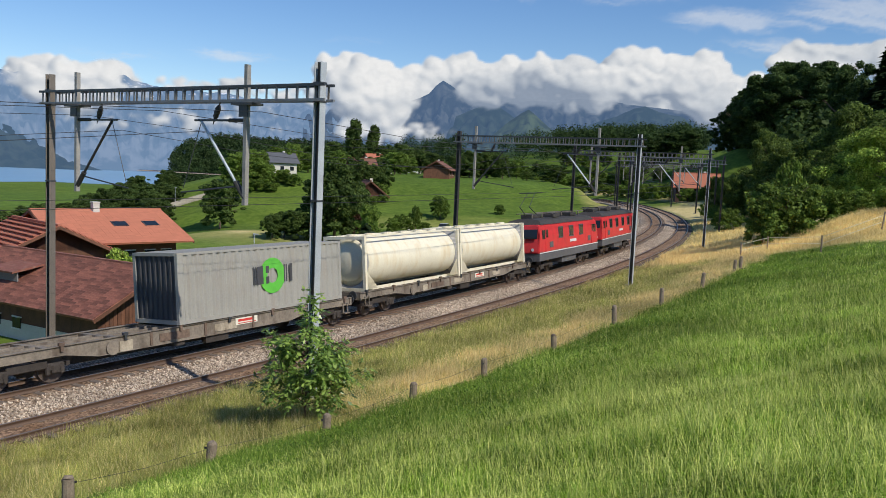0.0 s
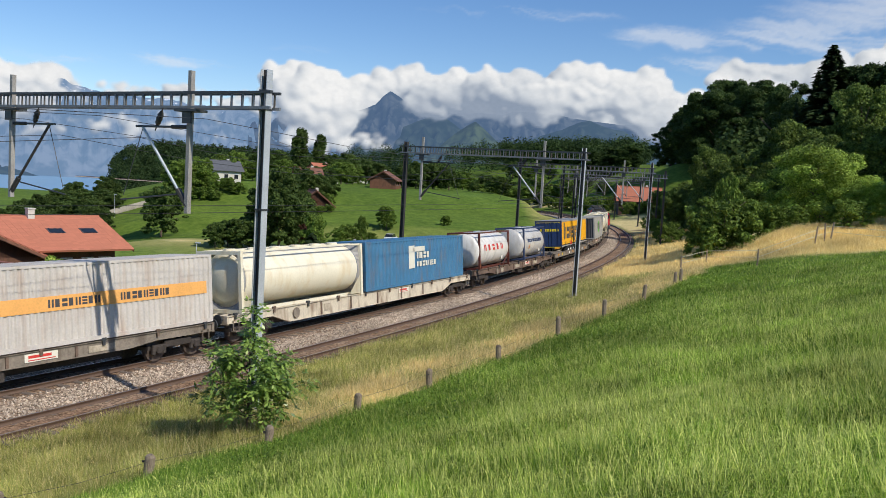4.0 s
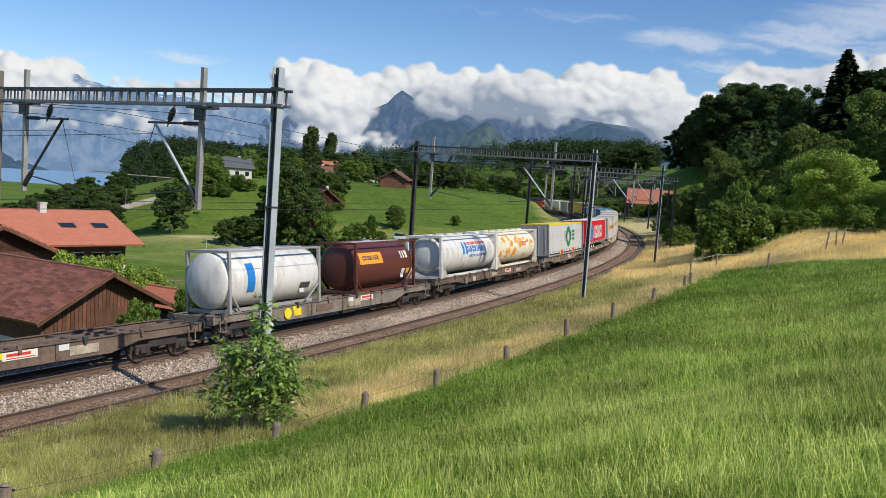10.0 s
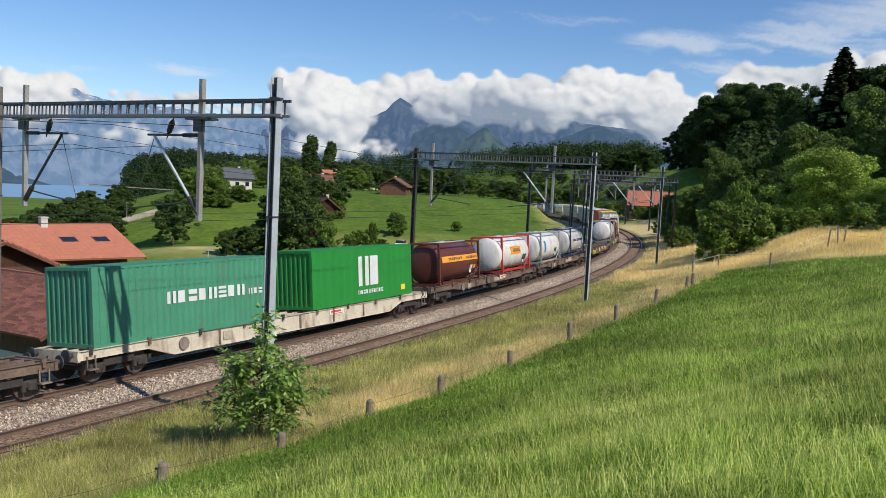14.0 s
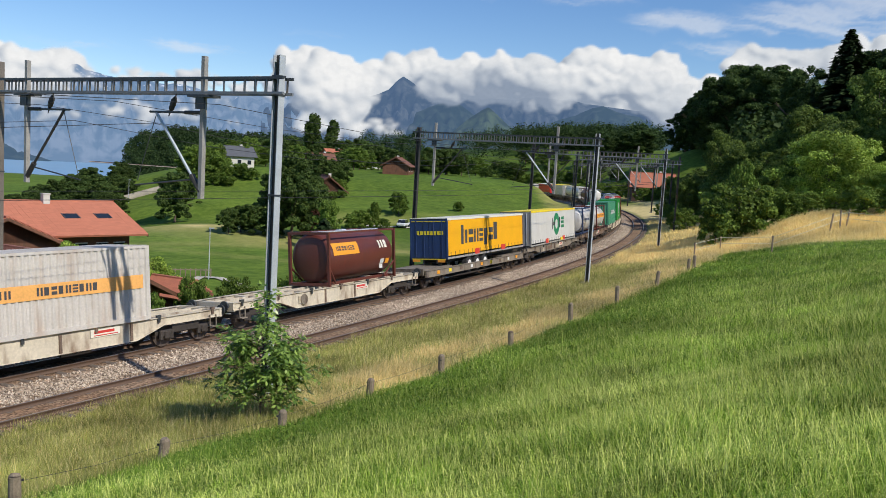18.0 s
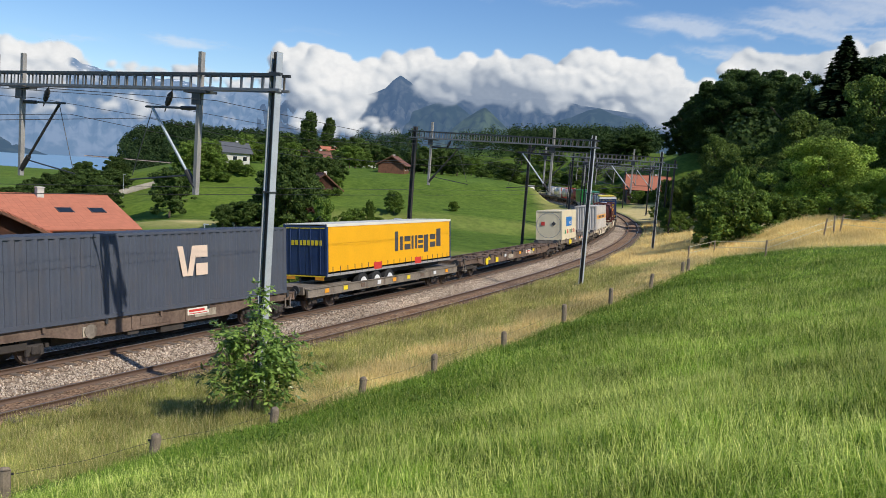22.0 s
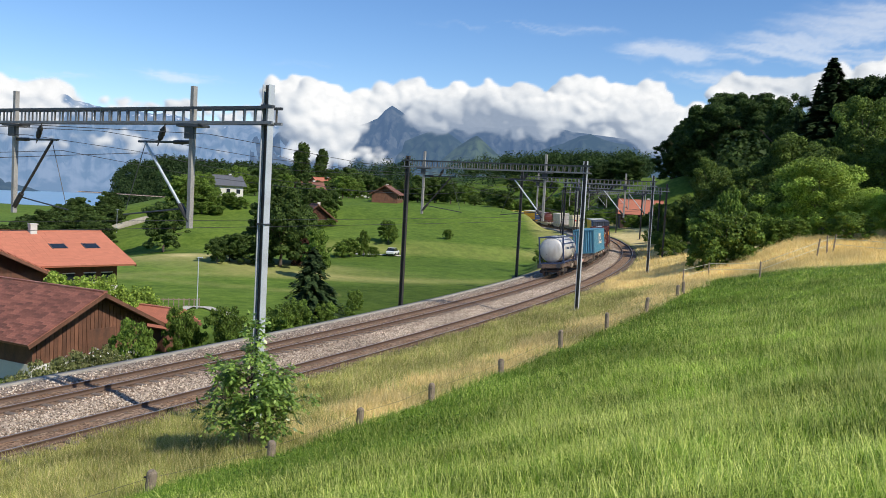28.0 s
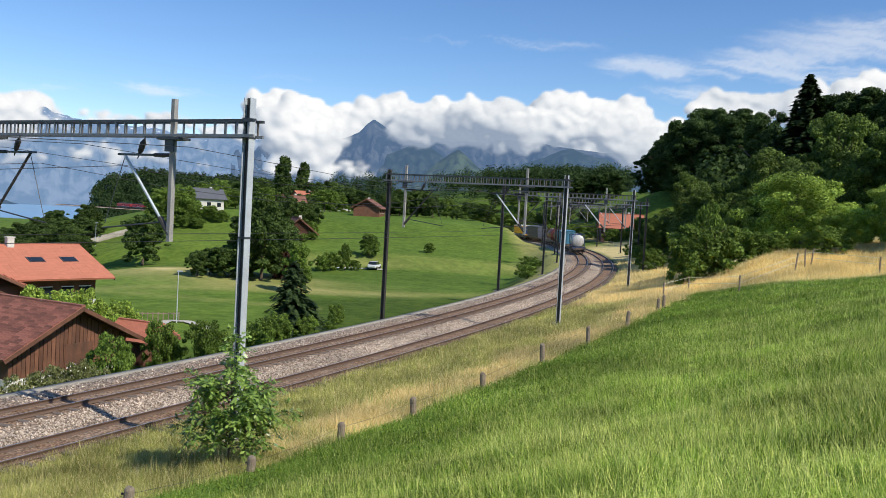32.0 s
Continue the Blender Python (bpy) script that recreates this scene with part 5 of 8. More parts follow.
yellow_trailer(-16.35, -2.9, True, M_GREYFRAME, -5.7, 1.85)
c = tank_container(-28.6, -22.5, M_TANKGREY, M_BLUEFRAME, "grey cylindrical tank container in a dark blue frame", 0.55)
zc_ = DECK + 0.13 + 1.19
shell_bars(c, -1.9, [0.22, 0.3, 0.26, 0.26], 0.05, 4, 16, 1.19, zc_, M_NAVY)
shell_bars(c, -0.5, [0.24] * 9, 0.05, 4, 16, 1.19, zc_, M_NAVY)
shell_bars(c, -1.6, [0.35], 0.05, -22, -8, 1.19, zc_, M_ORANGE)
c = tank_container(-38.5, -32.4, M_TANKWHITE, M_BROWN, "dirty white ribbed tank container with red lettering blocks", 0.5)
shell_bars(c, -2.1, [0.42] * 5, 0.42, -2, 18, 1.19, zc_, M_SIGNRED)
c = box_container(-53.75, -41.55, M_BLUE, "blue corrugated forty-foot container with white emblem")
part("emblem", B(((-1.0, -1.222, DECK + 1.55), (0.7, 0.01, 1.3)), ((-0.1, -1.222, DECK + 1.98), (1.5, 0.01, 0.3))), M_PALE, c)
bars(c, -0.4, DECK + 1.62, [0.36] * 4, 0.36, M_PALE, gap=0.07)
bars(c, -0.4, DECK + 1.12, [0.3] * 7, 0.3, M_PALE, gap=0.07)
bulk_tank(-63.2, -54.0, M_CREAM, "cream bulk tank container with ochre stains")


M_PEACH = mat("faded orange stripe", (0.84, 0.42, 0.12), 0.55, 0, 0.12, 1.5, 14)


def striped(u0, u1, wide=True):
    c = box_container(u0, u1, M_OFFWHITE, "off-white corrugated bulk container with an orange stripe", 2.67, 0.24, depth=0.05)
    L = u1 - u0
    if wide:
        part("stripe", B(((0, -1.218, DECK + 1.4), (L - 0.6, 0.006, 0.48))), M_PEACH, c)
        bars(c, -2.6, DECK + 1.4, [0.2] * 8, 0.26, M_STRAPGREY, -1.226, 0.05)
        bars(c, 0.2, DECK + 1.4, [0.2] * 9, 0.26, M_STRAPGREY, -1.226, 0.05)
    else:
        part("stripe", B(((0.2, -1.219, DECK + 1.5), (2.0, 0.006, 0.55))), M_PEACH, c)
        bars(c, -0.6, DECK + 1.5, [0.2] * 6, 0.3, M_STRAPGREY, -1.226, 0.05)
    return c


striped(-74.0, -64.85)
striped(-83.9, -74.75)
striped(-94.2, -85.05, False)
striped(-103.3, -94.35)
c = road_trailer(-121.5, -108.0, M_REDPAINT, M_REDPAINT, M_PALE, "red curtain trailer with large white lettering blocks", True, 1.42, 3.95)
x = -2.2
for kind, w in (("block", 0.62), ("pair", 0.62), ("stack", 0.6), ("pair", 0.64), ("block", 0.5), ("pair", 0.62), ("stack", 0.6), ("block", 0.3)):
    part("marking", mark_shape(kind, w, 1.35, lambda u, v: (x + u, -1.272, 2.62 + v)), M_WHITE, c)
    x += w + 0.24
bm = bmesh.new()
for a_ in range(3):
    box(bm, (-3.7, -1.272 - 0.002 * a_, 2.6), (0.55, 0.01, 2.0), 0, 1.047 * a_ + 0.5)
part("emblem", bm, M_SIGNBLUE, c)
part("line", B(((0, -1.272, 1.62), (13.2, 0.01, 0.035))), M_PALE, c)


def grey_trailer(u0, u1):
    c = road_trailer(u0, u1, M_TARPGREY, M_GREYFRAME, M_SIGNYEL, "light grey curtain swap body with green disc and yellow rail", False, 1.22, 3.98)
    part("emblem", disc(bmesh.new(), 0.5, -1.271, 2.75, 0.95, 0.42), M_DGREEN, c)
    part("marking", B(((-0.85, -1.272, 2.8), (0.2, 0.012, 0.95)), ((-0.3, -1.272, 2.8), (0.5, 0.012, 0.3)), ((1.55, -1.272, 2.85), (0.28, 0.012, 0.9))), M_STRAPGREY, c)
    part("marking", B(((2.5, -1.272, 3.2), (0.95, 0.012, 0.24)), ((2.5, -1.272, 2.85), (0.95, 0.012, 0.24)), ((2.5, -1.272, 2.5), (0.95, 0.012, 0.24))), M_DGREEN, c)
    for x in (-2.4, 2.2):
        part("panel", B(((x, -1.274, 1.42), (0.8, 0.012, 0.26))), M_SIGNYEL, c)
    return c


grey_trailer(-137.4, -124.0)
c, r_, z_ = bulk_tank(-149.9, -140.85, M_CREAM, "cream bulk tank container with orange splashes")
rs = random.Random(5)
for i in range(34):
    x0, a0, sz = rs.uniform(-4.0, 3.8), rs.uniform(-34, 44), rs.uniform(0.1, 0.42)
    bm = bmesh.new()
    ring = []
    for q in range(14):
        g = sz * rs.uniform(0.55, 1.15)
        an = radians(a0) + g * math.sin(q * 0.4488) * 0.7 / r_
        ring.append(bm.verts.new((x0 + g * math.cos(q * 0.4488), -(r_ + 0.008) * math.cos(an), z_ + (r_ + 0.008) * math.sin(an))))
    mid_ = bm.verts.new((x0, -(r_ + 0.012) * math.cos(radians(a0)), z_ + (r_ + 0.012) * math.sin(radians(a0))))
    for q in range(14):
        bm.faces.new((mid_, ring[q], ring[(q + 1) % 14]))
    part("splash", bm, M_ORANGE, c)
shell_bars(c, 0.4, [0.26, 0.22, 0.24, 0.24, 0.16, 0.24], 0.05, 2, 18, r_ - 0.01, z_, M_SIGNRED)
c, r_, z_ = bulk_tank(-159.0, -149.95, M_TANKWHITE, "white bulk tank container with blue lettering blocks")
shell_bars(c, -1.2, [0.75], 0.1, -2, 38, r_ - 0.01, z_, M_SIGNBLUE)
shell_bars(c, -0.4, [0.3] * 8, 0.08, 4, 24, r_ - 0.01, z_, M_SIGNBLUE)
shell_bars(c, -0.4, [0.3] * 9, 0.05, 28, 38, r_ - 0.01, z_, M_SIGNRED)
shell_bars(c, -0.2, [0.2] * 11, 0.06, -12, -4, r_ - 0.01, z_, M_SIGNBLUE)


def maroon(u0, u1, wide):
    c = tank_container(u0, u1, M_BROWN, M_BROWN, "maroon brown tank container with an orange panel" if not wide else "maroon brown tank container with a long orange stripe", 0.02, bands=False, dish=0.22)
    if wide:
        strip_on_shell(c, -2.6, 2.7, 2, 20, 1.191, zc_, M_ORANGE)
        shell_bars(c, -1.7, [0.2] * 8, 0.05, 7, 15, 1.196, zc_, M_STRAPGREY)
        shell_bars(c, 0.9, [0.2] * 7, 0.05, 7, 15, 1.196, zc_, M_STRAPGREY)
    else:
        strip_on_shell(c, -2.6, -0.4, 6, 36, 1.191, zc_, M_ORANGE)
        shell_bars(c, -2.3, [0.18] * 7, 0.05, 16, 27, 1.196, zc_, M_STRAPGREY)
        shell_bars(c, 1.5, [0.4, 0.3], 0.1, 14, 34, 1.191, zc_, M_PALE)
    strip_on_shell(c, 1.6, 1.95, -28, -14, 1.191, zc_, M_WHITE, "placard")
    strip_on_shell(c, 2.1, 2.45, -28, -14, 1.191, zc_, M_ORANGE, "placard")
    return c


maroon(-168.35, -162.3, False)
c = tank_container(-177.35, -171.3, M_TANKWHITE, M_GREYFRAME, "stained white tank container with a blue panel", 0.45)
strip_on_shell(c, -1.9, -1.45, -25, 35, 1.191, zc_, M_SIGNBLUE)
strip_on_shell(c, 1.6, 2.3, -30, -16, 1.191, zc_, M_STRAPGREY)


def votg(u0, u1, label="pale grey tank container in a dark blue frame"):
    c = tank_container(u0, u1, M_TANKGREY, M_BLUEFRAME, label, 0.35)
    shell_bars(c, -2.1, [0.3], 0.1, 0, 12, 1.191, zc_, M_NAVY)
    shell_bars(c, -1.6, [0.24] * 4, 0.05, 1, 11, 1.191, zc_, M_NAVY)
    shell_bars(c, -0.2, [0.22] * 9, 0.05, 1, 11, 1.191, zc_, M_NAVY)
    return c


votg(-205.5, -199.45)
c = tank_container(-215.85, -209.8, M_TANKWHITE, M_GREYFRAME, "stained white tank container in a grey frame", 0.35)
strip_on_shell(c, -1.9, -1.5, -20, 25, 1.191, zc_, M_SIGNBLUE)
strip_on_shell(c, 1.2, 1.9, -22, -8, 1.191, zc_, M_STRAPGREY)
c = tank_container(-225.2, -219.1, M_TANKWHITE, M_REDFRAME, "white tank container in a red frame with an orange panel", 0.6)
strip_on_shell(c, -1.2, 1.0, -4, 24, 1.191, zc_, M_ORANGE)
shell_bars(c, -0.7, [0.17] * 7, 0.05, 4, 16, 1.196, zc_, M_STRAPGREY)
strip_on_shell(c, 1.5, 2.3, -30, -8, 1.191, zc_, M_STRAPGREY)
maroon(-235.5, -229.45, True)
c = box_container(-248.2, -239.05, M_GREENDARK, "bright green container with large white letter blocks", 2.75, 0.6, M_GREENDARK, depth=0.015)
bars(c, -0.75, DECK + 1.55, [0.95, 0.95], 1.5, M_WHITE, -1.226, 0.12)
bars(c, -0.8, DECK + 0.5, [0.18] * 10, 0.2, M_WHITE, -1.226, 0.06)
part("panel", B(((3.6, -1.226, DECK + 0.45), (0.4, 0.01, 0.3))), M_SIGNYEL, c)
c = box_container(-259.9, -250.75, M_GREENPALE, "pale green corrugated container with white lettering blocks", 2.75, 0.3, depth=0.03)
bars(c, -1.4, DECK + 1.45, [0.42] * 8, 0.45, M_WHITE, -1.226, 0.1)
bars(c, 2.9, DECK + 1.35, [0.22] * 3, 0.24, M_WHITE, -1.226, 0.08)
c = tank_container(-269.5, -263.45, M_TANKGREY, M_BROWN, "silver tank container with orange stripe in a maroon frame", 0.0)
strip_on_shell(c, -2.6, 2.6, -2, 18, 1.191, zc_, M_ORANGE)
shell_bars(c, -1.6, [0.2] * 8, 0.05, 4, 12, 1.196, zc_, M_STRAPGREY)
shell_bars(c, 0.9, [0.2] * 7, 0.05, 4, 12, 1.196, zc_, M_STRAPGREY)
votg(-277.6, -271.55)
grey_trailer(-296.2, -282.0)
yellow_trailer(-311.6, -298.1, True, M_PALE, -4.7, 1.4)
maroon(-323.7, -317.65, False)
striped(-343.4, -334.3)
c = box_container(-361.9, -356.0, M_IVORY, "ivory gas container with a blue panel and round end", 2.7, 3.0, depth=0.004, end_period=1.0)
part("panel", B(((-0.1, -1.224, DECK + 1.65), (2.3, 0.01, 0.85))), M_SIGNBLUE, c)
bars(c, -0.1, DECK + 1.5, [0.2] * 4, 0.25, M_WHITE, -1.231, 0.06)
for x, mm_ in ((-1.6, M_DGREEN), (-0.6, M_SIGNRED), (0.4, M_DGREEN), (1.2, M_STRAPGREY), (2.1, M_SIGNRED)):
    part("placard", B(((x, -1.224, DECK + 0.72), (0.36, 0.01, 0.36))), mm_, c)
bm = disc(bmesh.new(), 0, 0, 0, 1.16, 1.12, 40)
bmesh.ops.transform(bm, verts=bm.verts, matrix=Matrix.Translation((-2.965, 0, DECK + 1.35)) @ pose(0, 0, 0, 0, 0, 90))
part("end_ring", bm, M_GREYFRAME, c)
part("placard", B(((-2.975, 0.55, DECK + 1.5), (0.01, 0.34, 0.34))), M_SIGNRED, c)
part("placard", B(((-2.975, -0.45, DECK + 1.5), (0.01, 0.3, 0.3), 0, 0, 0.785)), M_STRAPGREY, c)
c = yellow_trailer(-400.9, -387.7, True, M_PALE, -0.2, 1.25)
c = box_container(-417.5, -403.8, M_SLATE, "dark slate forty-five-foot container with a pale emblem", 2.9)
M_PEACHPALE = mat("pale peach paint", (0.78, 0.6, 0.46), 0.5, 0, 0.08, 0.9, 14)
for kind, x, w, sl in (("pair", 0.75, 0.75, -0.22), ("stack", 1.55, 0.6, 0.0)):
    part("emblem", mark_shape(kind, w, 1.15, lambda u, v: (x + u + sl * v * (1 if u < w / 2 else -1), -1.226, DECK + 1.75 + v)), M_PEACHPALE, c)
maroon(-435.65, -429.6, True)
maroon(-445.05, -439.0, False)
c = box_container(-457.4, -445.2, M_TEAL, "teal blue corrugated forty-foot container with pale emblem", 2.75)
part("emblem", B(((-0.6, -1.222, DECK + 1.6), (0.8, 0.01, 1.3)), ((0.5, -1.222, DECK + 2.0), (1.6, 0.01, 0.3))), M_PALE, c)
bars(c, 0.1, DECK + 1.6, [0.36] * 4, 0.36, M_PALE, gap=0.07)
bars(c, 0.1, DECK + 1.1, [0.3] * 6, 0.3, M_PALE, gap=0.07)
c = votg(-475.9, -469.85, "grey tank container with round end on the last wagon")
strip_on_shell(c, -2.7, 2.7, 24, 31, 1.191, zc_, M_BLUEFRAME)

# ---- trees ----
def leaf_cloud(rng, blobs, count, size, aspect=1.0, tail=0.08):
    """Leaf quads scattered in the outer part of ellipsoid blobs (centre, radii); returns vertices and faces."""
    w = np.array([b[1][0] * b[1][1] + b[1][2] * b[1][0] for b in blobs], float)
    pick = rng.choice(len(blobs), count, p=w / w.sum())
    c = np.array([b[0] for b in blobs])[pick]
    rad = np.array([b[1] for b in blobs])[pick]
    d = rng.normal(size=(count, 3))
    d /= np.linalg.norm(d, axis=1)[:, None]
    rr = rng.uniform(0.3, 1.0, count) ** 0.6 * (1 + tail * np.abs(rng.normal(size=count)))
    p = c + d * rad * rr[:, None]
    nrm = d + rng.normal(size=(count, 3)) * 0.65
    nrm[:, 2] += 0.35
    nrm /= np.linalg.norm(nrm, axis=1)[:, None]
    t = np.cross(nrm, rng.normal(size=(count, 3)))
    t /= np.linalg.norm(t, axis=1)[:, None]
    b = np.cross(nrm, t)
    s = size * rng.uniform(0.6, 1.4, count)[:, None]
    t, b = t * s, b * s * aspect
    bend = nrm * s * 0.25
    v = np.stack([p - t, p - b * 0.75 - bend, p + t, p + b * 0.75 - bend], 1)
    return v.reshape(-1, 3), np.arange(count * 4).reshape(-1, 4)


def trunk_bm(h, r, limbs, rng, lean=0.0):
    bm = bmesh.new()
    pts = [Vector((0, 0, -0.4))]
    for k in range(1, 5):
        pts.append(Vector((lean * k / 4 + rng.uniform(-0.03, 0.03) * h, rng.uniform(-0.03, 0.03) * h, h * k / 4)))
    for k in range(4):
        rod(bm, pts[k], pts[k + 1], r * (1 - k * 0.2), 7, r * (1 - (k + 1) * 0.2))
    for k in range(limbs):
        a = rng.uniform(0, 6.28)
        z = h * rng.uniform(0.35, 0.9)
        ln = h * rng.uniform(0.25, 0.45)
        rod(bm, (0, 0, z), (math.cos(a) * ln, math.sin(a) * ln, z + ln * rng.uniform(0.3, 0.9)), r * 0.35, 5, r * 0.1)
    return bm


def broad_tree(name, label, leaf, h, w, count, size, seed, lobes=9, low=0.2, group="", category="tree"):
    rng = np.random.default_rng(seed)
    t = empty(name, label, category, group)
    part("trunk", trunk_bm(h * 0.75, h * 0.022, 9, rng), M_BARK, t)
    blobs = [((0, 0, h * 0.58), (w * 0.3, w * 0.3, h * 0.33))]
    for k in range(lobes * 5):
        a = 2.39996 * k + rng.uniform(-0.5, 0.5)
        z = h * (low + (0.93 - low) * (k + rng.uniform(0, 1)) / (lobes * 5))
        q = w * 0.5 * math.sqrt(max(0.06, 1 - ((z / h - 0.47) / 0.52) ** 2)) * rng.uniform(0.45, 1.02)
        rr = w * rng.uniform(0.05, 0.13)
        blobs.append(((math.cos(a) * q, math.sin(a) * q, z), (rr * rng.uniform(0.8, 1.3), rr * rng.uniform(0.8, 1.3), min(rr, h * 0.12) * rng.uniform(0.5, 0.9))))
    v, f = leaf_cloud(rng, blobs, count, size)
    v[:, 2] = np.maximum(v[:, 2], h * 0.04)
    cr = new("crown", mesh_np("crown", v, f, leaf))
    cr.parent = t
    return t


def fir_tree(name, label, h, w, count, size, seed, leaf=None, group=""):
    rng = np.random.default_rng(seed)
    t = empty(name, label, "tree", group)
    bm = bmesh.new()
    rod(bm, (0, 0, -0.4), (0, 0, h * 0.98), h * 0.014, 7, 0.02)
    part("trunk", bm, M_BARK, t)
    # boughs: each leaves the trunk at its own height and side, and droops towards its tip
    nb = 420
    bz = rng.random(nb) ** 0.75
    ba = rng.uniform(0, 6.283, nb)
    bl = ((1 - bz) ** 0.85 * w / 2 + 0.12) * rng.uniform(0.6, 1.08, nb)
    pick = rng.choice(nb, count, p=(bl + 0.3) / (bl + 0.3).sum())
    along = rng.random(count) ** 0.6
    rad = bl[pick] * along
    a = ba[pick] + rng.normal(size=count) * 0.16 * (1.2 - along)
    zz = h * (0.07 + 0.93 * bz[pick]) - rad * 0.36 * along - rng.random(count) ** 2 * 0.05 * h * (1 - 0.6 * bz[pick])
    p = np.stack([np.cos(a) * rad, np.sin(a) * rad, zz], 1)
    out = np.stack([np.cos(a), np.sin(a), -0.5 + rng.normal(size=count) * 0.2], 1)
    side = np.stack([-np.sin(a), np.cos(a), rng.normal(size=count) * 0.25], 1)
    s = size * rng.uniform(0.6, 1.3, count)[:, None]
    v = np.stack([p - out * s, p - side * s * 0.5, p + out * s, p + side * s * 0.5], 1).reshape(-1, 3)
    cr = new("crown", mesh_np("crown", v, np.arange(count * 4).reshape(-1, 4), leaf or L_FIR))
    cr.parent = t
    return t


def poplar_tree(label, h, w, count, size, seed):
    """A narrow column of upright boughs."""
    rng = np.random.default_rng(seed)
    t = empty("poplar_tree", label, "tree", "poplars")
    part("trunk", trunk_bm(h * 0.8, h * 0.015, 4, rng), M_BARK, t)
    blobs = []
    for k in range(60):
        z = rng.uniform(0.08, 0.9)
        q = w * 0.32 * math.sqrt(max(0.03, 1 - ((z - 0.42) / 0.56) ** 2)) * rng.uniform(0.2, 1.0)
        a = rng.uniform(0, 6.283)
        blobs.append(((q * math.cos(a), q * math.sin(a), z * h), (w * rng.uniform(0.08, 0.16), w * rng.uniform(0.08, 0.16), h * rng.uniform(0.06, 0.11))))
    v, f = leaf_cloud(rng, blobs, count, size, 1.0, 0.08)
    cr = new("crown", mesh_np("crown", v, f, L_VALLEY))
    cr.parent = t
    return t


def polar(az, r):
    return r * math.sin(radians(az)), r * math.cos(radians(az))


rs = random.Random(11)


def stand(proto, size, az, r, h, w):
    """A copy of a tree at an azimuth and distance, grown to height h and width w."""
    x, y = polar(az, r)
    o = copy_thing(proto, Matrix.Translation((x, y, zat(x, y))) @ pose(0, 0, 0, 0, 0, rs.uniform(0, 360)))
    o.scale = (w / size[1], w / size[1], h / size[0])
    return o


def grow(protos, size, spots):
    """The first spots take the trees themselves, the others copies."""
    for k, (az, r, h, w) in enumerate(spots):
        if k < len(protos):
            x, y = polar(az, r)
            protos[k].matrix_basis = Matrix.Translation((x, y, zat(x, y)))
            protos[k].scale = (w / size[1], w / size[1], h / size[0])
        else:
            stand(protos[k % len(protos)], size, az, r, h, w)


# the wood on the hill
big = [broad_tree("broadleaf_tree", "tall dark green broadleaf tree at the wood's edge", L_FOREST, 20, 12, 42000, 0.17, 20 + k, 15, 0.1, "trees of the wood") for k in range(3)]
grow(big, (20, 12), [(22.5, 238, 24.2, 19), (21.3, 226, 22.0, 16), (23.8, 233, 23.4, 18), (18.9, 262, 15, 12), (19.8, 256, 19, 14), (20.6, 235, 20, 14), (24.8, 227, 19.2, 13),
                     (25.8, 192, 21.0, 11), (20.5, 236, 18.3, 13), (29.9, 133, 19, 11), (31.0, 131, 19, 11), (32.5, 130, 18, 12), (34.5, 128, 18, 12), (37, 125, 17, 13), (40, 120, 17, 13), (22.0, 225, 22, 15),
                     (24.2, 222, 22, 15), (26.8, 160, 17, 12), (28.4, 150, 16, 12), (30.3, 155, 17, 13), (33, 150, 17, 13), (16.0, 300, 10, 12), (15.0, 310, 10, 11), (14.0, 300, 11, 11), (13.0, 320, 9, 10)])
mid = [broad_tree("broadleaf_tree", "mid green broadleaf tree beside the wood", L_MID, 12, 9, 30000, 0.125, 30 + k, 12, 0.08, "trees of the wood") for k in range(3)]
grow(mid, (12, 9), [(26.4, 112, 13.2, 9.5), (30.2, 114, 15.5, 10), (21.5, 122, 12.6, 6.5), (28.4, 104, 10, 8), (23.5, 112, 10, 8.5), (31.6, 102, 9.5, 8.5), (19.5, 134, 7, 5), (22.1, 116, 9, 8), (25.0, 108, 8.5, 7),
                    (33.5, 104, 12, 9), (35.5, 98, 12, 9), (27.4, 118, 12, 8), (24.6, 120, 11, 8), (38, 92, 11, 9), (20.0, 140, 8, 7), (18.6, 140, 5, 5)])
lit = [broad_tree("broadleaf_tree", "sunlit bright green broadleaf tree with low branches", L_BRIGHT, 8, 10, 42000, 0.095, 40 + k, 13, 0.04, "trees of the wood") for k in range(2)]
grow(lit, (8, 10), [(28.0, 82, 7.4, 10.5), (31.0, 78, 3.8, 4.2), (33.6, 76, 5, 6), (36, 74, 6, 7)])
firs = [fir_tree("fir_tree", "tall dark fir with drooping branches", 23, 9, 26000, 0.3, 50 + k, None, "firs of the wood") for k in range(2)]
grow(firs, (23, 9), [(28.3, 128, 22.6, 16.0), (27.5, 132, 19.6, 7), (29.3, 133, 19.0, 12), (26.4, 131, 16.8, 4), (27.9, 138, 18, 12), (29.9, 138, 17, 10)])
shrub = [broad_tree("shrub", "dense green shrub in the grass", L_GREEN, 3.4, 4.0, 7000, 0.085, 60 + k, 9, 0.02, "shrubs", "shrub") for k in range(3)]
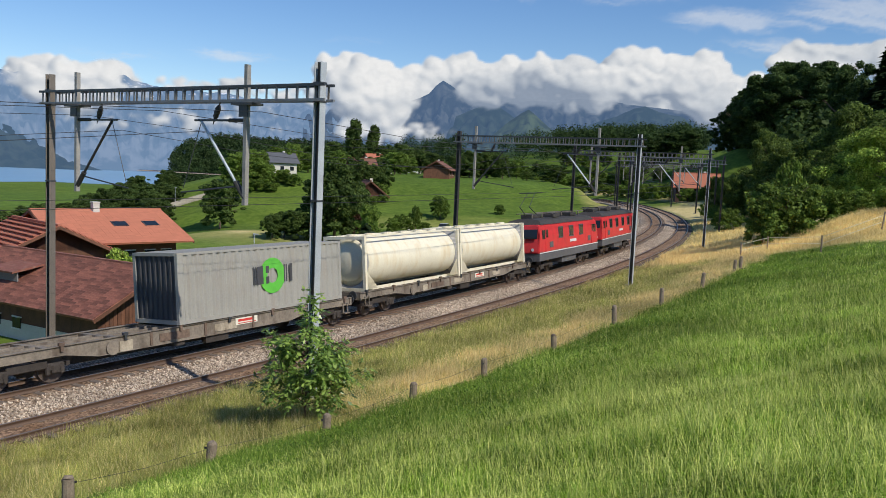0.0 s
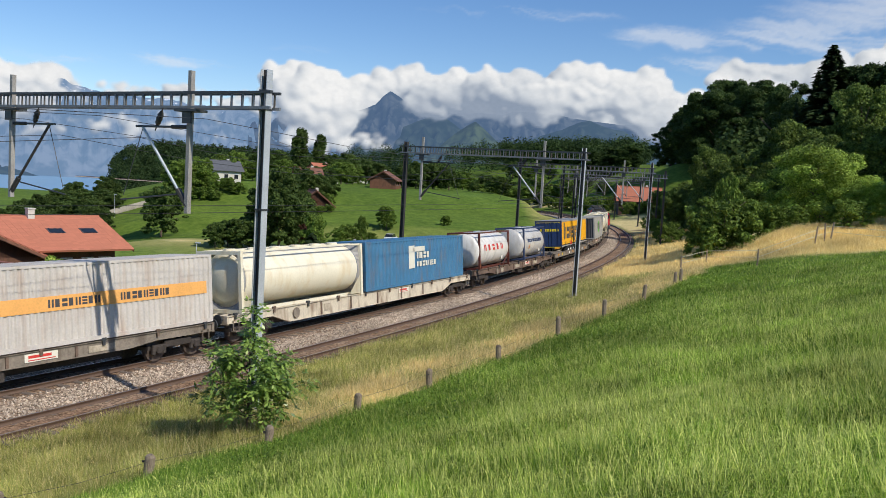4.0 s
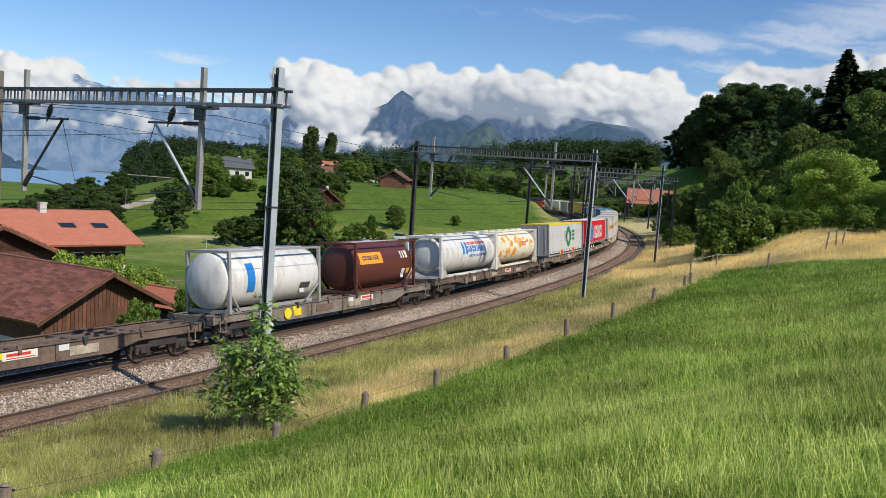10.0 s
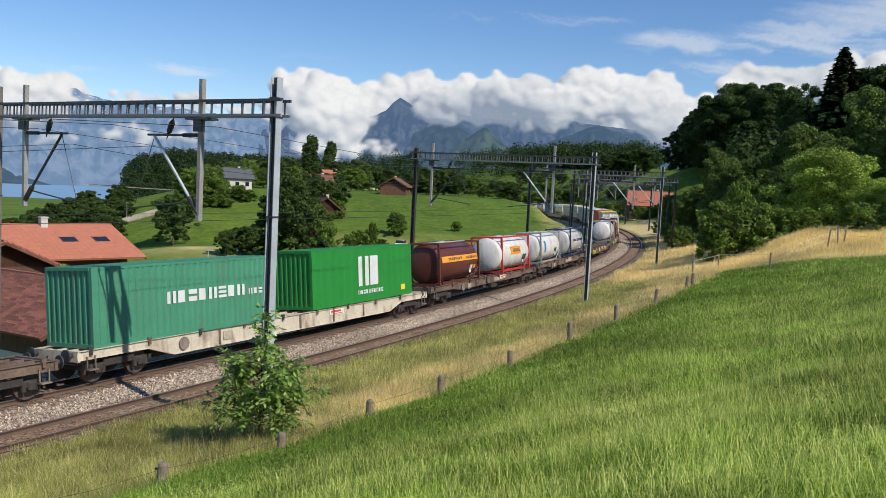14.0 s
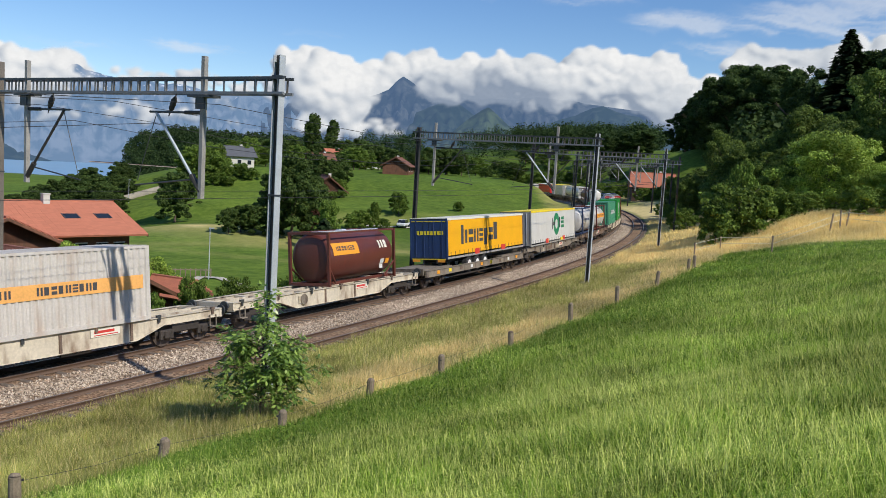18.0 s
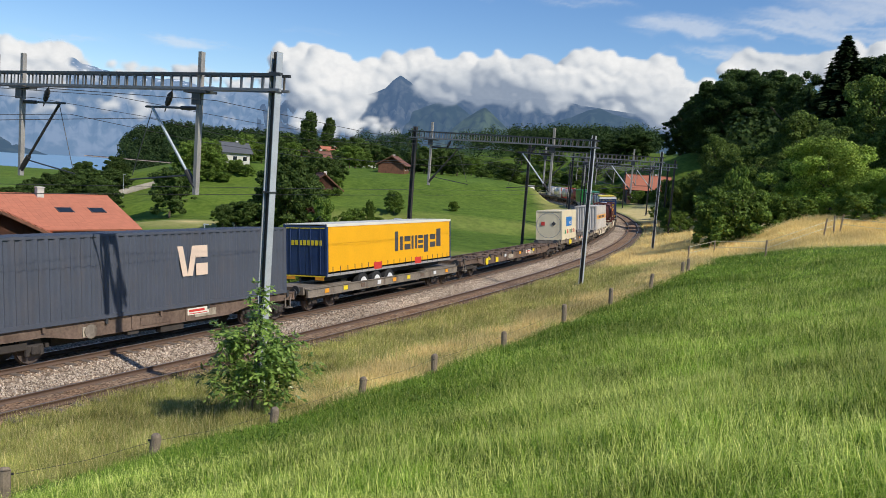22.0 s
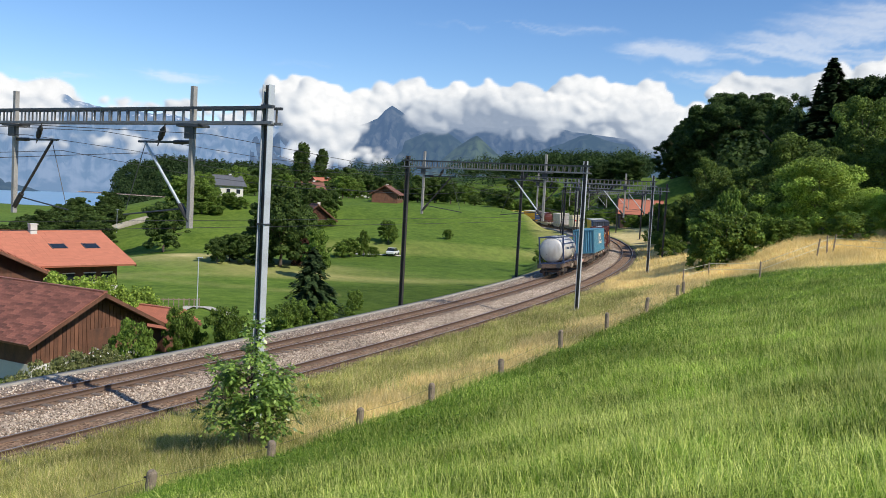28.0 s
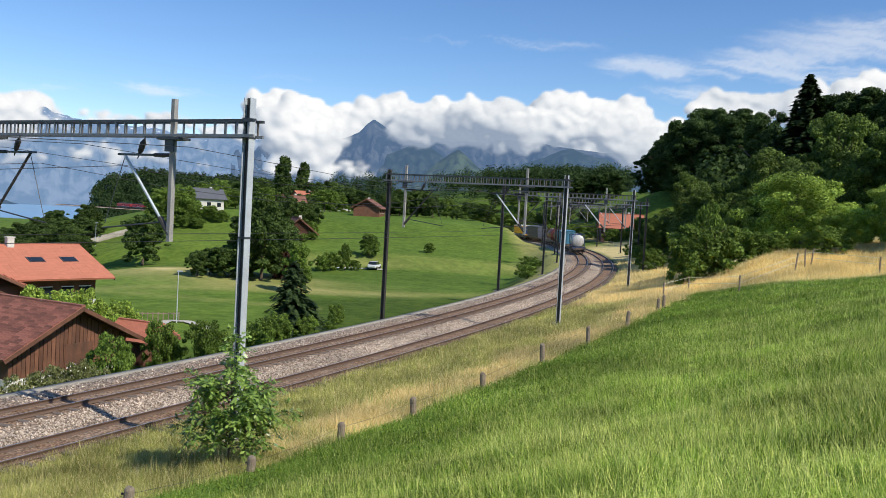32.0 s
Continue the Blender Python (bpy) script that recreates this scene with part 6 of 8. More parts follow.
grow(shrub, (3.4, 4.0), [(22.6, 72, 4.9, 6.2), (16.5, 203, 3.4, 5), (17.5, 202, 3.0, 5), (18.3, 203, 4.4, 5), (-5.0, 181, 1.8, 3.4), (-4.4, 184, 2.0, 3.0), (21.4, 71, 3.4, 3.2), (24.2, 74, 4.2, 4.4), (19.15, 108, 3.0, 3.8), (22.7, 78, 7.0, 3.0), (17.9, 150, 2.4, 3.5), (24.9, 78, 3.4, 4), (18.6, 125, 3, 4), (13.6, 232, 4.5, 5), (14.4, 226, 4.6, 6), (15.3, 220, 4.4, 5), (13.0, 246, 4.5, 6), (12.2, 250, 4, 6), (18.4, 205, 4, 5), (19.2, 196, 4, 6), (16.0, 228, 4, 5), (11.4, 262, 3.5, 6), (26.6, 74, 2.2, 3.5), (30, 72, 2.4, 3.5),
                         # below the line, from the spruce towards the barn
                         (-17.1, 52, 4.5, 2.8), (-14.2, 60, 4.1, 2.4), (-13.4, 61, 2.8, 1.8), (-11.2, 60, 4.2, 3.0), (-10.2, 63, 3.0, 2.0), (-8.2, 66, 3.2, 3.4), (-7.2, 70, 3.0, 2.6), (-4.4, 74, 2.6, 2.6), (-6.3, 72, 3.2, 3.0),
                         (-3.2, 78, 1.6, 2.2), (-2.4, 86, 2.2, 2.0)])
for s, n_, h, w in ((104, -8, 2.0, 3.0), (112, -9, 2.4, 3.6), (121, -8, 1.8, 3.2), (132, -9, 2.6, 4.0), (95, -7, 1.2, 2.2)):
    p = at(s, n_)
    stand(shrub[int(s) % 3], (3.4, 4.0), math.degrees(math.atan2(p.x, p.y)), math.hypot(p.x, p.y), h, w)
bright_shrub = [broad_tree("shrub", "bright leafy garden shrub beside the farmhouse", L_BRIGHT, 5, 3.6, 7000, 0.09, 64 + k, 9, 0.02, "garden shrubs", "shrub") for k in range(2)]
grow(bright_shrub, (5, 3.6), [(-16.6, 70, 4.5, 2.9), (-21.8, 66, 6.0, 3.0), (-20.1, 66, 5.8, 3.0), (-18.7, 68, 5.6, 2.8), (-19.4, 69, 5.4, 2.6), (-17.7, 69, 4.2, 2.4), (-15.9, 70, 3.6, 2.2), (-21.0, 67, 5.2, 2.4)])
# low flowering shrubs between barn and line
L_OLIVE = leaf_mat("grey olive leaves", (0.1, 0.13, 0.04), (0.3, 0.3, 0.12), 0.6, 0.35)
M_BLOSSOM = mat("white blossom", (0.8, 0.78, 0.72), 0.7)
flower = broad_tree("flowering_shrub", "low grey-green shrub with white blossoms by the barn", L_OLIVE, 2.6, 3.2, 6000, 0.07, 77, 9, 0.02, "flowering shrubs", "shrub")
rng = np.random.default_rng(78)
v_, f_ = leaf_cloud(rng, [((0, 0, 1.6), (1.3, 1.3, 1.0))], 36, 0.05)
bl = new("blossoms", mesh_np("blossoms", v_, f_, M_BLOSSOM))
bl.parent = flower
grow([flower], (2.6, 3.2), [(-20.4, 47, 3.6, 3.0), (-21.9, 46, 3.5, 2.8), (-19.0, 48.5, 3.5, 2.6), (-23.2, 45, 3.1, 2.6), (-17.9, 50, 2.9, 2.2), (-24.6, 44.5, 3.0, 2.6)])

# trees of the valley
valley = [broad_tree("broadleaf_tree", "round green broadleaf tree in the valley", L_GREEN, 8, 7, 14000, 0.14, 70 + k, 10, 0.1, "valley trees") for k in range(3)]
dark = [broad_tree("broadleaf_tree", "dark green broadleaf tree in the valley", L_VALLEY, 9, 7, 15000, 0.15, 80 + k, 10, 0.1, "valley trees") for k in range(2)]
poplars = [poplar_tree("tall narrow dark poplar", 20, 5.0, 14000, 0.22, 90 + k) for k in range(2)]
spruce = fir_tree("spruce_tree", "dark young spruce below the railway", 8.5, 6.0, 9000, 0.2, 95)
maroon = broad_tree("shrub", "dark maroon-leaved shrub among the trees", leaf_mat("maroon leaves", (0.04, 0.02, 0.015), (0.1, 0.05, 0.03), 0.6, 0.3), 4.5, 3.6, 5000, 0.13, 97, 9, 0.02, "", "shrub")
grow([spruce], (8.5, 6.0), [(-5.4, 76, 7.3, 7.6)])
grow([maroon], (4.5, 3.6), [(-6.2, 126, 4.6, 3.8)])
grow(poplars, (20, 5), [(-6.5, 300, 20.0, 8.5), (-5.2, 302, 18.8, 7.8)])
grow(valley, (8, 7), [(4.9, 275, 6.5, 8), (5.9, 290, 7.5, 9), (6.7, 300, 7, 8), (8.2, 305, 7.5, 10), (9.3, 300, 6.5, 9), (10.2, 310, 7.5, 9), (11.2, 290, 6, 8), (12.0, 285, 6.5, 8), (12.9, 300, 8, 9), (7.0, 330, 9, 10), (4.2, 320, 8, 9), (-14.1, 205, 9, 10), (-11.3, 256, 7.5, 11), (-5.3, 226, 5, 8), (-12.8, 215, 4, 7), (-13.4, 225, 7, 9), (-5.2, 113, 7.2, 3.8), (-2.95, 152, 3.6, 4.0), (-2.0, 153, 5.2, 2.6), (-0.3, 164, 4.8, 4.4), (3.85, 172, 2.2, 2.4),
                      (-3.6, 150, 3.0, 3.0), (-1.3, 154, 2.0, 2.6), (7.3, 330, 10, 12), (5.8, 340, 8, 10), (4.4, 350, 7, 9), (2.0, 255, 6, 9), (2.9, 265, 7, 9), (-3.6, 250, 7, 9), (-2.8, 262, 6, 8), (1.0, 262, 5, 7), (-9.6, 240, 6, 8), (-10.6, 205, 3, 5),
                      (-13.0, 200, 3, 5), (-14.8, 190, 4, 5), (-4.4, 196, 3, 3.4), (9.6, 350, 8, 10), (12.2, 300, 6, 8), (-12.9, 210, 8.0, 7.5), (-10.7, 228, 8.5, 7), (-12.3, 206, 4.2, 5), (-11.2, 208, 3.4, 5), (-5.3, 204, 6.2, 6.5), (-12.0, 198, 2.4, 4), (-7.6, 240, 7, 8)])
grow(dark, (9, 7), [(1.6, 248, 8.5, 8), (-6.2, 199, 9, 6.5), (-5.2, 201, 6.5, 6.5), (-4.4, 204, 5.5, 6), (-6.3, 180, 5.2, 5.4), (2.8, 252, 8.8, 9), (3.9, 250, 7.5, 7), (7.5, 246, 5.8, 8.6), (5.6, 248, 3.2, 4.5), (8.9, 262, 5, 7), (0.7, 256, 6.5, 6), (10.4, 280, 6, 9), (-7.7, 124, 12.8, 9.0), (-15.4, 158, 9.6, 8.6), (-10.2, 124, 4.6, 5.4), (-11.9, 123, 3.9, 3.6), (-8.9, 123, 4.0, 4.2), (-11.1, 125, 4.2, 4.2), (-6.6, 128, 9, 7), (-8.7, 130, 9.5, 7), (-6.0, 130, 6, 5), (-5.0, 222, 6, 8), (-5.8, 128, 4.6, 4),
                    (-9.0, 262, 9, 9), (-7.9, 270, 10, 9), (-4.1, 275, 10, 9), (-3.2, 285, 11, 10), (-1.9, 300, 10, 9), (-0.9, 285, 8, 9), (1.9, 290, 9, 9), (3.2, 300, 10, 10), (4.4, 335, 8, 10), (6.4, 360, 8, 10), (8.3, 370, 8, 9),
                    (10.8, 340, 6, 8), (13.2, 280, 6, 7), (14.6, 262, 5, 6), (-14.6, 215, 5, 7), (0.6, 300, 7, 8), (-5.9, 290, 9, 8), (-10.2, 275, 8, 9)])
# wood between the houses and the lake
for k in range(90):
    az = rs.uniform(-34, -18.4)
    r = rs.uniform(165, 225)
    x, y = polar(az, r)
    stand(rs.choice(dark), (9, 7), az, r, rs.uniform(4.8, 6.4), rs.uniform(5.5, 8))
# far woods: crowns joined into one mass each
def far_wood(name, label, count, place, hmin, hmax, leaf, seed, per, size):
    rng = np.random.default_rng(seed)
    px, py = place(rng, count)
    pz = land(px, py)
    blobs = []
    for i in range(count):
        h = rng.uniform(hmin, hmax)
        w = h * rng.uniform(0.26, 0.4)
        blobs.append(((px[i], py[i], pz[i] + h * 0.5), (w, w, h * 0.5)))
        for k in range(2):
            a = rng.uniform(0, 6.28)
            blobs.append(((px[i] + w * 0.7 * math.cos(a), py[i] + w * 0.7 * math.sin(a), pz[i] + h * rng.uniform(0.35, 0.75)), (w * 0.6, w * 0.6, h * 0.22)))
    v, f = leaf_cloud(rng, blobs, count * per, size, 1.0, 0.03)
    return tagged(new(name, mesh_np(name, v, f, leaf)), label, "woodland", kind="stuff")


def ridge_place(rng, n):
    az = np.radians(rng.uniform(-19.0, 16, n))
    r = rng.uniform(700, 1180, n)
    return r * np.sin(az), r * np.cos(az)


def near_ridge_place(rng, n):
    az = np.radians(np.where(rng.random(n) < 0.75, rng.triangular(3.5, 16.0, 17.6, n), rng.uniform(-12, 1, n)))
    r = rng.uniform(400, 680, n)
    return r * np.sin(az), r * np.cos(az)


def hill_place(rng, n):
    az = rng.uniform(20.3, 44, n)
    r = np.maximum(rng.uniform(175, 330, n), np.where(az < 22, 262, 175))
    az = np.radians(az)
    return r * np.sin(az), r * np.cos(az)


far_wood("far_wood", "dark wooded headland above the lake", 2600, ridge_place, 10, 18, L_FARWOOD, 5, 150, 0.95)
far_wood("far_wood", "dark wooded hillside behind the village", 700, near_ridge_place, 9, 16, L_FARWOOD, 6, 380, 0.42)
far_wood("far_wood", "dark wood covering the hill", 260, hill_place, 11, 16, L_FOREST, 7, 300, 0.5)

# ---- mountains and clouds ----
def mountain_material(name, low, high, haze, haze_share, snow=0.0):
    """Forest, rock and pasture in patches under a painted, glowing haze colour; snow: how far down it lies, in metres
    of height.
    """
    m = bpy.data.materials.new(name)
    m.use_nodes = True
    nt = m.node_tree
    n, l = nt.nodes, nt.links
    b = n["Principled BSDF"]
    b.inputs["Roughness"].default_value = 1.0
    geo = n.new("ShaderNodeNewGeometry")
    no = n.new("ShaderNodeTexNoise")
    no.inputs["Scale"].default_value = 0.012
    no.inputs["Detail"].default_value = 9
    l.new(geo.outputs["Position"], no.inputs["Vector"])
    r = n.new("ShaderNodeValToRGB")
    r.color_ramp.elements[0].position, r.color_ramp.elements[1].position = 0.44, 0.58
    r.color_ramp.elements[0].color, r.color_ramp.elements[1].color = (*low, 1), (*high, 1)
    l.new(no.outputs[0], r.inputs[0])
    col = r.outputs[0]
    share = None
    if snow:
        sx = n.new("ShaderNodeSeparateXYZ")
        l.new(geo.outputs["Position"], sx.inputs[0])
        streak = n.new("ShaderNodeTexNoise")
        streak.inputs["Scale"].default_value = 0.02
        streak.inputs["Detail"].default_value = 6
        mp = n.new("ShaderNodeMapping")
        mp.inputs["Scale"].default_value = (1, 1, 0.55)
        l.new(geo.outputs["Position"], mp.inputs[0])
        l.new(mp.outputs[0], streak.inputs["Vector"])
        hi = n.new("ShaderNodeMapRange")
        hi.inputs["From Min"].default_value, hi.inputs["From Max"].default_value = snow - 120, snow + 100
        hi.inputs["To Min"].default_value, hi.inputs["To Max"].default_value = -0.13, 0.1
        l.new(sx.outputs["Z"], hi.inputs[0])
        ad = n.new("ShaderNodeMath")
        ad.operation = "ADD"
        l.new(streak.outputs[0], ad.inputs[0])
        l.new(hi.outputs[0], ad.inputs[1])
        sf = n.new("ShaderNodeMapRange")
        sf.inputs["From Min"].default_value, sf.inputs["From Max"].default_value = 0.62, 0.7
        l.new(ad.outputs[0], sf.inputs[0])
        ms = n.new("ShaderNodeMix")
        ms.data_type = "RGBA"
        l.new(sf.outputs[0], ms.inputs[0])
        l.new(col, ms.inputs[6])
        ms.inputs[7].default_value = (0.85, 0.87, 0.9, 1)
        col = ms.outputs[2]
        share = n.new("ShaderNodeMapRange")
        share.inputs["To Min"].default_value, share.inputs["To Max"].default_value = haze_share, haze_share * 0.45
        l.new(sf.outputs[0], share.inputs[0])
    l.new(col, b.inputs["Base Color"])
    # the haze is painted: a flat glow mixed over the slope colour
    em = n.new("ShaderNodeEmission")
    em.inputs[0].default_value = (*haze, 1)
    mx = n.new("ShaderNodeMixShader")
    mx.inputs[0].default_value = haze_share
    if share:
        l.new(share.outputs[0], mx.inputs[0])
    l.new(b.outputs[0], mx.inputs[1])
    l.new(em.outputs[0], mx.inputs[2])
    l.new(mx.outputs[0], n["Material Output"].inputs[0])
    return m


def ridge(name, label, r0, az_list, el_list, depth, rough, material, seed, foot=-52.0):
    """A range as relief: crest angles over azimuth, with spurs and gullies."""
    az = np.arange(az_list[0], az_list[-1], 0.12)
    crest = np.interp(az, az_list, el_list)
    rows = 34
    ph = np.linspace(0, 1, rows)
    vs = np.empty((rows, len(az), 3))
    for i, t in enumerate(ph):
        for j, a in enumerate(az):
            p = Vector((a * 0.55 + seed, t * 2.2, seed * 0.7))
            q = 1 - abs(noise.fractal(p, 1.0, 2.1, 5)) * 1.1
            q2 = noise.fractal(Vector((a * 1.6 + seed, t * 5, seed)), 1.0, 2.1, 4)
            top = 7.2 + r0 * math.tan(radians(crest[j] * (1 + rough * 0.3 * noise.noise(Vector((a * 0.55, seed, 0))) + rough * 0.12 * noise.noise(Vector((a * 1.7, seed, 3))))))
            h = foot + (top - foot) * min(1.0, t ** 0.85 + t * (1 - t) * (0.6 * q2 + 0.5 * (q - 0.6)))
            r = r0 - depth * (1 - t)
            vs[i, j] = (r * math.sin(radians(a)), r * math.cos(radians(a)), h)
    k = len(az)
    i = np.arange(rows - 1)[:, None] * k + np.arange(k - 1)[None, :]
    f = np.stack([i.ravel(), (i + 1).ravel(), (i + k + 1).ravel(), (i + k).ravel()], 1)
    return tagged(new(name, mesh_np(name, vs.reshape(-1, 3), f, material, True)), label, "mountains", kind="structure")


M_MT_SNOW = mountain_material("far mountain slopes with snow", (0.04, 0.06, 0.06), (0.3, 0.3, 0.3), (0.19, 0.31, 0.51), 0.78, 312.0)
M_MT_PEAK = mountain_material("haze blue mountain slopes", (0.03, 0.045, 0.04), (0.16, 0.17, 0.15), (0.095, 0.165, 0.3), 0.74)
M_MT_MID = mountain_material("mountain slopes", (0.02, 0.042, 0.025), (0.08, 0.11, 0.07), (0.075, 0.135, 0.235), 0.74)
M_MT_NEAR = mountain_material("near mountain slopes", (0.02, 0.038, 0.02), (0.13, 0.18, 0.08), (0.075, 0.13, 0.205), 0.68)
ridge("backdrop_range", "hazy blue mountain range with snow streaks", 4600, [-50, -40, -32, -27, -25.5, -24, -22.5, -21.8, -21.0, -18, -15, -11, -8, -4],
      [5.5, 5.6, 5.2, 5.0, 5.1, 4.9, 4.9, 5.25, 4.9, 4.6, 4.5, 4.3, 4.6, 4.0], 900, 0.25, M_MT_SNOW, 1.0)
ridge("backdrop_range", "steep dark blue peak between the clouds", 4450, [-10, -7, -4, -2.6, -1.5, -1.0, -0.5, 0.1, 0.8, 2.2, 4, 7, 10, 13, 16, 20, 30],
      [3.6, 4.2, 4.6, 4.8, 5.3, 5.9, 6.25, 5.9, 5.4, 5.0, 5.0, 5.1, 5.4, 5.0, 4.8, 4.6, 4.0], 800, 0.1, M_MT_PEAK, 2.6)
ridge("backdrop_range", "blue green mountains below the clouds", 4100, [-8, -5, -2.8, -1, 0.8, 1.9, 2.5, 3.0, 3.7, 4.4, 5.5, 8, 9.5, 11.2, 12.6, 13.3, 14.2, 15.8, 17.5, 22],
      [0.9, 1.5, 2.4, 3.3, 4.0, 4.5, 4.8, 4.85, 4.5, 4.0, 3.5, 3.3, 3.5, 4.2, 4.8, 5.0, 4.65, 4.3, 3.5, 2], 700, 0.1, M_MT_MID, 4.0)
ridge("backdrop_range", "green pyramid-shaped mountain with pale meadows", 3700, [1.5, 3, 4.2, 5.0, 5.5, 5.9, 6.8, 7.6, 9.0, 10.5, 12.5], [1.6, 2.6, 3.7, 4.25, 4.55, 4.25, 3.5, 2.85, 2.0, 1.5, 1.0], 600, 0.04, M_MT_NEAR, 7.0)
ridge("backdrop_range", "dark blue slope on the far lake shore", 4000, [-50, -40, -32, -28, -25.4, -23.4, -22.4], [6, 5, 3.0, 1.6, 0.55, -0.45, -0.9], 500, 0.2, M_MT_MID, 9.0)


def cloud_material():
    """Cloud seen from afar, glowing: painted light and shade and cover come with the sheet, fine shreds from noise."""
    m = bpy.data.materials.new("cumulus")
    m.use_nodes = True
    nt = m.node_tree
    n, l = nt.nodes, nt.links
    n.remove(n["Principled BSDF"])
    tone = n.new("ShaderNodeAttribute")
    tone.attribute_name = "tone"
    cov = n.new("ShaderNodeAttribute")
    cov.attribute_name = "share"
    uv = n.new("ShaderNodeUVMap")
    fine = n.new("ShaderNodeTexNoise")
    fine.inputs["Scale"].default_value = 3.2
    fine.inputs["Detail"].default_value = 6
    fine.inputs["Roughness"].default_value = 0.6
    l.new(uv.outputs[0], fine.inputs["Vector"])
    mr = n.new("ShaderNodeMapRange")
    mr.inputs["From Min"].default_value, mr.inputs["From Max"].default_value = 0.3, 0.7
    mr.inputs["To Min"].default_value, mr.inputs["To Max"].default_value = 0.96, 1.03
    l.new(fine.outputs[0], mr.inputs[0])
    mul = n.new("ShaderNodeMix")
    mul.data_type, mul.blend_type = "RGBA", "MULTIPLY"
    mul.inputs[0].default_value = 1.0
    l.new(tone.outputs["Color"], mul.inputs[6])
    l.new(mr.outputs[0], mul.inputs[7])
    em = n.new("ShaderNodeEmission")
    l.new(mul.outputs[2], em.inputs[0])
    tr = n.new("ShaderNodeBsdfTransparent")
    mx = n.new("ShaderNodeMixShader")
    l.new(cov.outputs["Fac"], mx.inputs[0])
    l.new(tr.outputs[0], mx.inputs[1])
    l.new(em.outputs[0], mx.inputs[2])
    l.new(mx.outputs[0], n["Material Output"].inputs[0])
    return m


_lattice = np.random.default_rng(77).random((256, 256))


def vnoise(x, y):
    """Smooth lattice noise, 0 to 1."""
    xi, yi = np.floor(x).astype(int), np.floor(y).astype(int)
    fx, fy = x - xi, y - yi
    fx, fy = fx * fx * (3 - 2 * fx), fy * fy * (3 - 2 * fy)
    g = lambda a, b: _lattice[(xi + a) & 255, (yi + b) & 255]
    return (g(0, 0) * (1 - fx) + g(1, 0) * fx) * (1 - fy) + (g(0, 1) * (1 - fx) + g(1, 1) * fx) * fy


def fbm(x, y, octaves=5, gain=0.5, billow=False):
    total, amp, norm = 0.0, 1.0, 0.0
    for k in range(octaves):
        v = vnoise(x + 17.3 * k, y - 9.1 * k)
        total = total + amp * (1 - np.abs(2 * v - 1) if billow else v)
        norm += amp
        amp *= gain
        x, y = x * 2.03 + 0.3 * y, y * 2.03 - 0.3 * x * 0.5
    return total / norm


def soften(h, k):
    """A small blur by repeated averaging."""
    for _ in range(k):
        h = (np.roll(h, 1, 0) + np.roll(h, -1, 0) + np.roll(h, 1, 1) + np.roll(h, -1, 1) + 2 * h) / 6
    return h


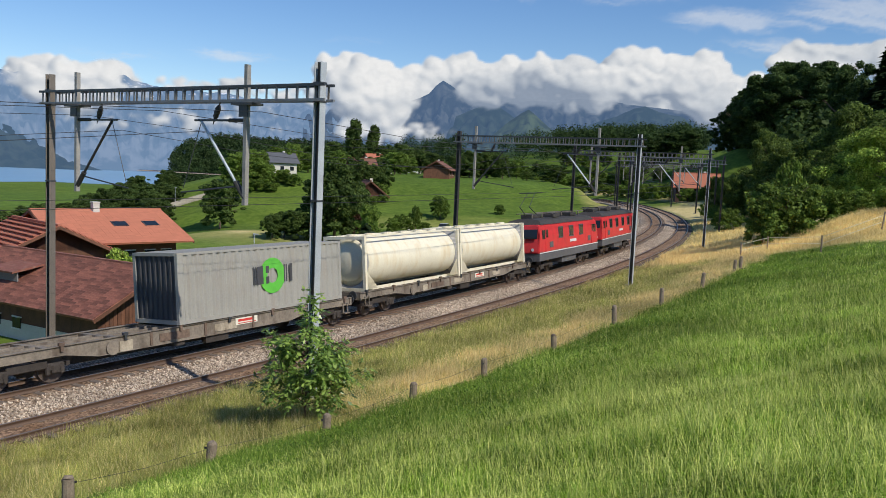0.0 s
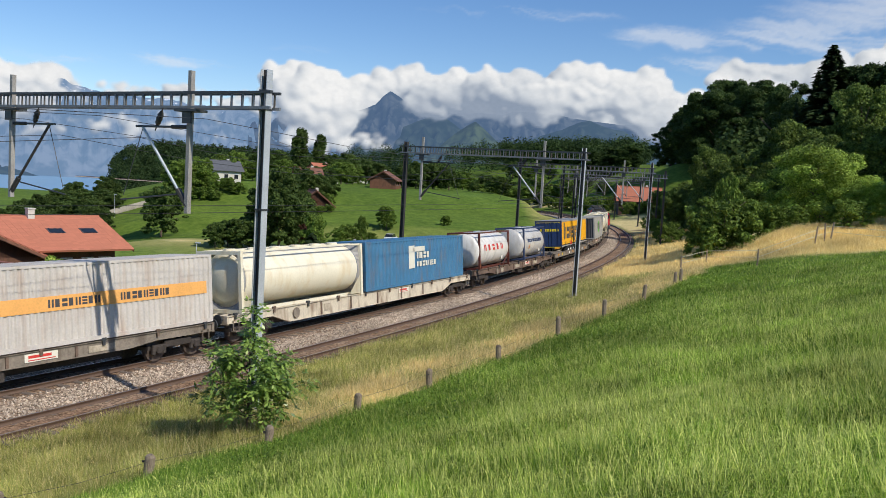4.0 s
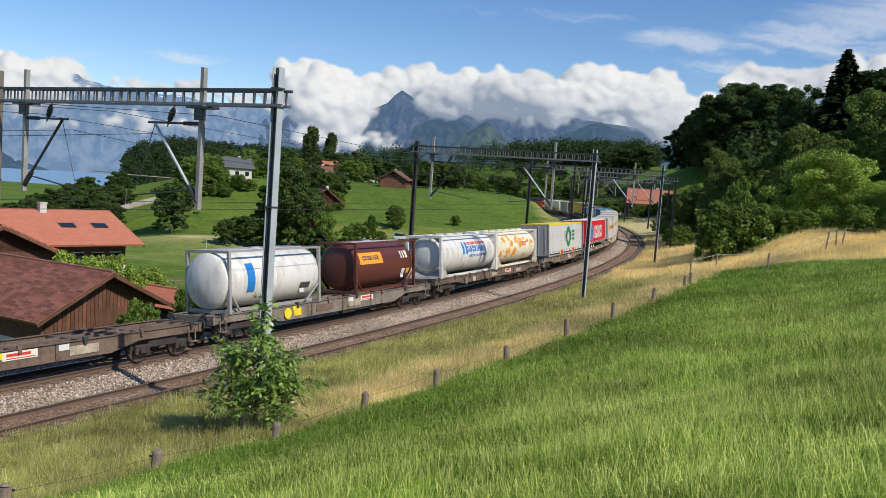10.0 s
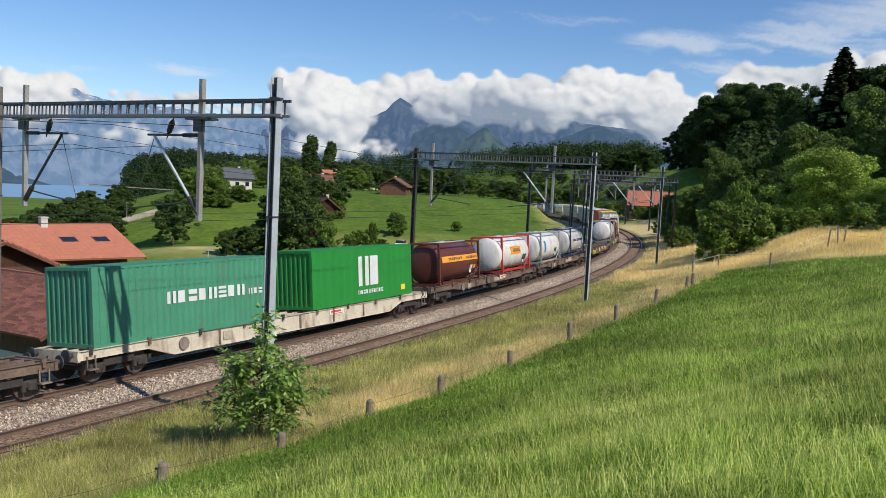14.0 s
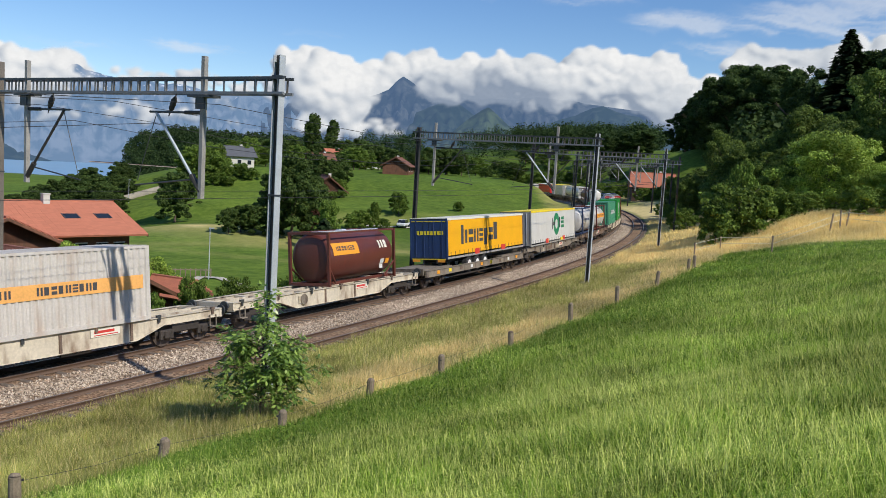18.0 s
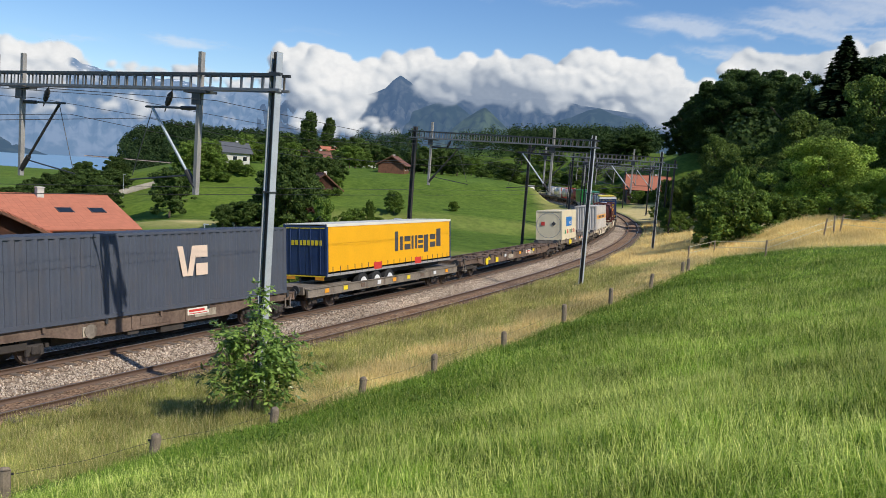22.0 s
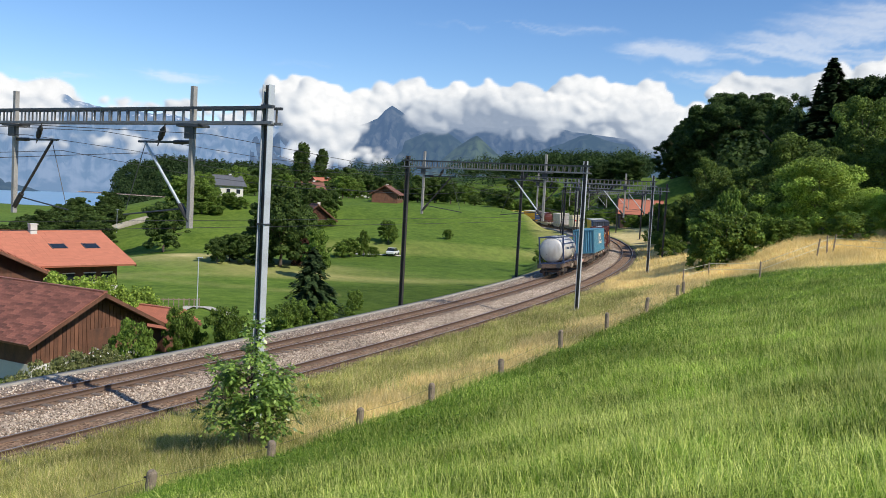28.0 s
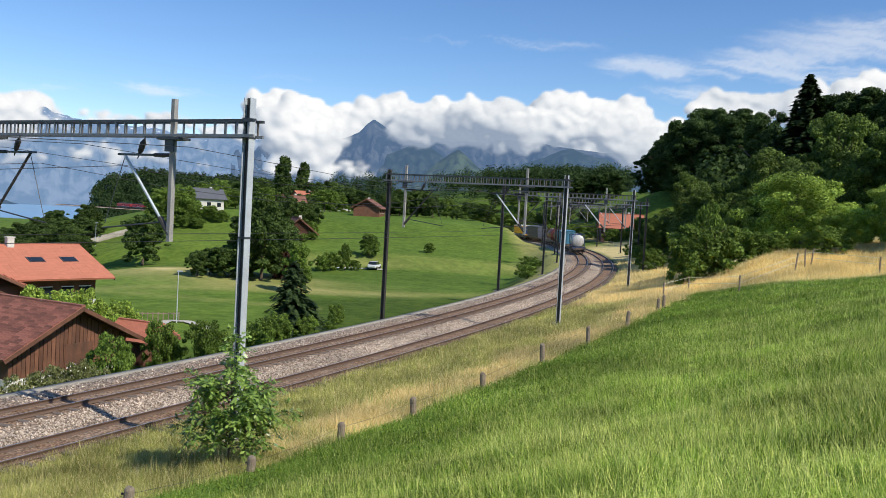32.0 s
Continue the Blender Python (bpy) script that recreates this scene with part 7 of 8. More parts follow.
def cloud_sheet(name, label, r0, blobs, seed, soft=0.3, opacity=1.0, greys=(), veil=False):
    """A cloud bank on a far curved sheet, heaped from round puffs: blobs of (azimuth, elevation, width, height, share
    of puffs);
    the light of a sun behind to the right is painted into its tone."""
    rng = np.random.default_rng(seed)
    az = np.arange(-60, 60.01, 0.11)
    el = np.arange(0, 15.01, 0.1)
    E_, A_ = np.meshgrid(el, az, indexing="ij")
    u, w = A_ * 0.8 + seed, E_ + seed * 1.7
    wu, ww = fbm(u + 40, w, 5) - 0.5, fbm(u, w + 60, 5) - 0.5
    X, Y = A_ + 1.5 * wu, E_ + 1.1 * ww
    if veil:
        streak = fbm(A_ * 0.16 + 0.4 * E_ + seed, E_ * 1.2 + 0.08 * A_ + 1.2 * wu, 5, 0.6)
        H = np.zeros(A_.shape)
        for a, e, bw, bh, k in blobs:
            H = np.maximum(H, k * np.exp(-((A_ - a) / bw) ** 2 - ((E_ - e + 0.8 * wu) / bh) ** 2))
        share = sstep(0.2, 0.95, H * (2.6 * streak - 0.45)) * opacity
        lit = np.full(A_.shape, 0.9)
    else:
        H = np.zeros(A_.shape)
        for a, e, bw, bh, k in blobs:
            for q in range(int(4 + 26 * bw * bh * k)):
                t, rad = rng.uniform(0, 6.283), math.sqrt(rng.random())
                pa, pe = a + bw * rad * math.cos(t), e + bh * rad * math.sin(t)
                r = min(bh, 1.4) * rng.uniform(0.22, 0.72)
                j0, j1 = np.searchsorted(az, (pa - 2 * r - 1, pa + 2 * r + 1))
                i0, i1 = np.searchsorted(el, (pe - 2 * r - 1, pe + 2 * r + 1))
                d2 = (((X[i0:i1, j0:j1] - pa) / 1.15) ** 2 + (Y[i0:i1, j0:j1] - pe) ** 2) / r ** 2
                lift = 0.5 * (1 - rad) * bh + rng.uniform(0, 0.25)
                cap = np.where(d2 < 1, r * np.sqrt(np.maximum(1 - d2, 0)) * (1 + lift), 0)
                H[i0:i1, j0:j1] = np.maximum(H[i0:i1, j0:j1], cap)
        H = soften(H, 3) + 0.3 * np.minimum(H * 3, 1) * (fbm(u * 1.3, w * 1.3, 5, 0.5) - 0.5)
        share = sstep(0.02, soft, H - 0.5 * (fbm(u * 0.8 + 5, w * 1.0, 6) - 0.42)) * sstep(0.0, 0.12, H) * opacity
        # lit and shaded sides of the puffs, worked out and kept as colour
        gy, gx = np.gradient(soften(H, 4), 0.1, 0.11)
        norm = np.sqrt(1 + 0.8 * (gx * gx + gy * gy))
        lit = (0.66 - 0.7 * (0.45 * gx + 0.6 * gy)) / norm
        lit = 0.02 + 1.08 * lit + 0.95 * (fbm(u * 0.3 + 3, w * 0.42, 4) - 0.52)
        for a, e, bw, bh, k in greys:
            lit = lit - k * np.exp(-((X - a) / bw) ** 2 - ((Y - e) / bh) ** 2)
    lit = np.clip(lit, 0, 1)[..., None]
    shade, mid, top = np.array([0.27, 0.33, 0.43]), np.array([0.6, 0.64, 0.69]), np.array([0.89, 0.89, 0.885])
    tone = np.where(lit < 0.5, shade + (mid - shade) * lit * 2, mid + (top - mid) * (lit * 2 - 1))
    v = np.stack([r0 * np.sin(np.radians(A_)), r0 * np.cos(np.radians(A_)), 7.2 + r0 * np.tan(np.radians(E_))], 2).reshape(-1, 3)
    k = len(az)
    i = np.arange(len(el) - 1)[:, None] * k + np.arange(k - 1)[None, :]
    f = np.stack([i.ravel(), (i + 1).ravel(), (i + k + 1).ravel(), (i + k).ravel()], 1)
    f = f[share.ravel()[f].max(1) > 0.001]
    me = mesh_np(name, v, f, CLOUD)
    uvl = me.uv_layers.new(name="UVMap")
    idx = f.ravel()
    uvl.data.foreach_set("uv", np.stack([A_.ravel()[idx], E_.ravel()[idx] * 1.25], 1).astype(np.float32).ravel())
    ca = me.color_attributes.new("tone", "FLOAT_COLOR", "POINT")
    ca.data.foreach_set("color", np.concatenate([tone.reshape(-1, 3), np.ones((A_.size, 1))], 1).astype(np.float32).ravel())
    sa_ = me.attributes.new("share", "FLOAT", "POINT")
    sa_.data.foreach_set("value", share.astype(np.float32).ravel())
    ob = tagged(new(name, me), label, "clouds", kind="structure")
    ob.visible_shadow = False
    return ob


CLOUD = cloud_material()
cloud_sheet("backdrop_clouds", "bright cumulus bank over the mountains", 4750,
            [(-24.5, 4.3, 4.0, 1.3, 1), (-12.5, 4.9, 3.0, 0.7, 0.6), (-17.5, 4.5, 2.6, 0.7, 0.5), (-6.6, 5.6, 2.6, 1.5, 1), (-3, 5.4, 2.2, 1.2, 1), (1, 6.4, 2.4, 1.2, 1),
             (5, 6.2, 3.5, 1.3, 1), (8.5, 6.2, 3.0, 1.3, 1), (12.5, 6.5, 3.8, 1.7, 1), (16.4, 6.2, 2.7, 1.9, 1), (19.0, 5.6, 1.8, 1.2, 1), (24, 7.9, 3.0, 0.9, 0.8), (36, 8, 9, 2, 0.5), (-46, 7, 9, 3, 0.4)], 3, 0.42,
            greys=[(5.5, 6.6, 3.4, 1.0, 0.4), (9.3, 6.0, 3.0, 1.0, 0.35), (-24, 3.4, 5, 0.8, 0.2)])
cloud_sheet("backdrop_clouds", "low torn clouds in front of the mountains", 3550,
            [(5.6, 6.1, 2.4, 1.0, 1), (8.4, 5.9, 2.4, 1.0, 1), (12.4, 6.5, 3.0, 1.0, 1), (16.6, 5.7, 2.0, 1.2, 1), (18.3, 4.9, 1.4, 1.0, 1), (2.9, 5.9, 1.4, 1.1, 1), (0.5, 7.0, 1.0, 0.6, 1), (1.9, 6.1, 0.8, 0.7, 1), (1.4, 5.5, 0.8, 0.7, 1.4), (2.5, 5.6, 1.2, 0.8, 1.2), (-2.7, 4.9, 0.8, 0.6, 1), (2.0, 5.4, 0.7, 0.5, 1), (-1.6, 2.8, 1.2, 0.45, 0.9),
             (-6.4, 5.2, 1.4, 1.7, 1), (-4.7, 4.2, 1.5, 1.4, 1), (-2.9, 4.6, 0.9, 0.8, 0.8), (-2.4, 2.45, 2.2, 0.5, 1), (-4.3, 3.0, 1.4, 0.8, 1), (-5.8, 2.6, 1.8, 0.8, 1), (0.2, 2.8, 1.0, 0.35, 0.6), (3.7, 3.1, 0.6, 0.2, 1),
             (10.5, 5.1, 0.8, 0.4, 1), (6.8, 5.4, 1.5, 0.4, 0.8), (-17, 2.5, 2.8, 0.6, 0.7), (-23.8, 2.1, 2.2, 0.5, 0.8), (-20, 2.8, 2.6, 0.4, 0.5), (-11.4, 2.2, 1.2, 0.35, 0.5),
             (-13.5, 3.7, 2.4, 0.45, 0.5), (-25.0, 4.2, 3.0, 1.2, 1), (-21.6, 5.3, 1.6, 0.5, 0.8), (-21.5, 4.4, 1.5, 0.5, 0.5), (-9.0, 4.6, 1.0, 0.6, 0.6)], 11, 0.5, 0.95,
            greys=[(5.8, 6.2, 2.8, 1.0, 0.5), (9.2, 6.0, 2.4, 0.8, 0.42), (13.5, 5.0, 3.5, 0.6, 0.2), (4.4, 5.0, 1.8, 0.6, 0.16), (-16, 2.4, 5, 0.8, 0.15)])
cloud_sheet("backdrop_clouds", "thin high veil clouds", 4780,
            [(8, 11.9, 7, 0.5, 0.75), (19, 10.6, 5, 0.8, 0.8), (26, 10.4, 7, 1.3, 1.0), (34, 12, 9, 1.6, 0.9), (20.5, 8.9, 4, 0.7, 0.8), (-14.5, 7.1, 3.6, 0.5, 0.95), (-22, 6.6, 4, 0.5, 0.7), (-5, 8.6, 4, 0.4, 0.5)], 23, 0.75, 0.45, (), True)

# ---- houses ----
def gable_house(name, label, w, d, wall_h, roof_h, over, wall_mat, roof_mat, base_mat=None, rows=14, cols=24, tile=True, base_h=0.0, category="house", sides=(-1, 1)):
    """A house along x (ridge along x), w long, d deep, with a tiled gable roof."""
    t = empty(name, label, category)
    bm = bmesh.new()
    box(bm, (0, 0, wall_h / 2 - 1.0), (w, d, wall_h + 2.0))
    part("wall", bm, wall_mat, t)
    for sx in (-1, 1):
        bm = bmesh.new()
        x = sx * w / 2
        vs = [bm.verts.new(p) for p in ((x, -d / 2, wall_h), (x, d / 2, wall_h), (x, 0, wall_h + roof_h))]
        bm.faces.new(vs)
        bmesh.ops.solidify(bm, geom=bm.faces[:], thickness=0.1)
        part("gable", bm, M_WOODDARK if base_mat else wall_mat, t)
    if base_mat:
        part("plinth", B(((0, 0, base_h / 2 - 1.0), (w + 0.1, d + 0.1, base_h + 2.0))), base_mat, t)
    run = d / 2 + over
    sl = math.atan2(roof_h, d / 2)
    ln = run / math.cos(sl)
    zr = wall_h + roof_h + 0.12
    wl = w + 2 * over
    for sy in (-1, 1):
        bm = bmesh.new()
        cyy, czz = sy * run / 2, zr - math.tan(sl) * run / 2
        box(bm, (0, cyy, czz), (wl, ln, 0.14), 0, 0, -sy * sl)
        rf = part("roof", bm, roof_mat, t)
        if tile and sy in sides:
            tw, th_ = wl / cols, ln / rows
            tb = bmesh.new()
            box(tb, (0, 0, 0), (tw * 0.985, th_ * 1.1, 0.06), 0, 0, 0.2)
            tm = bpy.data.meshes.new("roof_tile")
            tb.to_mesh(tm)
            tb.free()
            tm.materials.append(roof_mat)
            rnd = random.Random(4)
            for r in range(rows):
                q = (r + 0.5) * th_
                for c in range(cols):
                    o = new("roof_tile", tm)
                    o.parent = rf
                    y = sy * q * math.cos(sl)
                    z = zr - q * math.sin(sl)
                    o.matrix_basis = Matrix.Translation((-wl / 2 + (c + 0.5) * tw, y, z)) @ Euler((-sy * sl, 0, math.pi if sy > 0 else 0.0)).to_matrix().to_4x4() @ Matrix.Translation((0, 0, 0.1 + rnd.uniform(0, 0.008)))
    part("ridge_cap", B(((0, 0, zr + 0.12), (wl, 0.32, 0.14))), roof_mat, t)
    for sx in (-1, 1):
        for sy in (-1, 1):
            part("verge_board", B(((sx * (wl / 2 + 0.02), sy * run / 2, zr - math.tan(sl) * run / 2 - 0.08), (0.05, ln, 0.24), 0, 0, -sy * sl)), M_WOODDARK, t)
    return t


def window(parent, c, s, rz=0.0, frame_mat=None):
    w = part("window", B((c, s, rz)), M_GLASS, parent)
    part("window_head", B(((c[0], c[1], c[2] + s[2] / 2), (s[0] + 0.1, s[1] + 0.04, 0.08), rz)), frame_mat or M_WHITE, w)
    part("window_sill", B(((c[0], c[1], c[2] - s[2] / 2), (s[0] + 0.1, s[1] + 0.08, 0.08), rz)), frame_mat or M_WHITE, w)
    return w


# old barn beside the line: ridge towards the west, gable to the east
barn = gable_house("barn", "old barn with brown tiled roof and dark weathered boards", 16, 8.94, 3.0, 2.19, 1.0, M_WOODDARK, M_TILE, M_PLASTER, 25, 30, True, 1.2, "barn", (-1,))
BARN = (-26.1, 58.1, -5.4, -30.0)
barn.matrix_basis = pose(BARN[0], BARN[1], BARN[2], 0, 0, BARN[3])
for k in range(30):
    part("board", B(((8.03, -4.35 + 0.3 * k, 1.2 + 0.5 * (3.0 + (1 - abs(-4.35 + 0.3 * k) / 4.47) * 2.1 - 1.25)), (0.04 + 0.012 * (k % 3), 0.26, 3.0 + (1 - abs(-4.35 + 0.3 * k) / 4.47) * 2.1 - 1.25))), M_WOODDARK, barn)
for y in (-2.5, 0.5, 2.8):
    window(barn, (-3 + y, -4.54, 1.2), (0.9, 0.05, 0.8))
part("door", B(((8.06, 0.6, 1.9), (0.06, 2.2, 2.0))), M_WOODDARK, barn)
part("dormer_roof", B(((-3.0, -2.9, 4.6), (3.2, 2.4, 0.14), 0, 0, 0.16)), M_TILE, barn)
part("dormer_wall", B(((-3.0, -3.6, 4.1), (2.9, 0.1, 0.7))), M_DARKWALL, barn)

# farmhouse with the orange roof
farm = gable_house("farmhouse", "large farmhouse with orange tiled roof and dark wooden walls", 10, 11.4, 4.5, 2.1, 1.2, M_WOODDARK, M_TILENEW, M_PLASTER, 26, 24, True, 2.2, "house", (-1,))
farm.matrix_basis = pose(-32.9, 77.4, -4.6, 0, 0, 46)
part("chimney", B(((-0.5, -0.5, 6.9), (0.6, 0.6, 1.2)), ((-0.5, -0.5, 7.5), (0.72, 0.72, 0.1))), M_PLASTER, farm)
for x in (0.6, 3.6):
    bm = bmesh.new()
    box(bm, (x, -3.3, 5.66), (1.3, 0.95, 0.1), 0, 0, 0.352)
    w = part("skylight", bm, M_GLASS, farm)
    bm = bmesh.new()
    for dx in (-0.66, 0.66):
        box(bm, (x + dx, -3.3, 5.67), (0.08, 1.05, 0.12), 0, 0, 0.352)
    part("skylight_frame", bm, M_DARKSTEEL, w)
for x in (0.5, 2.4, 4.0):
    window(farm, (x, -5.73, 3.0), (1.0, 0.05, 0.9))
part("door", B(((-1.2, -5.73, 1.2), (1.1, 0.06, 2.0))), M_WOODDARK, farm)
part("side_dormer_roof", B(((-2.0, -5.6, 4.55), (2.6, 2.6, 0.14), 0, 0, 0.25)), M_TILE, farm)
wing = gable_house("farmhouse_wing", "farmhouse wing with orange tiled roof and dark gable", 9, 8.5, 4.0, 2.0, 1.0, M_WOODDARK, M_TILENEW, None, 10, 18, True)
wing.matrix_basis = pose(-35.5, 70.6, -4.8, 0, 0, 136)
# low annexe roof beside the barn
shed = gable_house("shed", "small shed with weathered orange tiles", 3.6, 3.0, 1.9, 0.9, 0.4, M_WOODDARK, M_TILENEW, None, 6, 10, True)
shed.matrix_basis = pose(-17.4, 63.5, -5.3, 0, 0, -28)

# houses on the slope and in the village


def small_house(az, r, rz, w, d, hw, hr, wall, roof, label, dz=0.0, chimney=True):
    h = gable_house("house", label, w, d, hw, hr, 0.7, wall, roof, None, 8, 14, False)
    x, y = polar(az, r)
    h.matrix_basis = pose(x, y, zat(x, y) + dz, 0, 0, rz)
    for k in range(3):
        for st in range(2 if hw > 4 else 1):
            window(h, (-w / 3 + k * w / 3, -d / 2 - 0.03, 1.5 + 2.6 * st), (1.0, 0.06, 1.2))
            window(h, (w / 2 + 0.03, -d / 3 + k * d / 3, 1.5 + 2.6 * st), (0.06, 1.0, 1.2))
    if chimney:
        part("chimney", B(((w * 0.2, 0.6, hw + hr), (0.6, 0.6, 1.4))), M_PLASTER, h)
    return h


M_SLATEROOF = mat("dark slate roof", (0.1, 0.105, 0.115), 0.7, 0, 0.2, 1.5, 16, 0.2, 20)
M_BROWNROOF = mat("brown roof", (0.2, 0.09, 0.06), 0.8, 0, 0.2, 1.5, 16, 0.2, 20)
small_house(-11.6, 224, 30, 8.0, 6.5, 3.2, 2.2, M_PLASTER, M_SLATEROOF, "white rendered house with dark slate roof on the slope")
small_house(-5.9, 214, 20, 6, 6, 3.0, 2.2, M_PLASTER, M_BROWNROOF, "cream village house with brown roof")
small_house(-4.9, 285, 35, 8, 8, 4.0, 2.4, M_PLASTER, M_TILENEW, "village house with orange roof")
small_house(-5.5, 188, -75, 9, 7.5, 2.6, 3.0, M_WOODDARK, M_TILE, "dark wooden chalet with tiled roof on the field's edge", -1.3)
small_house(-0.5, 238, 80, 9, 7.5, 2.4, 2.2, M_WOODDARK, M_BROWNROOF, "brown wooden farmhouse at the top of the field")
small_house(-2.6, 345, 10, 9, 8, 4.5, 2.5, M_PLASTER, M_BROWNROOF, "pale village house among trees")
small_house(16.95, 212, -12, 10, 9, 3.2, 3.2, M_CHALET, M_TILENEW, "wooden chalet with wide orange roof above the line", -1.0)
small_house(-32.6, 92, 10, 8, 8, 4.0, 2.6, M_WOODDARK, M_BROWNROOF, "dark wooden house towards the lake", 0.0)

# wall of the lane, path and lamp
v_, f_ = [], []
for k in range(13):
    x, y = polar(-19.6 + 0.27 * k, 190 + 0.8 * k)
    g = zat(x, y)
    u = Vector((x, y, 0)).normalized() * 0.3
    v_ += [(x, y, g - 0.8), (x, y, g + 1.3), (x + u.x, y + u.y, g + 1.3), (x + u.x, y + u.y, g - 0.8)]
for k in range(12):
    f_ += [(4 * k + a, 4 * k + (a + 1) % 4, 4 * k + 4 + (a + 1) % 4, 4 * k + 4 + a) for a in range(4)]
tagged(new("wall_lane", mesh_np("wall_lane", np.array(v_), np.array(f_), M_CONCRETE)), "pale concrete wall along the lane", "wall", kind="structure")


def ribbon(name, pts, w, m, label, category, lift=0.06):
    """A strip laid on the ground through plan points."""
    v, f = [], []
    dense = []
    for a, b in zip(pts, pts[1:]):
        k = max(2, int(math.dist(a, b) / 1.5))
        dense += [(a[0] + (b[0] - a[0]) * i / k, a[1] + (b[1] - a[1]) * i / k) for i in range(k)]
    dense.append(pts[-1])
    for i, p in enumerate(dense):
        q = dense[min(i + 1, len(dense) - 1)]
        o = dense[max(i - 1, 0)]
        d = Vector((q[0] - o[0], q[1] - o[1])).normalized()
        for sg in (-1, 1):
            x, y = p[0] - d.y * sg * w / 2, p[1] + d.x * sg * w / 2
            v.append((x, y, zat(x, y) + lift))
    f = [(2 * i, 2 * i + 1, 2 * i + 3, 2 * i + 2) for i in range(len(dense) - 1)]
    return tagged(new(name, mesh_np(name, np.array(v), np.array(f), m)), label, category, kind="structure")


ribbon("road_path", [polar(-15.6, 78), polar(-13.6, 86), polar(-12.4, 85.5), polar(-11.2, 82), polar(-9.8, 74)], 1.0, M_PATH, "pale gravel path across the lawn", "path", 0.12)
ribbon("road_drive", [polar(-3.2, 157), polar(-0.4, 158), polar(0.8, 156.5)], 2.6, M_PATH, "pale gravel drive with a parked car", "drive", 0.15)


# ---- parked car ----
def parked_car(x, y, rz):
    c = empty("car", "small white car parked on the drive", "car")
    c.matrix_basis = pose(x, y, zat(x, y) + 0.1, 0, 0, rz)
    bm = bmesh.new()
    box(bm, (0, 0, 0.62), (4.0, 1.7, 0.6), bevel=0.12)
    part("body", bm, M_CARWHITE, c)
    bm = bmesh.new()
    vs = []
    for z, x0, x1, w in ((0.92, -1.7, 1.1, 0.8), (1.45, -1.3, 0.4, 0.65)):
        vs.append([bm.verts.new(p) for p in ((x0, -w, z), (x1, -w, z), (x1, w, z), (x0, w, z))])
    for k in range(4):
        bm.faces.new((vs[0][k], vs[0][(k + 1) % 4], vs[1][(k + 1) % 4], vs[1][k]))
    bm.faces.new(vs[1])
    part("cabin", bm, M_GLASS, c)
    part("car_roof", B(((-0.45, 0, 1.47), (1.6, 1.25, 0.05))), M_CARWHITE, c)
    for sx in (-1.25, 1.3):
        for sy in (-0.8, 0.8):
            bm = bmesh.new()
            rod(bm, (sx, sy - 0.1, 0.31), (sx, sy + 0.1, 0.31), 0.31, 14)
            part("wheel", bm, M_RUBBER, c)


parked_car(*polar(0.05, 157), 75)

# lamp posts on the lawn
for az, r, h in ((-13.1, 85, 5.2), (-18.3, 188, 5.0)):
    x, y = polar(az, r)
    z = zat(x, y)
    p = empty("street_lamp", "slender grey lamp post on the grass", "street lamp", "lamp posts")
    p.location = (x, y, z)
    bm = bmesh.new()
    rod(bm, (0, 0, -0.3), (0, 0, h), 0.06, 8, 0.04)
    part("post", bm, M_GALV, p)
    part("lamp_head", B(((0.15, 0, h), (0.5, 0.16, 0.1))), M_GALV, p)

# garden fence by the lawn
gf = empty("garden_fence", "low weathered wooden rail fence by the lawn", "fence")
for k in range(9):
    a = polar(-15.6 + 0.33 * k, 86)
    b = polar(-15.6 + 0.33 * (k + 1), 86)
    z = zat(*a)
    part("post", B(((a[0], a[1], z + 0.4), (0.09, 0.09, 1.1))), M_WOODPOST, gf)
    if k < 8:
        part("rail", B((((a[0] + b[0]) / 2, (a[1] + b[1]) / 2, z + 0.8), (math.dist(a, b), 0.05, 0.1), math.atan2(b[1] - a[1], b[0] - a[0]))), M_WOODPOST, gf)

# ---- pasture fence ----
POSTS = [(-6.2, 0.6), (-3.4, 0.46), (-0.2, 0.44), (3.3, 0.54), (6.6, 0.54), (10.6, 0.55), (15.5, 0.8), (20.7, 0.8), (26.9, 0.8), (33.9, 0.76), (35.6, 0.82)]
rs2 = random.Random(9)
tips = []
for i, (s, h) in enumerate(POSTS):
    p = at(s, fence_n(s))
    z = zat(p.x, p.y)
    f = empty("fence_post", "weathered grey wooden fence post in the grass", "fence post", "pasture fence posts")
    f.matrix_basis = Matrix.Translation((p.x, p.y, z)) @ pose(0, 0, 0, rs2.uniform(-4, 4), rs2.uniform(-4, 4), rs2.uniform(0, 360))
    bm = bmesh.new()
    rod(bm, (0, 0, -0.5), (0, 0, h - 0.03), 0.1, 10, 0.095)
    rod(bm, (0.01, 0.01, h - 0.03), (0.02, 0.02, h + 0.015), 0.093, 10, 0.06)
    part("stake", bm, M_WOODPOST, f)
    bm = bmesh.new()
    rod(bm, (0.06, 0, h - 0.12), (0.14, 0, h - 0.12), 0.022, 6)
    part("insulator", bm, M_BLACK, f)
    tips.append(Vector((p.x, p.y, z + h - 0.12)))
for dz in (0, -0.3):
    pts = []
    for a, b in zip(tips, tips[1:]):
        pts += [a + Vector((0, 0, dz)), (a + b) / 2 + Vector((0, 0, dz - 0.06))]
    wire("fence_wire", pts + [tips[-1] + Vector((0, 0, dz))], 0.004, "thin wire strung between the fence posts", "fence wires")
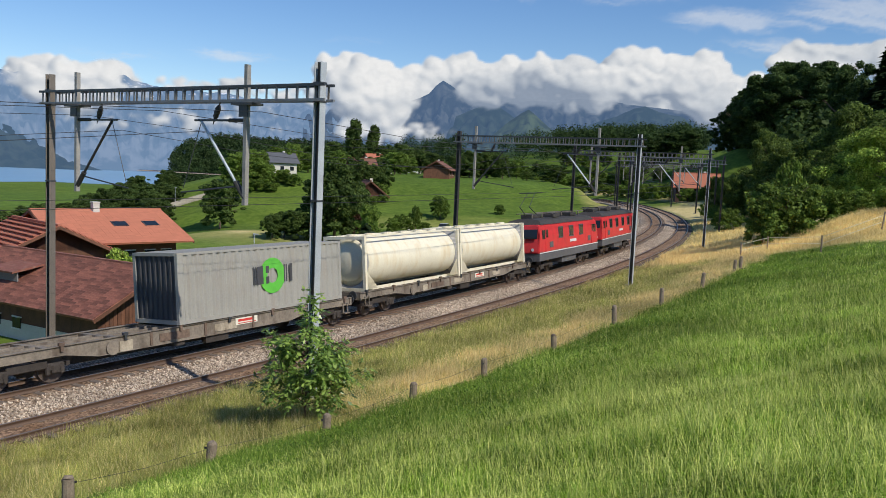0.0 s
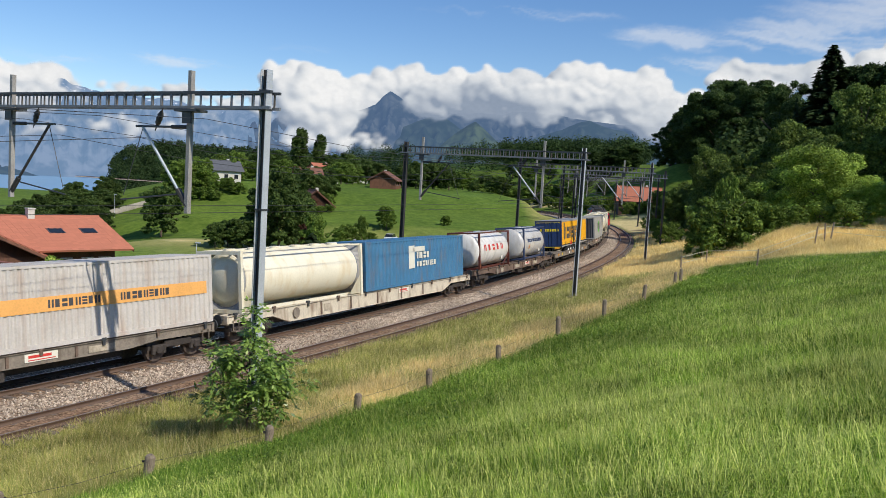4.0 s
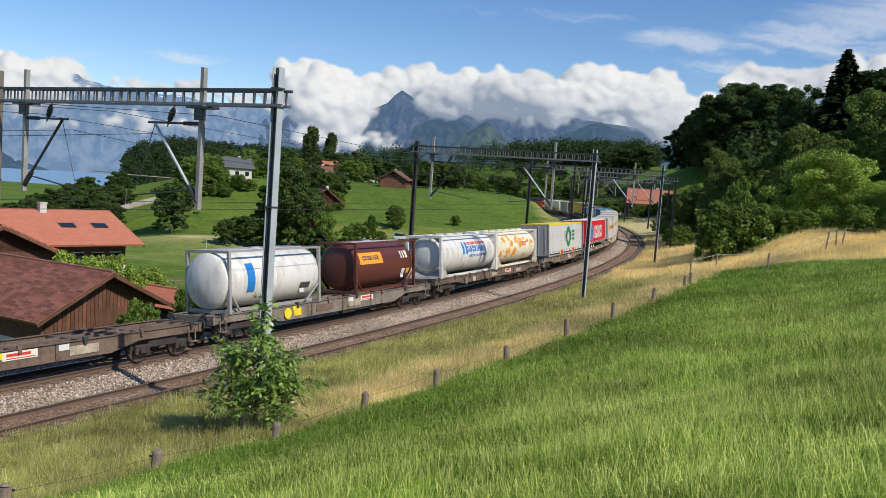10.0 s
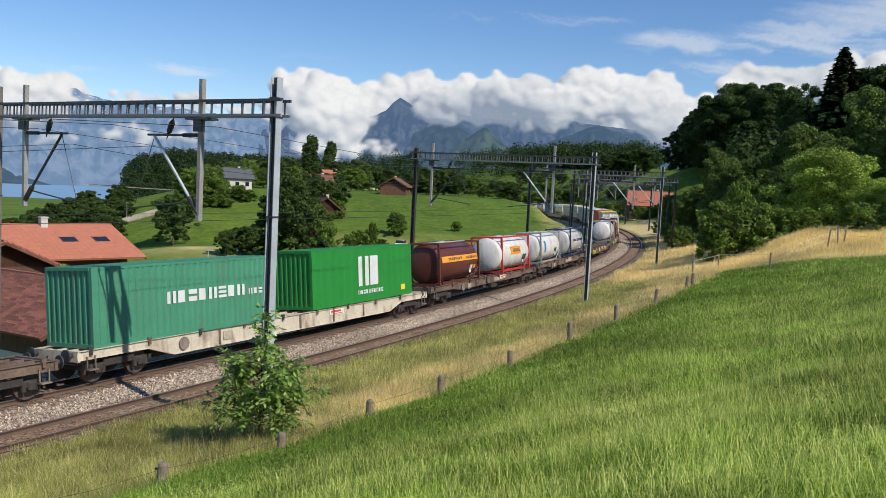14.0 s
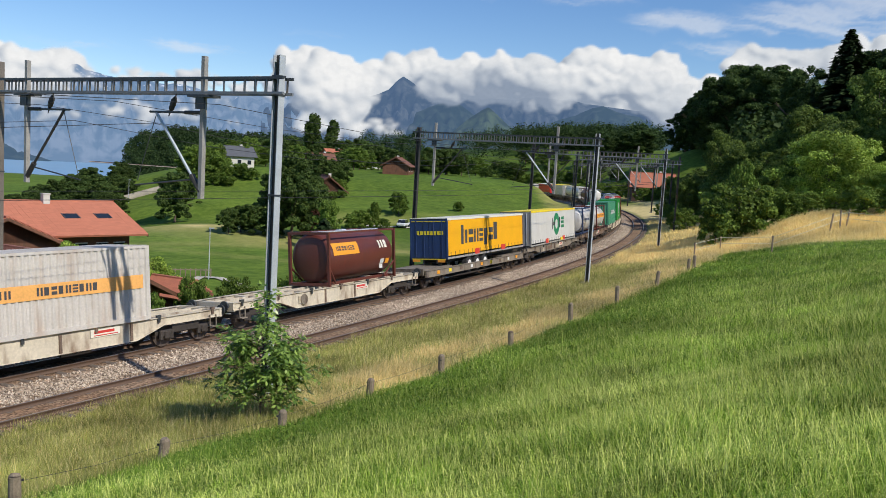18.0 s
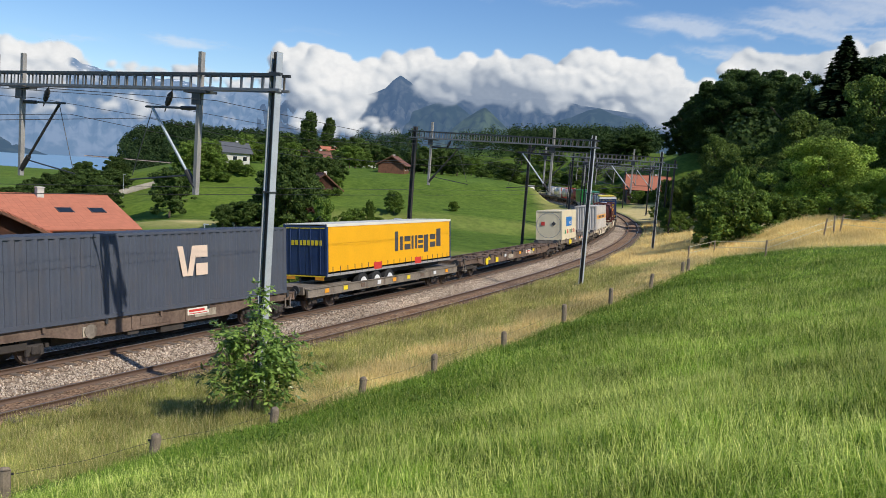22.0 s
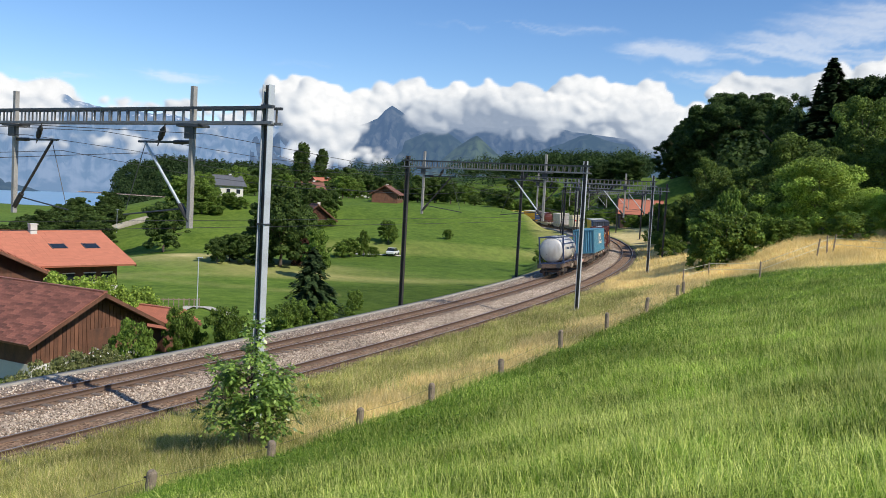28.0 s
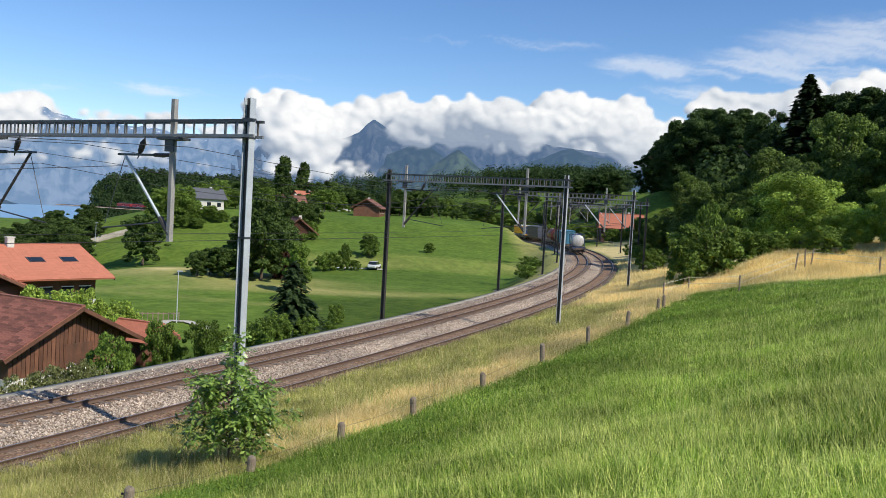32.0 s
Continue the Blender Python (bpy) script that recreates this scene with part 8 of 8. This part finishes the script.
# side fence with pale tape
side = [polar(20.1, 62), polar(21.7, 65), polar(24.9, 58.5), polar(28.2, 66), polar(28.75, 67), polar(29.1, 67.5), polar(33, 64), polar(37, 61)]
tips = []
for i, (x, y) in enumerate(side):
    z = zat(x, y)
    f = empty("fence_post", "dark slim fence post carrying pale tape", "fence post", "tape fence posts")
    f.matrix_basis = Matrix.Translation((x, y, z)) @ pose(0, 0, 0, 0, rs2.uniform(-4, 8) if i in (3, 4, 5) else 0, 0)
    bm = bmesh.new()
    h = 1.35 if i in (3, 4, 5) else 1.15
    rod(bm, (0, 0, -0.4), (0, 0, h), 0.06, 8)
    part("stake", bm, M_WOODPOST, f)
    tips.append(Vector((x, y, z + 1.05)))
for dz in (0, -0.45):
    t_ = wire("fence_tape", [p + Vector((0, 0, dz)) for p in tips], 0.02, "pale electric fence tape between posts", "fence tapes")
    t_.data.materials[0] = M_TAPE

# ---- young tree by the fence ----
SAP = at(0.9, 11.0)
rng = np.random.default_rng(8)
sap = empty("young_tree", "young leafy walnut tree growing beside a fence post", "tree")
sap.location = (SAP.x, SAP.y, zat(SAP.x, SAP.y))
bm = bmesh.new()
stems = []
for k in range(50):
    a = rng.uniform(0, 6.28)
    z0 = rng.uniform(0.3, 2.2)
    ln = rng.uniform(0.6, 1.5) * (1.25 - 0.34 * z0)
    e = Vector((math.cos(a) * ln, math.sin(a) * ln, z0 + ln * rng.uniform(0.25, 0.75)))
    rod(bm, (0, 0, z0), e, 0.014, 5, 0.005)
    stems.append((Vector((0, 0, z0)), e))
rod(bm, (0, 0, -0.2), (0.03, 0.02, 1.3), 0.032, 7, 0.02)
rod(bm, (0.03, 0.02, 1.3), (0.0, 0.05, 3.0), 0.02, 6, 0.006)
stems.append((Vector((0, 0, 1.2)), Vector((0, 0.05, 3.1))))
stems.append((Vector((0, 0, 1.5)), Vector((0.1, 0.05, 3.2))))
part("stem", bm, M_BARK, sap)
vv, ff = [], []
for k in range(860):
    # a compound leaf: a drooping stalk with paired leaflets and one at its tip
    a, b = stems[rng.integers(len(stems))]
    p = a.lerp(b, rng.uniform(0.3, 1.02)) + Vector(rng.normal(size=3) * 0.05)
    out = Vector(((b - a).normalized() * 0.6) + Vector(rng.normal(size=3) * 0.6) + Vector((0, 0, 0.1))).normalized()
    ln = rng.uniform(0.2, 0.38)
    for q in range(7):
        t = 0.35 + 0.65 * (q // 2) / 3
        root = p + out * ln * t + Vector((0, 0, -0.28 * ln * t * t * 2))
        across = out.cross(Vector((0, 0, 1))).normalized() * (0 if q == 6 else (1 if q % 2 else -1))
        d = (across * 0.9 + out * 0.7 + Vector((0, 0, -0.55)) + Vector(rng.normal(size=3) * 0.22)).normalized()
        size = rng.uniform(0.11, 0.18)
        sd = d.cross(Vector((rng.normal() * 0.5, rng.normal() * 0.5, 1))).normalized() * size * 0.23
        up = d.cross(sd).normalized() * 0.018
        i = len(vv)
        vv += [root, root + d * size * 0.5 + sd + up, root + d * size, root + d * size * 0.5 - sd + up]
        ff.append((i, i + 1, i + 2, i + 3))
cr = new("leaves", mesh_np("leaves", np.array([v[:] for v in vv]), np.array(ff), L_SAPLING))
cr.parent = sap


# ---- grass ----
def blades(name, label, count, place, hmin, hmax, width, leaf, seed, bend=0.35, fine=False):
    """Bent grass blades, or single slim ones where they stand far off."""
    rng = np.random.default_rng(seed)
    x, y = place(rng, count)
    z = land(x, y) - 0.02
    r = np.hypot(x, y)
    n_ = len(x)
    h = rng.uniform(hmin, hmax, n_) * (1 + 0.4 * gnoise(x, y, 0.7, 2.0))
    w = width * (1 + r / 14) * rng.uniform(0.6, 1.3, n_)
    a = rng.uniform(0, 6.283, n_)
    lean = bend * rng.uniform(0.1, 1.5, n_) * h
    la = rng.normal(size=n_) * 2.2 + 2.2 + 2.0 * gnoise(x, y, 1.1)
    lx, ly = np.cos(la) * lean, np.sin(la) * lean
    sx, sy = np.cos(a) * w / 2, np.sin(a) * w / 2
    drop = h * np.clip(1 - 0.45 * (lean / h) ** 2, 0.35, 1)
    b0 = np.stack([x - sx, y - sy, z], 1)
    b1 = np.stack([x + sx, y + sy, z], 1)
    tip = np.stack([x + lx, y + ly, z + drop], 1)
    if fine:
        v = np.stack([b0, b1, tip], 1).reshape(-1, 3)
        return tagged(new(name, mesh_np(name, v, np.arange(n_ * 3).reshape(-1, 3), leaf)), label, "grass", kind="stuff")
    m0 = np.stack([x - sx * 0.8 + lx * 0.4, y - sy * 0.8 + ly * 0.4, z + h * 0.68], 1)
    m1 = np.stack([x + sx * 0.8 + lx * 0.4, y + sy * 0.8 + ly * 0.4, z + h * 0.68], 1)
    v = np.stack([b0, b1, m0, m1, tip], 1).reshape(-1, 3)
    i = np.arange(n_)[:, None] * 5
    f = np.concatenate([i + np.array([[0, 1, 3]]), i + np.array([[0, 3, 2]]), i + np.array([[2, 3, 4]])], 0)
    return tagged(new(name, mesh_np(name, v, f, leaf)), label, "grass", kind="stuff")


def meadow(rng, n, r0, r1):
    az = np.radians(rng.uniform(-34, 36, n * 2))
    r = r0 * np.exp(rng.random(n * 2) ** 0.8 * math.log(r1 / r0))
    x, y = r * np.sin(az), r * np.cos(az)
    s, q = chain(x, y)
    ok = (q > fence_n(s) - 0.1 + 0.4 * gnoise(x, y, 1.2)) & (s < 46.5)
    return x[ok][:n], y[ok][:n]


def seed_patch(rng, n):
    x, y = meadow(rng, n * 2, 8, 40)
    az = np.degrees(np.arctan2(x, y))
    ok = rng.random(len(x)) < sstep(2, 16, az + 6 * gnoise(x, y, 3.5)) * sstep(-2, 3, gnoise(x, y, 2.0) * 3 + 1.5)
    return x[ok][:n], y[ok][:n]


def near_meadow(rng, n):
    return meadow(rng, n, 3.8, 13)


def far_meadow(rng, n):
    return meadow(rng, n, 11, 62)


def bank_place(rng, n):
    s = -12 + 60 * rng.random(n) ** 1.3
    q = 4.8 + (fence_n(s) - 4.65) * rng.random(n)
    th = np.interp(s, TS, TH)
    return np.interp(s, TS, TX) + q * np.cos(th), np.interp(s, TS, TY) - q * np.sin(th)


def green_bank(rng, n):
    x, y = bank_place(rng, n * 2)
    ok = rng.random(len(x)) > cover(x, y)[:, 0] * 0.92
    return x[ok][:n], y[ok][:n]


def herb_place(rng, n):
    x, y = meadow(rng, n * 5, 9, 60)
    s, q = chain(x, y)
    dn = q - fence_n(s)
    ok = rng.random(len(x)) < 0.7 * sstep(6.5, 0.3, dn + 1.6 * gnoise(x, y, 2.6))
    return x[ok][:n], y[ok][:n]


def verge_place(rng, n):
    az = np.radians(rng.uniform(14, 24, n * 3))
    r = rng.uniform(60, 140, n * 3)
    x, y = r * np.sin(az), r * np.cos(az)
    s, q = chain(x, y)
    ok = (rng.random(len(x)) < cover(x, y)[:, 0]) & (q > 5.2)
    return x[ok][:n], y[ok][:n]


def straw_place(rng, n):
    x, y = bank_place(rng, n * 3)
    c = cover(x, y)[:, 0]
    ok = rng.random(len(x)) < c
    return x[ok][:n], y[ok][:n]


def mound_place(rng, n):
    az = np.radians(rng.uniform(15, 38, n * 2))
    r = rng.uniform(55, 82, n * 2)
    x, y = r * np.sin(az), r * np.cos(az)
    ok = rng.random(len(x)) < cover(x, y)[:, 0]
    return x[ok][:n], y[ok][:n]


blades("meadow_grass", "lush green meadow grass", 290000, near_meadow, 0.07, 0.27, 0.004, L_GRASS, 1, 0.95)
blades("meadow_grass", "lush green meadow grass up to the fence", 330000, far_meadow, 0.07, 0.25, 0.0055, L_GRASS, 5, 0.95, True)
blades("seed_stalks", "pale grass stalks with seed heads in the meadow", 40000, near_meadow, 0.16, 0.42, 0.0026, L_SEED, 11, 0.75)
blades("seed_stalks", "pale grass stalks with seed heads by the fence", 15000, far_meadow, 0.2, 0.42, 0.0036, L_SEED, 12, 0.7, True)
blades("seed_stalks", "pale patch of ripening grass in the meadow", 26000, seed_patch, 0.18, 0.42, 0.0036, L_SEED, 13, 0.8, True)
blades("bank_grass", "rough olive grass on the railway bank", 190000, green_bank, 0.12, 0.4, 0.006, L_BANK, 2, 0.9, True)
blades("seed_stalks", "thin straw stalks standing on the railway bank", 16000, green_bank, 0.3, 0.6, 0.003, L_STRAW, 21, 0.6, True)
blades("straw_grass", "dry straw-coloured grass along the fence", 80000, straw_place, 0.16, 0.45, 0.0065, L_STRAW, 3, 1.1, True)
blades("straw_grass", "dry straw-coloured grass on the mound", 90000, mound_place, 0.2, 0.6, 0.006, L_STRAW, 4, 0.9, True)
blades("straw_grass", "dry yellowish grass beside the far track", 40000, verge_place, 0.2, 0.6, 0.009, L_STRAW, 6, 0.9, True)
blades("fence_grass", "tall dark green grass along the fence", 70000, herb_place, 0.1, 0.34, 0.0055, L_HERB, 16, 0.9, True)
# low herbs along the fence
rng = np.random.default_rng(15)
hx, hy = herb_place(rng, 22000)
hz = land(hx, hy)
k_ = len(hx)
hr = np.hypot(hx, hy)
hs = 0.02 * (1 + hr / 40) * rng.uniform(0.6, 1.5, k_)
ha = rng.uniform(0, 6.283, k_)
hh = rng.uniform(0.02, 0.17, k_)
ux, uy = np.cos(ha) * hs, np.sin(ha) * hs
tz = rng.normal(size=k_) * hs * 0.6
hv = np.stack([np.stack([hx - ux, hy - uy, hz + hh - tz], 1), np.stack([hx + uy * 0.7, hy - ux * 0.7, hz + hh], 1), np.stack([hx + ux, hy + uy, hz + hh + tz], 1), np.stack([hx - uy * 0.7, hy + ux * 0.7, hz + hh], 1)], 1).reshape(-1, 3)
tagged(new("meadow_herbs", mesh_np("meadow_herbs", hv, np.arange(k_ * 4).reshape(-1, 4), L_HERB)), "low dark green clover and herbs along the fence", "herbs", kind="stuff")


# ---- what moves ----
def motions():
    for ob, u in TRAIN:
        rows = []
        for k in range(33):
            s = u + dist(k)
            p = at(s)
            rows.append((float(k), Matrix.Translation(p) @ pose(0, 0, 0, LEAN, 0, heading(s))))
        walk(ob, rows)


motions()
